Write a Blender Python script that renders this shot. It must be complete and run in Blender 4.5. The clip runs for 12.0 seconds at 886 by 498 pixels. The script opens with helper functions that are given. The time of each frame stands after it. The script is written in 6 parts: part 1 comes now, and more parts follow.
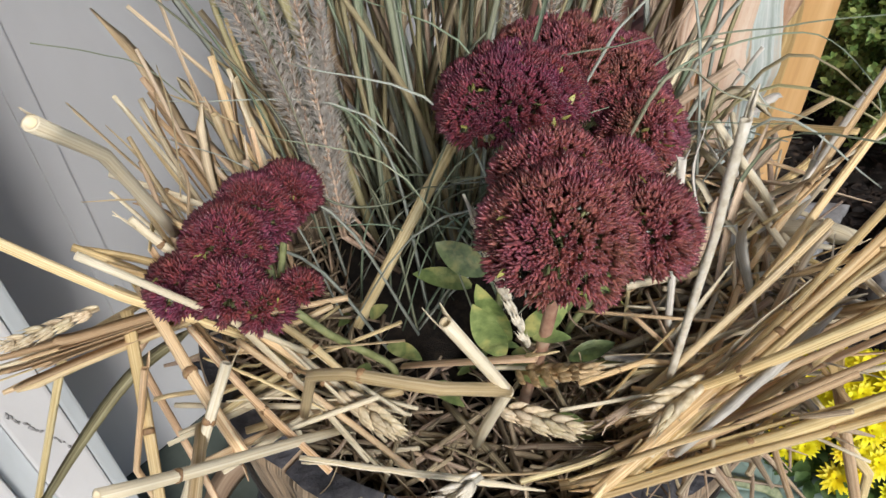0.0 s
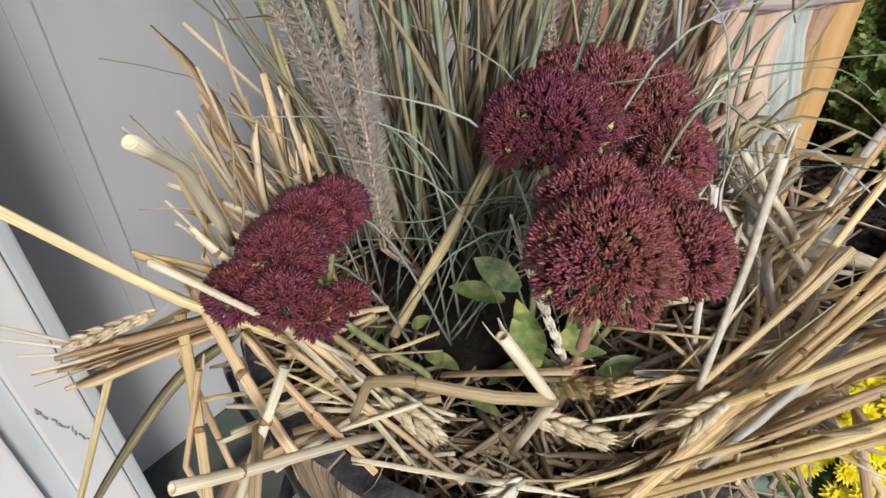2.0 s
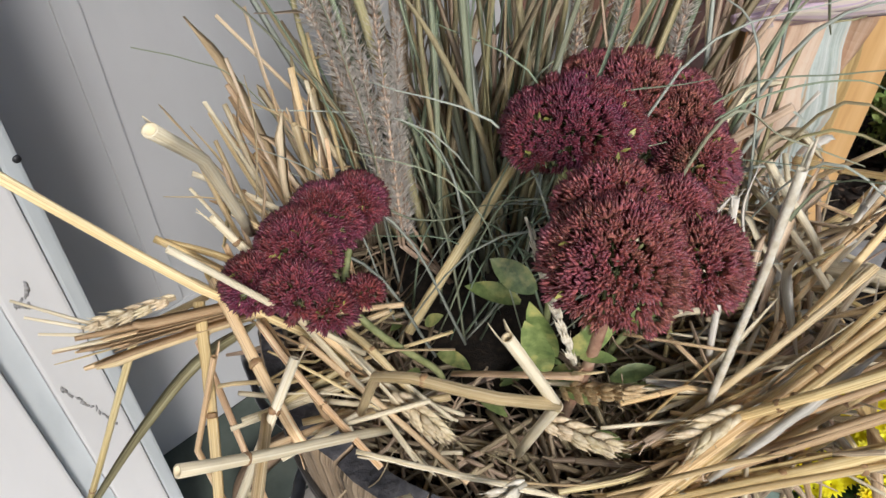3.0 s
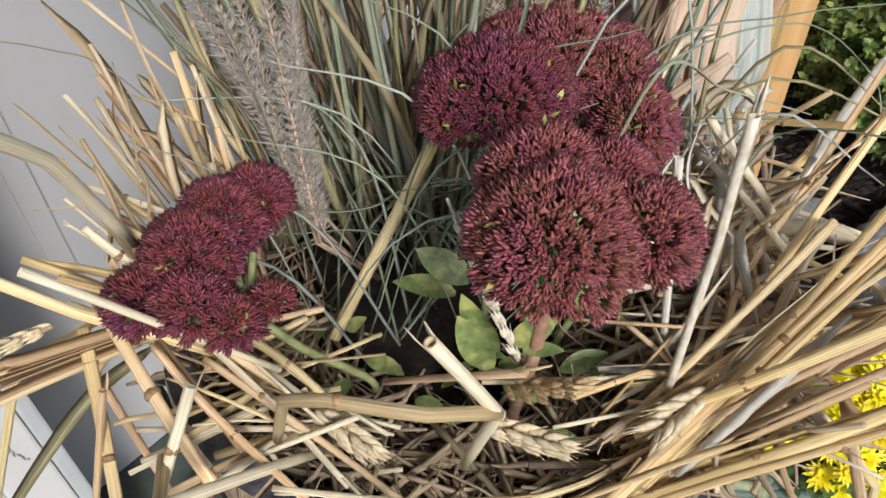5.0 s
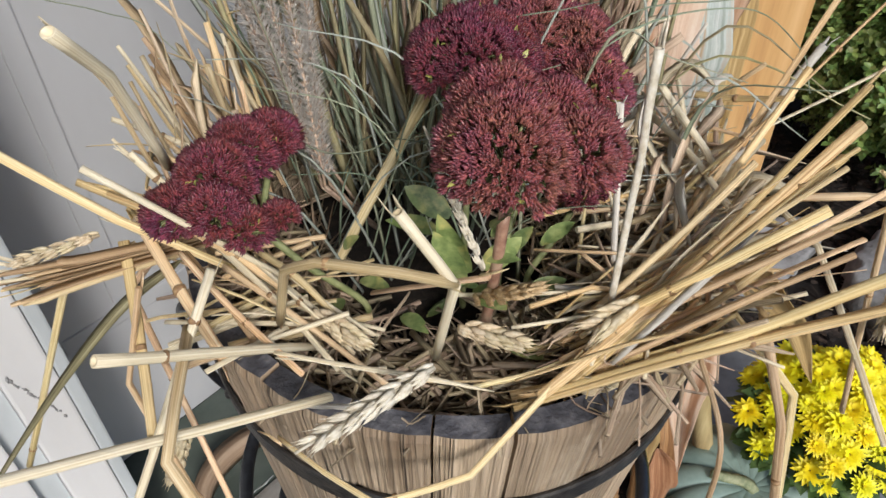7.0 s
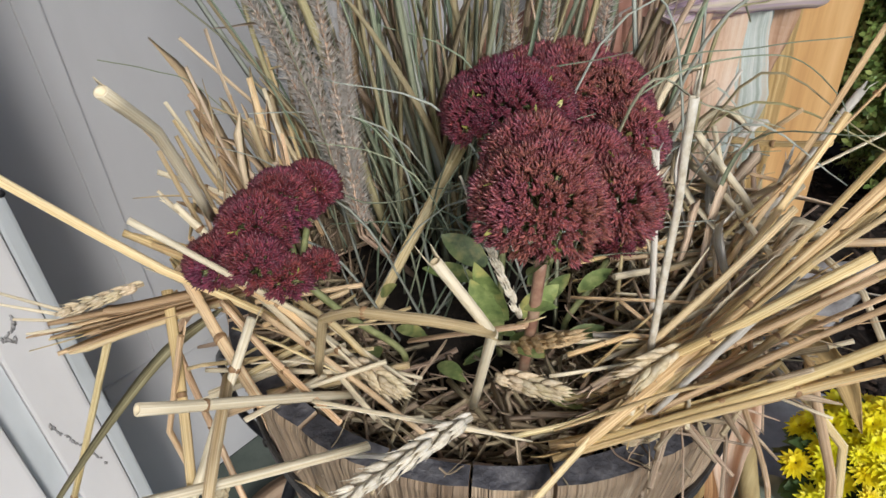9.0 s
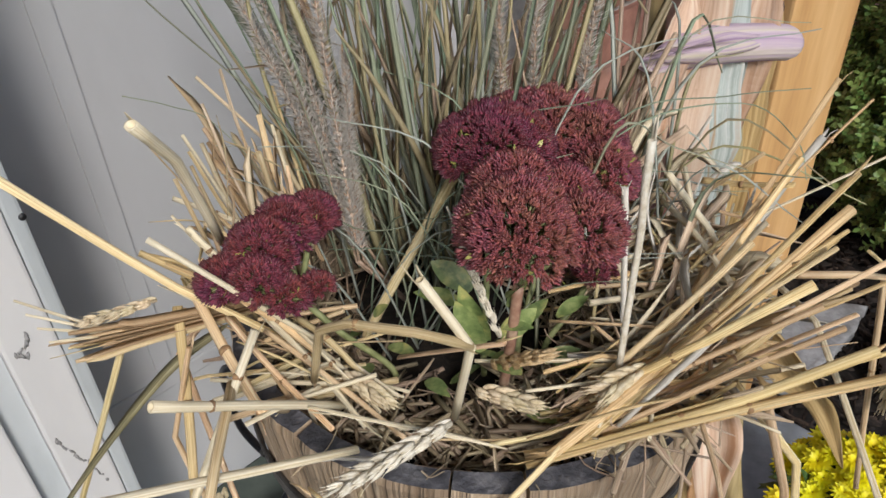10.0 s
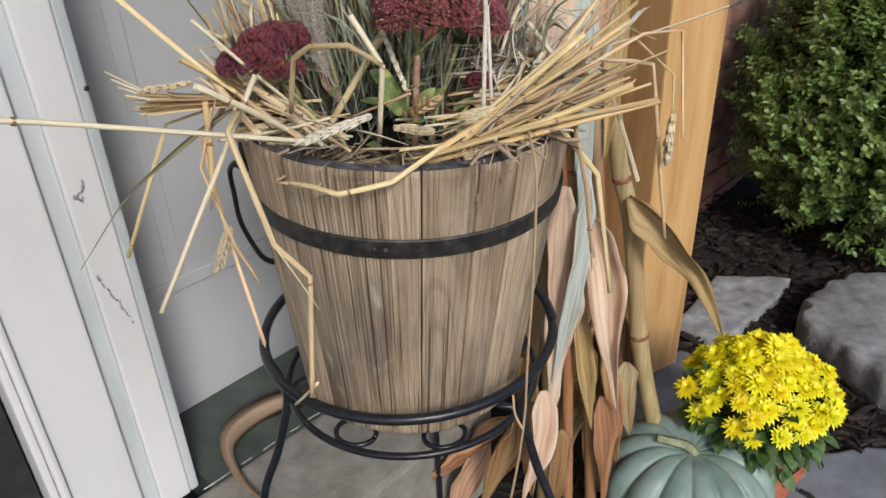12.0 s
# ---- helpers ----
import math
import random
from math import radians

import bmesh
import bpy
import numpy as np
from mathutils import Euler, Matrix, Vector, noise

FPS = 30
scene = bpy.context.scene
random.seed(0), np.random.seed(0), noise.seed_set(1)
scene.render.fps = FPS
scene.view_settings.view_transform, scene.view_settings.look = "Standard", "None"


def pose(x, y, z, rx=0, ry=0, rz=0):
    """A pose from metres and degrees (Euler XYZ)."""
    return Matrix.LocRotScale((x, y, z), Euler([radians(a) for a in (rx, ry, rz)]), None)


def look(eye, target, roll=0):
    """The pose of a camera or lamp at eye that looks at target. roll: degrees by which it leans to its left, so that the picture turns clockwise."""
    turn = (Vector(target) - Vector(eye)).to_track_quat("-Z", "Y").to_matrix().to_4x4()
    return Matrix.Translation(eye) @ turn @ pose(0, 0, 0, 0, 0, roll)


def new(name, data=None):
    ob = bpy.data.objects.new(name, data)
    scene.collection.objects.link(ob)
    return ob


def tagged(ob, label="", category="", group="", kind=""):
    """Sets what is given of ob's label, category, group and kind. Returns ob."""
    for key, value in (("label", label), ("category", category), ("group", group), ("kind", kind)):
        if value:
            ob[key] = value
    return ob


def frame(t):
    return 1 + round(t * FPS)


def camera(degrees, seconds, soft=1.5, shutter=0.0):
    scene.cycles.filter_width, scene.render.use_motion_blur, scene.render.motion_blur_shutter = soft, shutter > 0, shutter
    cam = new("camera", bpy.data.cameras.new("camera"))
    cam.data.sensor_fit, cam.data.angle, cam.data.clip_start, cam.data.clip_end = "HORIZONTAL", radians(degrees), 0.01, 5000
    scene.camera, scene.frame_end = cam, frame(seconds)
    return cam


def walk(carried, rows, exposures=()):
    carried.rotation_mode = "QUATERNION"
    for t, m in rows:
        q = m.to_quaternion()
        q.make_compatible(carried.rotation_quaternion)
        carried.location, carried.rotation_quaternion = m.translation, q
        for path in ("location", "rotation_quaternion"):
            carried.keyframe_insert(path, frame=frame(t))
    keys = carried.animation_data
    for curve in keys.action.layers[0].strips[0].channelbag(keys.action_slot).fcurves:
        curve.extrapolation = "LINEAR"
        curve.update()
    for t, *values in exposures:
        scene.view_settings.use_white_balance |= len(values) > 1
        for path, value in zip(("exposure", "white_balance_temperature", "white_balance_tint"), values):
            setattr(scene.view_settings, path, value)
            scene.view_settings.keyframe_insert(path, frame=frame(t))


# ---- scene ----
cam = camera(61.3, 12.0)
PATH = [
    (0, (-0.0171, -0.2635, 0.8356), (-0.0449, 0.5987, 0.0014), -2.15),
    (0.5, (-0.0190, -0.2660, 0.8364), (-0.0486, 0.5993, 0.0055), -2.41),
    (1, (-0.0218, -0.2700, 0.8408), (-0.0577, 0.5995, 0.0146), -2.60),
    (1.5, (-0.0277, -0.2702, 0.8402), (-0.0614, 0.6004, 0.0150), -1.83),
    (2, (-0.0345, -0.2736, 0.8494), (-0.0621, 0.5979, 0.0250), -0.44),
    (2.5, (-0.0275, -0.2814, 0.8504), (-0.0911, 0.5909, 0.0288), -0.30),
    (2.7, (-0.0283, -0.2782, 0.8505), (-0.1041, 0.5922, 0.0279), -0.04),
    (4.3, (-0.0225, -0.2674, 0.8397), (-0.0866, 0.5881, 0.0006), -1.50),
    (4.5, (-0.0224, -0.2588, 0.8350), (-0.0618, 0.5994, -0.0028), -1.24),
    (5, (-0.0187, -0.2464, 0.8242), (-0.0126, 0.6128, -0.0135), -1.34),
    (5.5, (-0.0176, -0.2354, 0.8140), (0.0068, 0.6229, -0.0243), -1.19),
    (6, (-0.0180, -0.2487, 0.8153), (0.0115, 0.6128, -0.0197), -0.62),
    (6.5, (-0.0117, -0.2882, 0.8224), (0.0023, 0.5935, 0.0085), -0.11),
    (6.7, (-0.0048, -0.3079, 0.8249), (-0.0077, 0.5790, 0.0166), -0.51),
    (8.3, (0.0020, -0.3265, 0.8384), (-0.0755, 0.6010, 0.0810), -3.80),
    (8.5, (-0.0008, -0.3217, 0.8343), (-0.0826, 0.6085, 0.0807), -4.05),
    (9, (-0.0022, -0.3173, 0.8303), (-0.0842, 0.6231, 0.0894), -3.81),
    (9.5, (-0.0040, -0.3249, 0.8341), (-0.0844, 0.6268, 0.1076), -3.24),
    (10, (0.0065, -0.3459, 0.8449), (-0.0779, 0.6298, 0.1515), -2.62),
    (10.5, (0.0327, -0.4281, 0.8531), (-0.0623, 0.5746, 0.2007), -2.59),
    (10.7, (0.0496, -0.4771, 0.8601), (-0.0438, 0.5360, 0.2236), -2.80),
    (11, (0.0684, -0.5371, 0.8599), (-0.0359, 0.4889, 0.2463), -2.72),
    (11.5, (0.0685, -0.5864, 0.8208), (-0.0304, 0.4485, 0.2213), -2.78),
    (11.7, (0.0624, -0.6087, 0.8035), (-0.0239, 0.4310, 0.2106), -2.51),
    (12, (0.0682, -0.6243, 0.7845), (-0.0053, 0.4140, 0.1874), -2.40),
]
walk(cam, [(t, look(eye, target, roll)) for t, eye, target, roll in PATH], [(0, .43), (2.7, .42), (4.3, .46), (5.5, .56), (6.5, .46), (8.5, .31), (10.5, .25), (12, .22)])

# ---- light ----
world = bpy.data.worlds.new("sky")
scene.world = world
world.use_nodes = True
wn = world.node_tree.nodes
sky = wn.new("ShaderNodeTexSky")
sky.sky_type, sky.sun_disc = "NISHITA", False
sky.sun_elevation, sky.sun_rotation = radians(36), radians(160)
sky.air_density, sky.dust_density, sky.ozone_density = 1.0, 1.3, 1.5
world.node_tree.links.new(sky.outputs["Color"], wn["Background"].inputs["Color"])
wn["Background"].inputs["Strength"].default_value = 0.118
sun = new("sun", bpy.data.lights.new("sun", "SUN"))
sun.data.energy, sun.data.angle, sun.data.color = 2.05, radians(14), (1.0, 0.976, 0.955)
sun.matrix_world = look((1.0, -2.75, 2.15), (0, 0, 0))


# ---- materials ----
def nodes_of(name):
    m = bpy.data.materials.new(name)
    m.use_nodes = True
    return m, m.node_tree.nodes, m.node_tree.links, m.node_tree.nodes["Principled BSDF"]


def surface(name, dark, mid, light, scale=20.0, stretch=(1, 1, 1), rough=0.7, bump=0.15, fine=6.0, coord="Object",
            vary=0.2, island=False, metal=0.0, blotch=None, blotch_scale=3.0, blotch_cut=0.55, hue=0.0, translucent=0.0, coat=0.0):
    """Grain from a stretched noise between three colours, blotches of a second noise, a change from piece to piece, and fine relief."""
    m, nodes, links, bsdf = nodes_of(name)
    tc = nodes.new("ShaderNodeTexCoord")
    mp = nodes.new("ShaderNodeMapping")
    mp.inputs["Scale"].default_value = stretch
    links.new(tc.outputs[coord], mp.inputs["Vector"])
    piece = nodes.new("ShaderNodeNewGeometry").outputs["Random Per Island"] if island else nodes.new("ShaderNodeObjectInfo").outputs["Random"]
    shift = nodes.new("ShaderNodeVectorMath")
    shift.operation = "MULTIPLY_ADD"
    comb = nodes.new("ShaderNodeCombineXYZ")
    for k in range(3):
        links.new(piece, comb.inputs[k])
    links.new(comb.outputs[0], shift.inputs[0])
    shift.inputs[1].default_value = (37.0, 21.0, 13.0)
    links.new(mp.outputs[0], shift.inputs[2])
    n1 = nodes.new("ShaderNodeTexNoise")
    n1.inputs["Scale"].default_value, n1.inputs["Detail"].default_value, n1.inputs["Roughness"].default_value = scale, 6, 0.6
    links.new(shift.outputs[0], n1.inputs["Vector"])
    ramp = nodes.new("ShaderNodeValToRGB")
    ramp.color_ramp.elements[0].position, ramp.color_ramp.elements[0].color = 0.3, (*dark, 1)
    ramp.color_ramp.elements[1].position, ramp.color_ramp.elements[1].color = 0.72, (*light, 1)
    ramp.color_ramp.elements.new(0.5).color = (*mid, 1)
    links.new(n1.outputs["Fac"], ramp.inputs["Fac"])
    colour = ramp.outputs["Color"]
    if blotch:
        n2 = nodes.new("ShaderNodeTexNoise")
        n2.inputs["Scale"].default_value, n2.inputs["Detail"].default_value = blotch_scale, 4
        links.new(shift.outputs[0], n2.inputs["Vector"])
        r2 = nodes.new("ShaderNodeValToRGB")
        r2.color_ramp.elements[0].position, r2.color_ramp.elements[1].position = blotch_cut, blotch_cut + 0.16
        links.new(n2.outputs["Fac"], r2.inputs["Fac"])
        mix = nodes.new("ShaderNodeMix")
        mix.data_type = "RGBA"
        links.new(r2.outputs["Color"], mix.inputs["Factor"])
        links.new(colour, mix.inputs["A"])
        mix.inputs["B"].default_value = (*blotch, 1)
        colour = mix.outputs["Result"]
    hs = nodes.new("ShaderNodeHueSaturation")
    mr = nodes.new("ShaderNodeMapRange")
    mr.inputs["To Min"].default_value, mr.inputs["To Max"].default_value = 1 - vary, 1 + vary
    links.new(piece, mr.inputs["Value"])
    links.new(mr.outputs[0], hs.inputs["Value"])
    if hue:
        wob = nodes.new("ShaderNodeMath")
        wob.operation = "MULTIPLY"
        wob.inputs[1].default_value = 57.31
        fr = nodes.new("ShaderNodeMath")
        fr.operation = "FRACT"
        hr = nodes.new("ShaderNodeMapRange")
        hr.inputs["To Min"].default_value, hr.inputs["To Max"].default_value = 0.5 - hue, 0.5 + hue
        links.new(piece, wob.inputs[0])
        links.new(wob.outputs[0], fr.inputs[0])
        links.new(fr.outputs[0], hr.inputs["Value"])
        links.new(hr.outputs[0], hs.inputs["Hue"])
    links.new(colour, hs.inputs["Color"])
    links.new(hs.outputs[0], bsdf.inputs["Base Color"])
    bsdf.inputs["Roughness"].default_value, bsdf.inputs["Metallic"].default_value = rough, metal
    bsdf.inputs["Coat Weight"].default_value = coat
    n3 = nodes.new("ShaderNodeTexNoise")
    n3.inputs["Scale"].default_value, n3.inputs["Detail"].default_value = scale * fine, 3
    links.new(shift.outputs[0], n3.inputs["Vector"])
    add = nodes.new("ShaderNodeMath")
    add.operation = "ADD"
    links.new(n1.outputs["Fac"], add.inputs[0])
    links.new(n3.outputs["Fac"], add.inputs[1])
    bp = nodes.new("ShaderNodeBump")
    bp.inputs["Strength"].default_value, bp.inputs["Distance"].default_value = bump, 0.002
    links.new(add.outputs[0], bp.inputs["Height"])
    links.new(bp.outputs[0], bsdf.inputs["Normal"])
    if translucent:
        tr = nodes.new("ShaderNodeBsdfTranslucent")
        links.new(hs.outputs[0], tr.inputs["Color"])
        ms = nodes.new("ShaderNodeMixShader")
        ms.inputs[0].default_value = translucent
        links.new(bsdf.outputs[0], ms.inputs[1])
        links.new(tr.outputs[0], ms.inputs[2])
        links.new(ms.outputs[0], nodes["Material Output"].inputs["Surface"])
    return m


def weathered_wood(name):
    """Old oak: long grain, dark soaked patches, pale worn fibres and scratches, fine cracks."""
    m, nodes, links, bsdf = nodes_of(name)
    tc, info = nodes.new("ShaderNodeTexCoord"), nodes.new("ShaderNodeObjectInfo")
    shift = nodes.new("ShaderNodeVectorMath")
    shift.operation = "MULTIPLY_ADD"
    comb = nodes.new("ShaderNodeCombineXYZ")
    for k in range(3):
        links.new(info.outputs["Random"], comb.inputs[k])
    links.new(comb.outputs[0], shift.inputs[0])
    shift.inputs[1].default_value = (3.7, 2.1, 5.3)
    along, split = nodes.new("ShaderNodeCombineXYZ"), nodes.new("ShaderNodeSeparateXYZ")
    links.new(tc.outputs["UV"], split.inputs[0])
    links.new(split.outputs["X"], along.inputs["X"])
    links.new(split.outputs["Y"], along.inputs["Z"])
    links.new(along.outputs[0], shift.inputs[2])

    def layer(stretch, scale, detail, low, high, warp=0.0):
        mp = nodes.new("ShaderNodeMapping")
        mp.inputs["Scale"].default_value = stretch
        links.new(shift.outputs[0], mp.inputs["Vector"])
        n = nodes.new("ShaderNodeTexNoise")
        n.inputs["Scale"].default_value, n.inputs["Detail"].default_value, n.inputs["Distortion"].default_value = scale, detail, warp
        links.new(mp.outputs[0], n.inputs["Vector"])
        r = nodes.new("ShaderNodeMapRange")
        r.inputs["From Min"].default_value, r.inputs["From Max"].default_value = low, high
        links.new(n.outputs["Fac"], r.inputs["Value"])
        return r.outputs[0]

    def blend(fac, a, b, amount):
        mix = nodes.new("ShaderNodeMix")
        mix.data_type = "RGBA"
        sc = nodes.new("ShaderNodeMath")
        sc.operation, sc.use_clamp = "MULTIPLY", True
        sc.inputs[1].default_value = amount
        links.new(fac, sc.inputs[0])
        links.new(sc.outputs[0], mix.inputs["Factor"])
        if isinstance(a, tuple):
            mix.inputs["A"].default_value = (*a, 1)
        else:
            links.new(a, mix.inputs["A"])
        mix.inputs["B"].default_value = (*b, 1)
        return mix.outputs["Result"]

    grain = layer((1, 1, 0.012), 520, 4, 0.36, 0.64)
    fine = layer((1, 1, 0.006), 1100, 2, 0.45, 0.62)
    broad = layer((1, 1, 0.16), 28, 4, 0.34, 0.66)
    stain = layer((1, 1, 0.30), 17, 5, 0.53, 0.70, 0.2)
    soot = layer((1, 1, 0.55), 12, 6, 0.52, 0.70, 0.3)
    flake = layer((1, 1, 0.35), 55, 8, 0.60, 0.74, 0.2)
    crack = layer((1, 1, 0.010), 210, 3, 0.64, 0.67)
    # growth rings: contour lines of a long, slow noise
    slow = layer((1, 1, 0.11), 16, 1, 0.0, 1.0)
    many, wave, ring = nodes.new("ShaderNodeMath"), nodes.new("ShaderNodeMath"), nodes.new("ShaderNodeMapRange")
    many.operation, wave.operation = "MULTIPLY", "SINE"
    many.inputs[1].default_value = 105.0
    links.new(slow, many.inputs[0])
    links.new(many.outputs[0], wave.inputs[0])
    links.new(wave.outputs[0], ring.inputs["Value"])
    ring.inputs["From Min"].default_value, ring.inputs["From Max"].default_value = 0.15, 1.0
    colour = blend(broad, (0.34, 0.235, 0.145), (0.60, 0.455, 0.305), 1.0)
    colour = blend(grain, colour, (0.70, 0.57, 0.42), 0.36)
    colour = blend(ring.outputs[0], colour, (0.20, 0.132, 0.080), 0.30)
    colour = blend(fine, colour, (0.14, 0.092, 0.058), 0.27)
    colour = blend(stain, colour, (0.115, 0.068, 0.038), 0.72)
    colour = blend(soot, colour, (0.19, 0.165, 0.145), 0.55)
    colour = blend(flake, colour, (0.72, 0.61, 0.46), 0.60)
    colour = blend(crack, colour, (0.05, 0.034, 0.022), 0.75)
    hs = nodes.new("ShaderNodeHueSaturation")
    mr = nodes.new("ShaderNodeMapRange")
    mr.inputs["To Min"].default_value, mr.inputs["To Max"].default_value = 0.84, 1.24
    links.new(info.outputs["Random"], mr.inputs["Value"])
    links.new(mr.outputs[0], hs.inputs["Value"])
    links.new(colour, hs.inputs["Color"])
    links.new(hs.outputs[0], bsdf.inputs["Base Color"])
    bsdf.inputs["Roughness"].default_value = 0.72
    bp = nodes.new("ShaderNodeBump")
    bp.inputs["Strength"].default_value, bp.inputs["Distance"].default_value = 1.0, 0.0018
    sub = nodes.new("ShaderNodeMath")
    sub.operation = "SUBTRACT"
    links.new(grain, sub.inputs[0])
    links.new(crack, sub.inputs[1])
    links.new(sub.outputs[0], bp.inputs["Height"])
    links.new(bp.outputs[0], bsdf.inputs["Normal"])
    return m


def floret(name, base, belly, tip):
    """Fleshy pointed carpels: pale at their base, red in the middle, dark at the tip, varying from bud to bud and in broad patches."""
    m, nodes, links, bsdf = nodes_of(name)
    tc, geo = nodes.new("ShaderNodeTexCoord"), nodes.new("ShaderNodeNewGeometry")
    sep, ramp = nodes.new("ShaderNodeSeparateXYZ"), nodes.new("ShaderNodeValToRGB")
    links.new(tc.outputs["UV"], sep.inputs[0])
    links.new(sep.outputs["Y"], ramp.inputs["Fac"])
    ramp.color_ramp.elements[0].position, ramp.color_ramp.elements[0].color = 0.05, (*base, 1)
    ramp.color_ramp.elements[1].position, ramp.color_ramp.elements[1].color = 0.95, (*tip, 1)
    ramp.color_ramp.elements.new(0.42).color = (*belly, 1)
    patch, hs = nodes.new("ShaderNodeTexNoise"), nodes.new("ShaderNodeHueSaturation")
    patch.inputs["Scale"].default_value, patch.inputs["Detail"].default_value = 55, 3
    links.new(tc.outputs["Object"], patch.inputs["Vector"])
    hue, val = nodes.new("ShaderNodeMapRange"), nodes.new("ShaderNodeMapRange")
    hue.inputs["From Min"].default_value, hue.inputs["From Max"].default_value = 0.3, 0.7
    hue.inputs["To Min"].default_value, hue.inputs["To Max"].default_value = 0.470, 0.522
    val.inputs["To Min"].default_value, val.inputs["To Max"].default_value = 0.55, 1.55
    links.new(patch.outputs["Fac"], hue.inputs["Value"])
    links.new(geo.outputs["Random Per Island"], val.inputs["Value"])
    links.new(hue.outputs[0], hs.inputs["Hue"])
    links.new(val.outputs[0], hs.inputs["Value"])
    links.new(ramp.outputs["Color"], hs.inputs["Color"])
    links.new(hs.outputs[0], bsdf.inputs["Base Color"])
    bsdf.inputs["Roughness"].default_value = 0.34
    return m


STRAW = surface("straw", (0.48, 0.31, 0.150), (0.76, 0.565, 0.315), (0.92, 0.79, 0.53), 1.0, (26, 14, 1), 0.30, 0.4, 3, "UV", 0.3, False, hue=0.02, blotch=(0.50, 0.33, 0.14), blotch_scale=0.35, blotch_cut=0.55)
# Brown chaff, darkened further: shade between its pieces is put into the colour.
STRAW_BED_SHADED = surface("straw_bed", (0.15, 0.10, 0.060), (0.38, 0.285, 0.185), (0.68, 0.57, 0.41), 1.0, (22, 20, 1), 0.5, 0.4, 3, "UV", 0.38, True, hue=0.02)
STRAW_PALE = surface("pale_straw", (0.66, 0.535, 0.335), (0.85, 0.74, 0.52), (0.94, 0.87, 0.71), 1.0, (26, 14, 1), 0.30, 0.4, 3, "UV", 0.15, blotch=(0.52, 0.40, 0.21), blotch_scale=0.35, blotch_cut=0.56)
STRAW_BROWN = surface("brown_straw", (0.26, 0.15, 0.075), (0.46, 0.305, 0.165), (0.66, 0.50, 0.31), 1.0, (26, 14, 1), 0.5, 0.3, 4, "UV", 0.15)
NODE = surface("straw_joint", (0.18, 0.09, 0.04), (0.34, 0.20, 0.095), (0.52, 0.36, 0.19), 400, rough=0.55, bump=0.2)
EAR = surface("wheat_ear", (0.46, 0.35, 0.20), (0.66, 0.54, 0.35), (0.78, 0.69, 0.51), 300, rough=0.55, bump=0.3, vary=0.16, hue=0.01)
EAR_WHITE = surface("cream_wheat_ear", (0.58, 0.50, 0.36), (0.76, 0.69, 0.55), (0.86, 0.82, 0.72), 300, rough=0.5, bump=0.3, vary=0.12)
EAR_GOLD = surface("gold_wheat_ear", (0.34, 0.22, 0.10), (0.54, 0.38, 0.20), (0.70, 0.54, 0.33), 300, rough=0.55, bump=0.3, vary=0.15)
BARREL = weathered_wood("weathered_oak")
BARREL_END = surface("grey_end_grain", (0.030, 0.030, 0.036), (0.075, 0.074, 0.085), (0.19, 0.185, 0.195), 90, (1, 1, 1), 0.8, 0.5, 4)
IRON = surface("black_iron", (0.014, 0.013, 0.013), (0.032, 0.030, 0.029), (0.085, 0.075, 0.066), 90, rough=0.5, bump=0.3, metal=0.3, blotch=(0.10, 0.085, 0.07), blotch_scale=60, blotch_cut=0.62)
BLACK_PAINT = surface("black_painted_wire", (0.010, 0.011, 0.014), (0.018, 0.020, 0.025), (0.030, 0.034, 0.042), 150, rough=0.3, bump=0.06, metal=0.2)
SOIL = surface("potting_soil", (0.008, 0.006, 0.004), (0.022, 0.015, 0.010), (0.06, 0.04, 0.025), 220, rough=0.95, bump=0.9)
FLORET = floret("sedum_floret", (0.44, 0.275, 0.165), (0.375, 0.138, 0.115), (0.120, 0.022, 0.032))
FLORET_DARK = floret("dark_sedum_floret", (0.28, 0.130, 0.105), (0.255, 0.064, 0.076), (0.080, 0.014, 0.027))
SEDUM_STEM = surface("sedum_stem", (0.28, 0.14, 0.095), (0.43, 0.25, 0.17), (0.54, 0.39, 0.27), 150, rough=0.5, bump=0.1)
SEDUM_BRACT = surface("yellow_green_bract", (0.30, 0.32, 0.07), (0.46, 0.46, 0.13), (0.60, 0.58, 0.26), 200, rough=0.5, bump=0.1, translucent=0.2)
SEDUM_PALE = surface("sedum_stalk", (0.13, 0.15, 0.055), (0.24, 0.26, 0.11), (0.36, 0.37, 0.18), 150, rough=0.5, bump=0.1)
SEDUM_LEAF = surface("sedum_leaf", (0.09, 0.14, 0.045), (0.21, 0.28, 0.095), (0.42, 0.47, 0.19), 120, rough=0.42, bump=0.15, vary=0.25, blotch=(0.50, 0.48, 0.17), blotch_scale=110, blotch_cut=0.53, translucent=0.12)
GRASS = surface("ornamental_grass", (0.13, 0.17, 0.115), (0.29, 0.335, 0.225), (0.52, 0.55, 0.40), 1.0, (14, 16, 1), 0.5, 0.2, 4, "UV", 0.30, True, hue=0.07, translucent=0.2)
GRASS_TAN = surface("dry_grass", (0.30, 0.25, 0.12), (0.50, 0.43, 0.24), (0.68, 0.61, 0.40), 1.0, (14, 16, 1), 0.5, 0.2, 4, "UV", 0.3, True, hue=0.02, translucent=0.25)
GRASS_WHITE = surface("bleached_grass", (0.29, 0.32, 0.27), (0.42, 0.45, 0.385), (0.57, 0.59, 0.52), 1.0, (14, 16, 1), 0.5, 0.2, 4, "UV", 0.25, True, translucent=0.15)
PLUME = surface("grass_plume", (0.72, 0.67, 0.61), (0.82, 0.78, 0.73), (0.90, 0.87, 0.83), 200, rough=0.7, bump=0.0, vary=0.1, island=True, translucent=0.6)
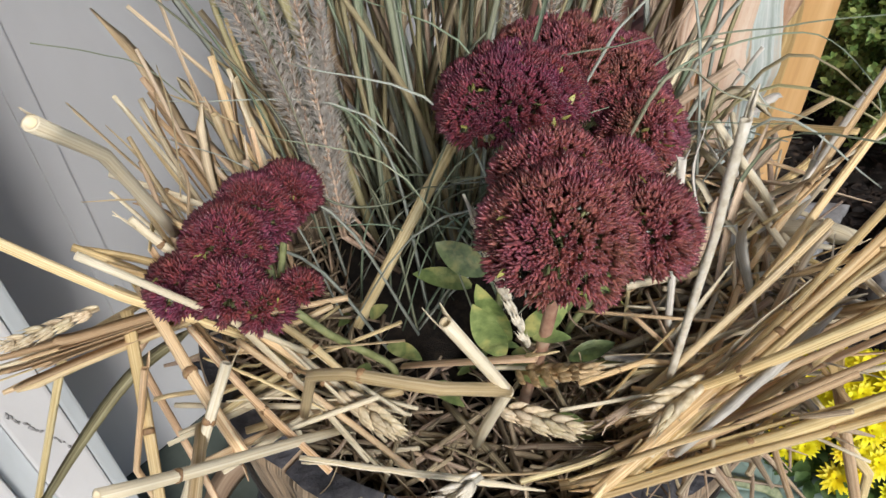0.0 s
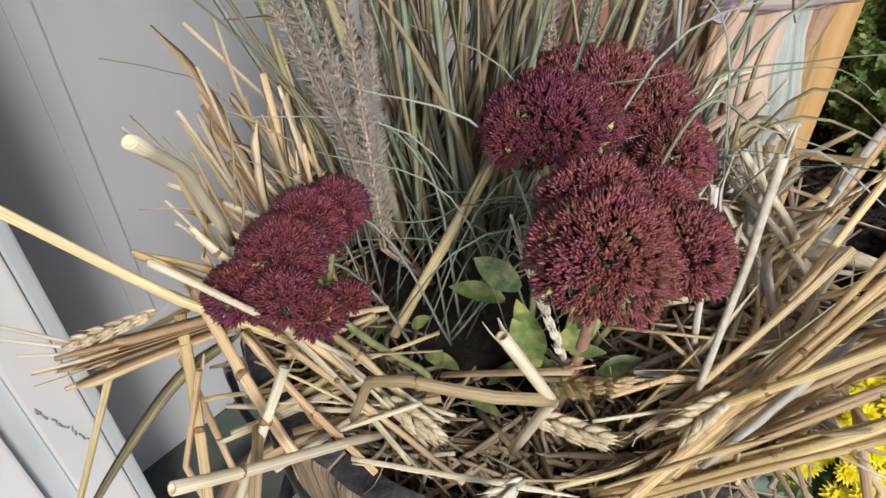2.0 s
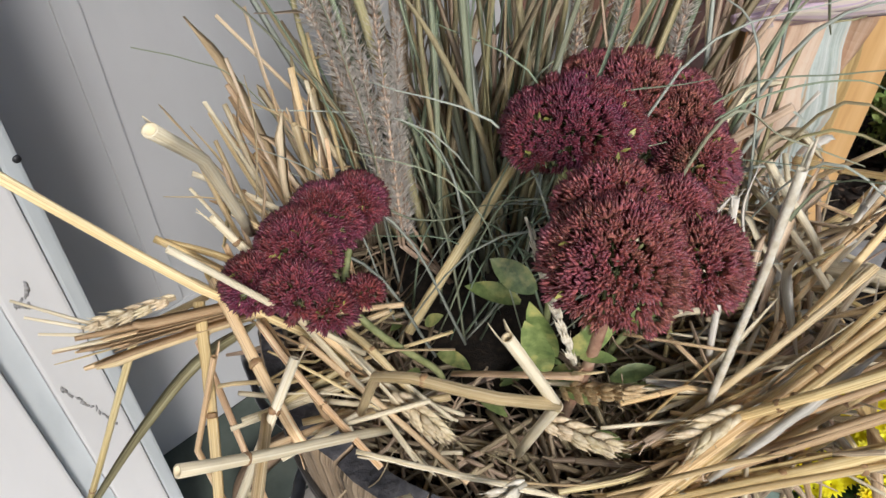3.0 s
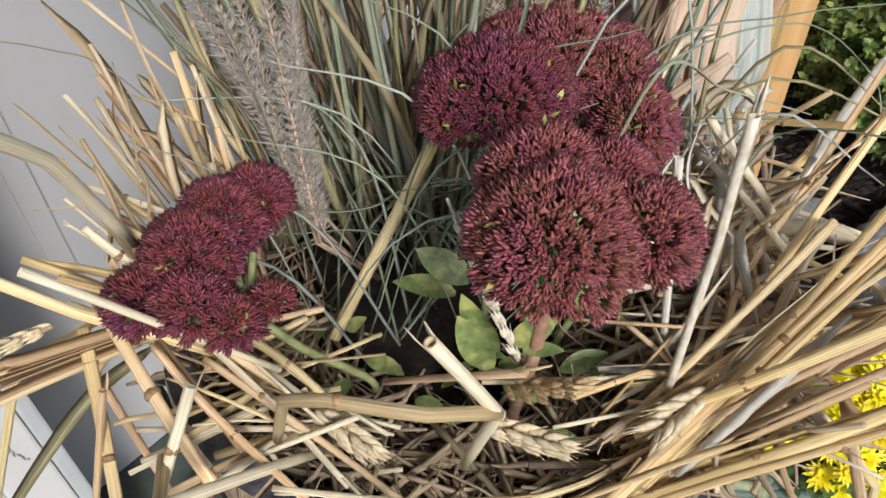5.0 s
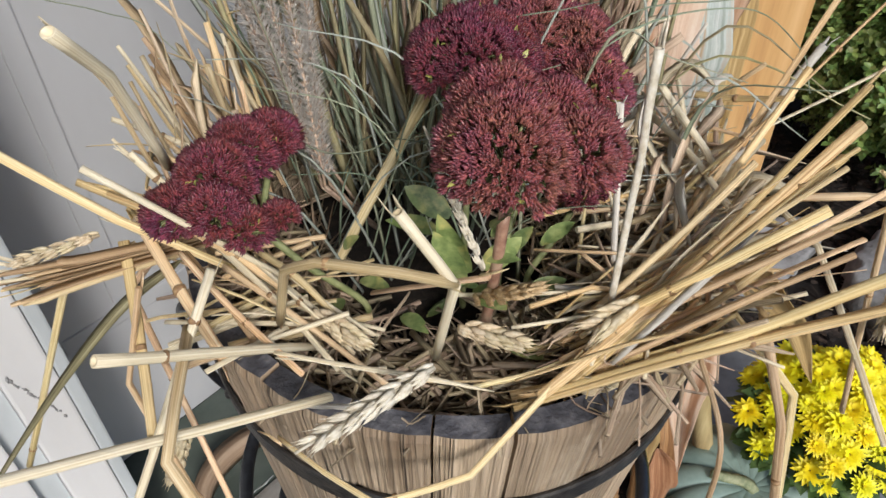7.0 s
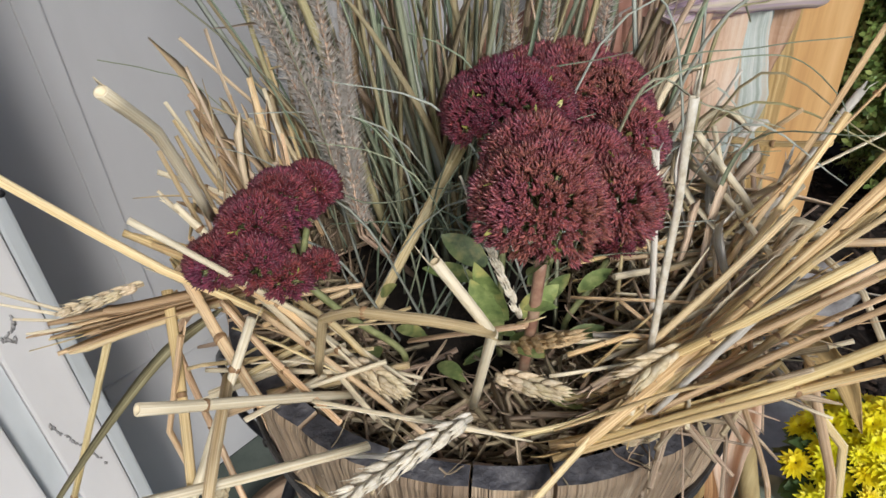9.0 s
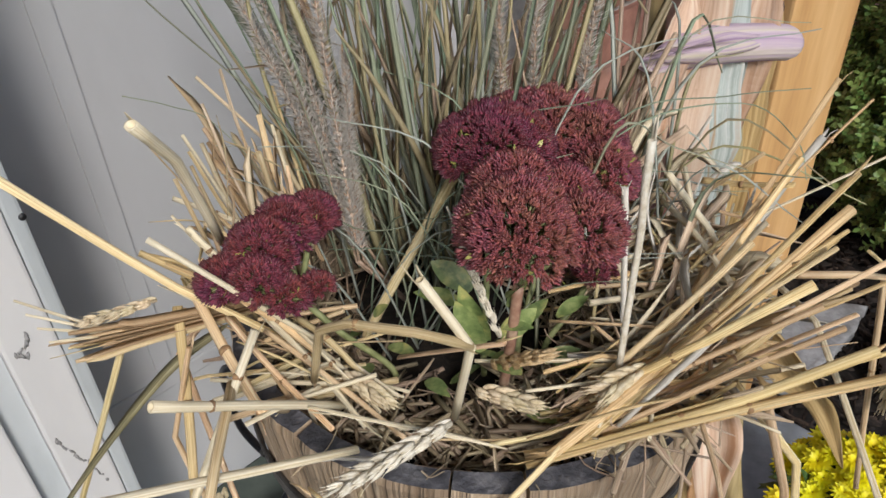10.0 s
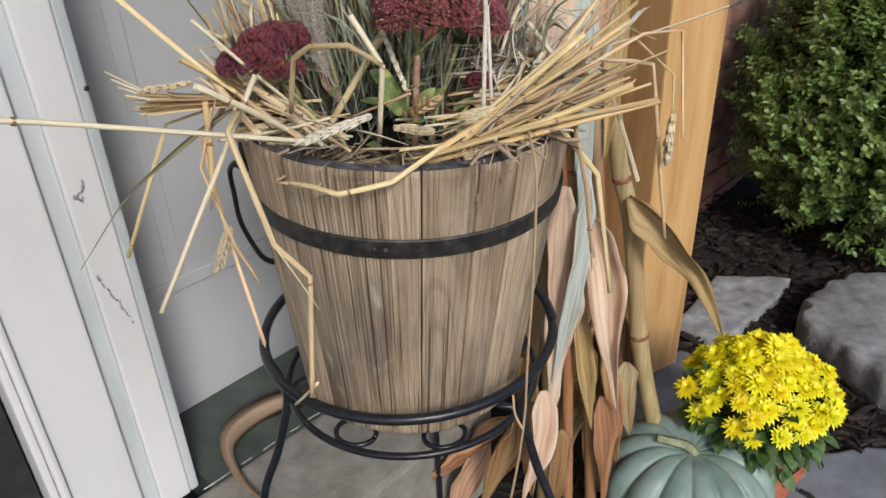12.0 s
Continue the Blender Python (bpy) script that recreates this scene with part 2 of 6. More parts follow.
PLUME_STEM = surface("plume_stem", (0.30, 0.19, 0.13), (0.44, 0.31, 0.22), (0.56, 0.44, 0.34), 200, rough=0.6, bump=0.0)
WHITE = surface("white_paint", (0.63, 0.622, 0.615), (0.71, 0.700, 0.692), (0.755, 0.745, 0.737), 6, (1, 1, 0.4), 0.42, 0.05, 30, "Object", 0.02)
# White door paint, darkened: the shade of its recess is put into the colour.
DOOR_WHITE_SHADED = surface("shaded_door_paint", (0.405, 0.405, 0.408), (0.457, 0.458, 0.463), (0.495, 0.496, 0.502), 5, (1, 1, 0.4), 0.38, 0.04, 30, "Object", 0.02)
SEAL = surface("grey_weatherstrip", (0.42, 0.45, 0.46), (0.50, 0.53, 0.54), (0.56, 0.58, 0.59), 15, (1, 1, 0.3), 0.5, 0.05, 20)
DARK = surface("dark_screen", (0.012, 0.012, 0.013), (0.018, 0.018, 0.02), (0.03, 0.03, 0.032), 60, rough=0.5, bump=0.05)
SCUFF = surface("scuff_mark", (0.22, 0.215, 0.21), (0.36, 0.35, 0.345), (0.50, 0.49, 0.48), 500, rough=0.8, bump=0.1)
CONCRETE = surface("porch_concrete", (0.14, 0.127, 0.110), (0.22, 0.203, 0.178), (0.30, 0.28, 0.25), 25, rough=0.85, bump=0.35, blotch=(0.15, 0.14, 0.125), blotch_scale=7, blotch_cut=0.6)
SILL = surface("green_grey_sill", (0.055, 0.070, 0.058), (0.085, 0.105, 0.088), (0.12, 0.14, 0.12), 18, rough=0.6, bump=0.15)
CAULK = surface("cracked_caulk", (0.45, 0.46, 0.43), (0.60, 0.60, 0.57), (0.70, 0.70, 0.67), 200, rough=0.7, bump=0.5)
POST_WOOD = surface("cedar_post", (0.40, 0.205, 0.075), (0.58, 0.335, 0.135), (0.70, 0.445, 0.205), 9, (3, 3, 0.30), 0.5, 0.15, 8, "Object", 0.03, blotch=(0.30, 0.15, 0.06), blotch_scale=1.6, blotch_cut=0.6)
KNOT = surface("wood_knot", (0.035, 0.014, 0.006), (0.07, 0.03, 0.012), (0.13, 0.06, 0.025), 120, rough=0.5, bump=0.2)
BRICK = surface("red_brick", (0.20, 0.095, 0.070), (0.32, 0.155, 0.115), (0.43, 0.235, 0.185), 28, rough=0.85, bump=0.5, vary=0.25, hue=0.012, blotch=(0.30, 0.22, 0.19), blotch_scale=9, blotch_cut=0.62)
MORTAR = surface("mortar", (0.26, 0.25, 0.235), (0.36, 0.345, 0.325), (0.45, 0.43, 0.41), 80, rough=0.9, bump=0.5)
MULCH = surface("mulch_ground", (0.004, 0.003, 0.0025), (0.010, 0.007, 0.005), (0.028, 0.019, 0.013), 60, rough=0.95, bump=0.9)
CHIPS = surface("mulch_chips", (0.005, 0.004, 0.0035), (0.017, 0.011, 0.008), (0.060, 0.038, 0.025), 60, rough=0.9, bump=0.5, vary=0.55, island=True)
STONE = surface("limestone", (0.14, 0.137, 0.132), (0.26, 0.258, 0.256), (0.41, 0.41, 0.415), 22, rough=0.85, bump=0.9, blotch=(0.22, 0.17, 0.11), blotch_scale=9, blotch_cut=0.66)
FLAG = surface("bluestone_slab", (0.12, 0.13, 0.14), (0.18, 0.195, 0.21), (0.26, 0.275, 0.29), 14, rough=0.8, bump=0.3, blotch=(0.32, 0.32, 0.31), blotch_scale=6, blotch_cut=0.6)
BOX_LEAF = surface("boxwood_leaf", (0.070, 0.120, 0.030), (0.170, 0.250, 0.064), (0.37, 0.46, 0.16), 25, rough=0.38, bump=0.05, vary=0.5, island=True, hue=0.03, translucent=0.2)
TWIG = surface("twig", (0.05, 0.04, 0.025), (0.10, 0.08, 0.05), (0.15, 0.12, 0.08), 90, rough=0.8, bump=0.3)
PETAL = surface("yellow_petal", (0.82, 0.66, 0.006), (0.93, 0.83, 0.014), (0.97, 0.91, 0.07), 60, rough=0.5, bump=0.1, vary=0.1, hue=0.012, translucent=0.2)
PETAL_HEART = surface("flower_centre", (0.45, 0.26, 0.004), (0.66, 0.44, 0.008), (0.75, 0.56, 0.02), 600, rough=0.7, bump=0.5)
MUM_LEAF = surface("chrysanthemum_leaf", (0.030, 0.070, 0.018), (0.075, 0.135, 0.036), (0.15, 0.225, 0.075), 60, rough=0.5, bump=0.2, vary=0.4, island=True, translucent=0.15)
TERRACOTTA = surface("terracotta", (0.32, 0.085, 0.042), (0.46, 0.14, 0.075), (0.56, 0.22, 0.13), 40, rough=0.7, bump=0.2)
PUMPKIN = surface("grey_green_pumpkin", (0.14, 0.205, 0.175), (0.215, 0.295, 0.258), (0.31, 0.385, 0.340), 16, rough=0.45, bump=0.15, blotch=(0.40, 0.23, 0.085), blotch_scale=5.5, blotch_cut=0.60)
PUMPKIN_STEM = surface("pumpkin_stem", (0.16, 0.20, 0.10), (0.30, 0.33, 0.18), (0.45, 0.45, 0.28), 120, rough=0.65, bump=0.4)
STALK_RUST = surface("rusty_corn_stalk", (0.20, 0.055, 0.03), (0.36, 0.14, 0.065), (0.50, 0.29, 0.14), 6, (8, 8, 0.5), 0.45, 0.2, 6, "Object", 0.2, blotch=(0.46, 0.33, 0.13), blotch_scale=1.0, blotch_cut=0.52)
STALK = surface("corn_stalk", (0.22, 0.155, 0.070), (0.38, 0.29, 0.145), (0.52, 0.42, 0.245), 10, (8, 8, 0.4), 0.5, 0.2, 6, "Object", 0.2, blotch=(0.28, 0.075, 0.04), blotch_scale=1.2, blotch_cut=0.55, hue=0.015)
CORN_LEAF = surface("dry_corn_leaf", (0.27, 0.145, 0.075), (0.51, 0.335, 0.19), (0.76, 0.60, 0.42), 1.0, (9, 5, 1), 0.55, 0.35, 3, "UV", 0.3, hue=0.02, translucent=0.2, blotch=(0.42, 0.19, 0.10), blotch_scale=0.4, blotch_cut=0.55)
CORN_PALE = surface("peach_corn_leaf", (0.52, 0.31, 0.19), (0.76, 0.56, 0.41), (0.88, 0.77, 0.64), 1.0, (7, 5, 1), 0.55, 0.35, 3, "UV", 0.12, translucent=0.2, blotch=(0.50, 0.27, 0.15), blotch_scale=0.45, blotch_cut=0.55)
CORN_RUST = surface("rust_corn_leaf", (0.17, 0.075, 0.032), (0.36, 0.19, 0.085), (0.56, 0.36, 0.20), 1.0, (9, 5, 1), 0.6, 0.35, 3, "UV", 0.25, hue=0.015, translucent=0.15, blotch=(0.14, 0.06, 0.03), blotch_scale=0.5, blotch_cut=0.56)
DEAD_LEAF = surface("dead_brown_leaf", (0.16, 0.10, 0.062), (0.31, 0.21, 0.135), (0.46, 0.34, 0.235), 1.0, (9, 5, 1), 0.65, 0.35, 3, "UV", 0.1, translucent=0.1)
CORN_OLIVE = surface("olive_corn_sheath", (0.28, 0.175, 0.065), (0.50, 0.345, 0.15), (0.66, 0.51, 0.27), 1.0, (12, 5, 1), 0.55, 0.35, 3, "UV", 0.1, translucent=0.1)
STALK_JOINT = surface("stalk_joint", (0.16, 0.05, 0.03), (0.30, 0.12, 0.065), (0.42, 0.24, 0.13), 90, rough=0.6, bump=0.3)
STRAW_GOLD = surface("golden_straw", (0.44, 0.26, 0.100), (0.73, 0.52, 0.25), (0.91, 0.75, 0.44), 1.0, (26, 14, 1), 0.30, 0.4, 3, "UV", 0.2, hue=0.012, blotch=(0.46, 0.28, 0.10), blotch_scale=0.35, blotch_cut=0.55)
CORN_GREEN = surface("grey_green_corn_leaf", (0.29, 0.35, 0.29), (0.54, 0.60, 0.56), (0.80, 0.83, 0.80), 1.0, (17, 6, 1), 0.55, 0.35, 3, "UV", 0.1, translucent=0.2, blotch=(0.50, 0.36, 0.22), blotch_scale=0.5, blotch_cut=0.55)
HUSK = surface("purple_corn_husk", (0.36, 0.20, 0.40), (0.66, 0.52, 0.58), (0.80, 0.74, 0.50), 1.0, (10, 1.2, 1), 0.6, 0.5, 4, "UV", 0.05, translucent=0.1)


# ---- building tools ----
class Acc:
    """Collects vertices, faces and texture coordinates of one mesh."""

    def __init__(self):
        self.v, self.f, self.uv, self.mi, self.slot = [], [], [], [], 0

    def quad(self, ids, uvs):
        self.f.append(ids)
        self.uv.extend(uvs)
        self.mi.append(self.slot)

    def tube(self, pts, radii, sides=7, hollow=False, squash=1.0, turn=0.0):
        pts = [Vector(p) for p in pts]
        n = len(pts)
        ring0 = len(self.v)
        side, length = None, 0.0
        phase = random.random()
        for i, p in enumerate(pts):
            d = (pts[min(i + 1, n - 1)] - pts[max(i - 1, 0)]).normalized()
            if side is None:
                side = d.orthogonal().normalized()
                side.rotate(Matrix.Rotation(turn, 3, d))
            side = (side - d * side.dot(d)).normalized()
            up = d.cross(side)
            if i:
                length += (p - pts[i - 1]).length
            r = radii[i] if isinstance(radii, (list, tuple)) else radii
            for k in range(sides):
                a = 2 * math.pi * k / sides
                self.v.append(p + side * (r * math.cos(a)) + up * (r * squash * math.sin(a)))
            if i:
                a0, b0 = ring0 + (i - 1) * sides, ring0 + i * sides
                step = (p - pts[i - 1]).length
                for k in range(sides):
                    j = (k + 1) % sides
                    u0, u1 = k / sides, (k + 1) / sides
                    v0, v1 = length - step + phase * 9, length + phase * 9
                    self.quad((a0 + k, a0 + j, b0 + j, b0 + k), ((u0, v0), (u1, v0), (u1, v1), (u0, v1)))
        for i, sign in ((0, 1), (n - 1, -1)):
            base = ring0 + i * sides
            ids = list(range(base, base + sides))
            d = (pts[1] - pts[0] if i == 0 else pts[n - 1] - pts[n - 2]).normalized() * sign
            r = radii[i] if isinstance(radii, (list, tuple)) else radii
            if hollow:
                for q, deep in ((0.66, 0.0), (0.60, 1.6 * r)):
                    start = len(self.v)
                    for k in range(sides):
                        o = self.v[base + k] - pts[i]
                        self.v.append(pts[i] + o * q + d * deep)
                    for k in range(sides):
                        j = (k + 1) % sides
                        face = (ids[k], start + k, start + j, ids[j])
                        self.quad(face if sign > 0 else face[::-1], ((0, 0),) * 4)
                    ids = list(range(start, start + sides))
            self.quad(tuple(ids[::-1] if sign > 0 else ids), ((0, 0),) * sides)

    def blade(self, pts, widths, across, fold=0.25, thick=0.0006):
        """A leaf blade: a folded strip along pts, with thickness."""
        pts = [Vector(p) for p in pts]
        n, start, length = len(pts), len(self.v), 0.0
        phase = random.random() * 9
        side = Vector(across).normalized()
        for i, p in enumerate(pts):
            d = (pts[min(i + 1, n - 1)] - pts[max(i - 1, 0)]).normalized()
            side = (side - d * side.dot(d)).normalized()
            up = d.cross(side)
            w = widths[i] / 2
            self.v += [p - side * w + up * (fold * w), p - up * thick / 2, p + side * w + up * (fold * w), p + up * thick / 2]
            if i:
                step = (p - pts[i - 1]).length
                a, b = start + 4 * i - 4, start + 4 * i
                v0, v1 = length + phase, length + step + phase
                length += step
                for k, (u0, u1) in enumerate(((0, 0.5), (0.5, 1), (1, 0.5), (0.5, 0))):
                    j = (k + 1) % 4
                    self.quad((a + k, a + j, b + j, b + k), ((u0, v0), (u1, v0), (u1, v1), (u0, v1)))
        self.quad((start, start + 3, start + 2, start + 1), ((0, 0),) * 4)
        e = start + 4 * n - 4
        self.quad((e, e + 1, e + 2, e + 3), ((0, 0),) * 4)

    def leaf(self, base, along, normal, length, width, cup=0.15, steps=5):
        """A pointed oval leaf of two curved halves."""
        along, normal = Vector(along).normalized(), Vector(normal)
        normal = (normal - along * normal.dot(along)).normalized()
        side = along.cross(normal)
        start = len(self.v)
        base = Vector(base)
        for i in range(steps + 1):
            s = i / steps
            w = width * 0.5 * max(0.06, math.sin(math.pi * min(1, s * 0.93 + 0.05)) ** 0.8) if i < steps else 0.0002
            c = base + along * (s * length) - normal * (cup * length * s * s)
            self.v += [c - side * w + normal * (w * 0.25), c, c + side * w + normal * (w * 0.25)]
            if i:
                a, b = start + 3 * i - 3, start + 3 * i
                for k in range(2):
                    self.quad((a + k, a + k + 1, b + k + 1, b + k), ((k / 2, s), (k / 2 + 0.5, s), (k / 2 + 0.5, s), (k / 2, s)))

    def spike(self, base, tip, r, sides=4, belly=0.45):
        """A pointed bud: thin at its base, thick along the way, pointed at the tip."""
        base, tip = Vector(base), Vector(tip)
        d = tip - base
        s1 = d.orthogonal().normalized() * r
        s2 = d.normalized().cross(s1)
        start = len(self.v)
        self.v.append(base)
        for k in range(sides):
            a = 2 * math.pi * k / sides
            self.v.append(base + d * belly + s1 * math.cos(a) + s2 * math.sin(a))
        self.v.append(tip)
        for k in range(sides):
            j = (k + 1) % sides
            self.quad((start, start + 1 + j, start + 1 + k), ((0, 0),) * 3)
            self.quad((start + 1 + k, start + 1 + j, start + 1 + sides), ((0, 0),) * 3)

    def carpel(self, base, tip, r, belly=0.38):
        """A plump four-sided bud leaf whose v coordinate runs from its base to its tip."""
        base, tip = Vector(base), Vector(tip)
        d = tip - base
        s1 = d.orthogonal().normalized()
        s2 = d.normalized().cross(s1)
        start = len(self.v)
        self.v.append(base)
        for s, q in ((belly, 1.0), (0.72, 0.45)):
            for a, b in ((1, 0), (0, 1), (-1, 0), (0, -1)):
                self.v.append(base + d * s + (s1 * a + s2 * b) * (r * q))
        self.v.append(tip)
        for k in range(4):
            j = (k + 1) % 4
            self.quad((start, start + 1 + j, start + 1 + k), ((0, 0), (0, belly), (0, belly)))
            self.quad((start + 1 + k, start + 1 + j, start + 5 + j, start + 5 + k), ((0, belly), (0, belly), (0, 0.72), (0, 0.72)))
            self.quad((start + 5 + k, start + 5 + j, start + 9), ((0, 0.72), (0, 0.72), (0, 1)))

    def mesh(self, name, *materials, smooth=True):
        me = bpy.data.meshes.new(name)
        me.from_pydata([tuple(p) for p in self.v], [], self.f)
        layer = me.uv_layers.new(name="UVMap")
        layer.data.foreach_set("uv", np.array(self.uv, dtype=np.float32).ravel())
        for m in materials:
            me.materials.append(m)
        me.polygons.foreach_set("material_index", np.array(self.mi, dtype=np.int32))
        me.polygons.foreach_set("use_smooth", np.full(len(self.f), smooth))
        me.update()
        return me


def part(name, data, parent=None, label="", kind=""):
    ob = new(name, data)
    ob.parent = parent
    return tagged(ob, label, kind=kind)


def bm_part(name, bm, material, parent=None, label="", smooth=False):
    me = bpy.data.meshes.new(name)
    bm.to_mesh(me)
    bm.free()
    me.materials.append(material)
    me.polygons.foreach_set("use_smooth", np.full(len(me.polygons), smooth))
    return part(name, me, parent, label)


def thing(name, label, category, group="", kind="", at=(0, 0, 0)):
    ob = new(name)
    ob.empty_display_size = 0.05
    ob.location = at
    return tagged(ob, label, category, group, kind)


def box_bm(size, m, bevel=0.0, cuts=0):
    bm = bmesh.new()
    bmesh.ops.create_cube(bm, size=1.0, matrix=m @ Matrix.Diagonal((*size, 1)))
    if bevel:
        bmesh.ops.bevel(bm, geom=bm.edges[:], offset=bevel, segments=2, affect="EDGES", profile=0.6)
    return bm


def curve_through(pts, steps=6):
    """Points on a smooth curve through pts."""
    p = [Vector(q) for q in pts]
    p = [2 * p[0] - p[1]] + p + [2 * p[-1] - p[-2]]
    out = []
    for i in range(1, len(p) - 2):
        for k in range(steps):
            t = k / steps
            out.append(0.5 * (2 * p[i] + (p[i + 1] - p[i - 1]) * t + (2 * p[i - 1] - 5 * p[i] + 4 * p[i + 1] - p[i + 2]) * t * t
                              + (3 * p[i] - p[i - 1] - 3 * p[i + 1] + p[i + 2]) * t ** 3))
    return out + [p[-2]]


def rnd(a, b):
    return random.uniform(a, b)


# ---- plan ----
ALONG = Vector((math.cos(radians(50)), math.sin(radians(50)), 0))  # along the house wall
OUT = Vector((math.sin(radians(50)), -math.cos(radians(50)), 0))  # out of the house
EDGE = Vector((-0.332, 0.087, 0))  # foot of the door casing's inner edge
LOW = -0.18  # the garden lies one step below the porch
HOUSE = Matrix(((ALONG.x, -OUT.x, 0, EDGE.x), (ALONG.y, -OUT.y, 0, EDGE.y), (0, 0, 1, 0), (0, 0, 0, 1)))  # x along the wall, y into the house
AXIS = Vector((-0.005, 0.0, 0))  # the barrel's middle
RIM, FOOT, R_TOP, R_FOOT = 0.572, 0.29, 0.1450, 0.111


def wall_box(name, x0, x1, y0, y1, z0, z1, material, parent=None, label="", bevel=0.0):
    m = HOUSE @ Matrix.Translation(((x0 + x1) / 2, (y0 + y1) / 2, (z0 + z1) / 2))
    return bm_part(name, box_bm((x1 - x0, y1 - y0, z1 - z0), m, bevel), material, parent, label)


# ---- house, porch and garden ----
def build_house():
    wall = thing("wall_house", "red brick house wall with light mortar joints", "wall", kind="structure")
    wall_box("mortar", 0.47, 3.4, 0.012, 0.2, LOW - 0.1, 2.3, MORTAR, wall)
    wall_box("side_wall", -3.2, -0.60, 0.012, 0.2, -0.1, 2.3, MORTAR, wall)
    wall_box("lintel", -0.60, 0.47, 0.0, 0.2, 2.1, 2.3, MORTAR, wall)
    casing = thing("door_casing", "white painted wooden door casing with scuff marks", "door frame", kind="structure")
    wall_box("face_board", -0.0520, -0.0123, 0.0, 0.16, 0.0, 2.1, WHITE, casing, bevel=0.003)
    wall_box("groove_strip", -0.0735, -0.0525, 0.006, 0.16, 0.0, 2.1, SEAL, casing, "pale grey recessed strip")
    wall_box("outer_board", -0.1490, -0.0740, -0.003, 0.16, 0.0, 2.1, WHITE, casing, bevel=0.003)
    wall_box("bead", -0.1590, -0.1493, -0.010, 0.16, 0.0, 2.1, WHITE, casing, bevel=0.004)
    wall_box("bead", -0.1690, -0.1593, -0.004, 0.16, 0.0, 2.1, WHITE, casing, bevel=0.004)
    wall_box("door_stop", -0.0120, 0.0010, 0.0015, 0.16, 0.0, 2.1, SEAL, casing, "pale grey stop strip", bevel=0.003)
    wall_box("far_board", 0.415, 0.47, 0.0, 0.16, 0.0, 2.1, WHITE, casing, bevel=0.003)
    dark = thing("screen_door", "dark screen beside the white casing", "screen door", kind="structure")
    wall_box("screen", -0.60, -0.1725, 0.03, 0.06, 0.0, 2.1, DARK, dark)
    # Solid dark disc; the hole's inner shade is only its colour.
    hole = Acc()
    hole.tube([HOUSE @ Vector((-0.0010, 0.0035, 0.564)), HOUSE @ Vector((-0.0010, 0.0006, 0.564))], 0.0028, 10)
    part("screw_hole", hole.mesh("screw_hole", DARK), casing, "dark screw hole")
    for spots in (((-0.031, 0.474), (-0.034, 0.464), (-0.044, 0.459), (-0.036, 0.453)), ((-0.046, 0.364), (-0.038, 0.340), (-0.030, 0.318), (-0.022, 0.288))):
        acc = Acc()
        for (x0, z0), (x1, z1) in zip(spots, spots[1:]):
            for k in range(5):
                s = (k + rnd(0.1, 0.6)) / 5
                c = Vector((x0 + (x1 - x0) * s + rnd(-0.0012, 0.0012), -0.0006, z0 + (z1 - z0) * s))
                d = Vector((rnd(-0.0015, 0.0015), 0, rnd(0.0015, 0.004)))
                acc.tube([HOUSE @ (c - d), HOUSE @ c, HOUSE @ (c + d)], [0.0004, rnd(0.0008, 0.0016), 0.0004], 6, squash=0.25)
        part("scuff", acc.mesh("scuff", SCUFF), casing, "grey scuff mark")
    door = thing("door_1", "white panelled door, closed, set back behind its casing", "door", kind="structure")
    wall_box("slab", 0.0, 0.42, 0.150, 0.19, 0.004, 2.1, DOOR_WHITE_SHADED, door)
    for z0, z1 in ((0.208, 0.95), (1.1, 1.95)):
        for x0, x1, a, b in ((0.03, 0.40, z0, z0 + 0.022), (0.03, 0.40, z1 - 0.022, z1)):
            wall_box("moulding", x0, x1, 0.1465, 0.152, a, b, DOOR_WHITE_SHADED, door, bevel=0.003)
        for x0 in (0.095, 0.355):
            wall_box("moulding", x0, x0 + 0.022, 0.147, 0.152, z0 + 0.0225, z1 - 0.0225, DOOR_WHITE_SHADED, door, bevel=0.002)
    sill = thing("door_sill", "grey-green door sill with cracked white caulk", "door sill", kind="structure")
    wall_box("slab", 0.0115, 0.4145, -0.010, 0.1495, -0.06, 0.003, SILL, sill)
    acc = Acc()
    x = 0.0
    while x < 0.40:
        step = rnd(0.006, 0.03)
        pts = [HOUSE @ Vector((x + step * k / 3, -0.011 + rnd(-0.001, 0.001), 0.002)) for k in range(4)]
        acc.tube(pts, [rnd(0.0008, 0.0022) for _ in pts], 6, squash=0.5)
        x += step + (rnd(0.005, 0.02) if random.random() < 0.35 else 0)
    part("caulk", acc.mesh("caulk", CAULK), sill, "broken line of white caulk")
    floor = thing("porch_step", "worn grey-brown concrete step before the door", "step", kind="structure")
    wall_box("slab", -3.2, 0.40, -0.192, -0.012, LOW - 0.1, 0.0, CONCRETE, floor, bevel=0.008)
    roof = thing("ceiling", "white painted porch ceiling", "ceiling", kind="structure")
    wall_box("boards", -3.2, 1.0, -1.35, 0.2, 2.3, 2.36, WHITE, roof)


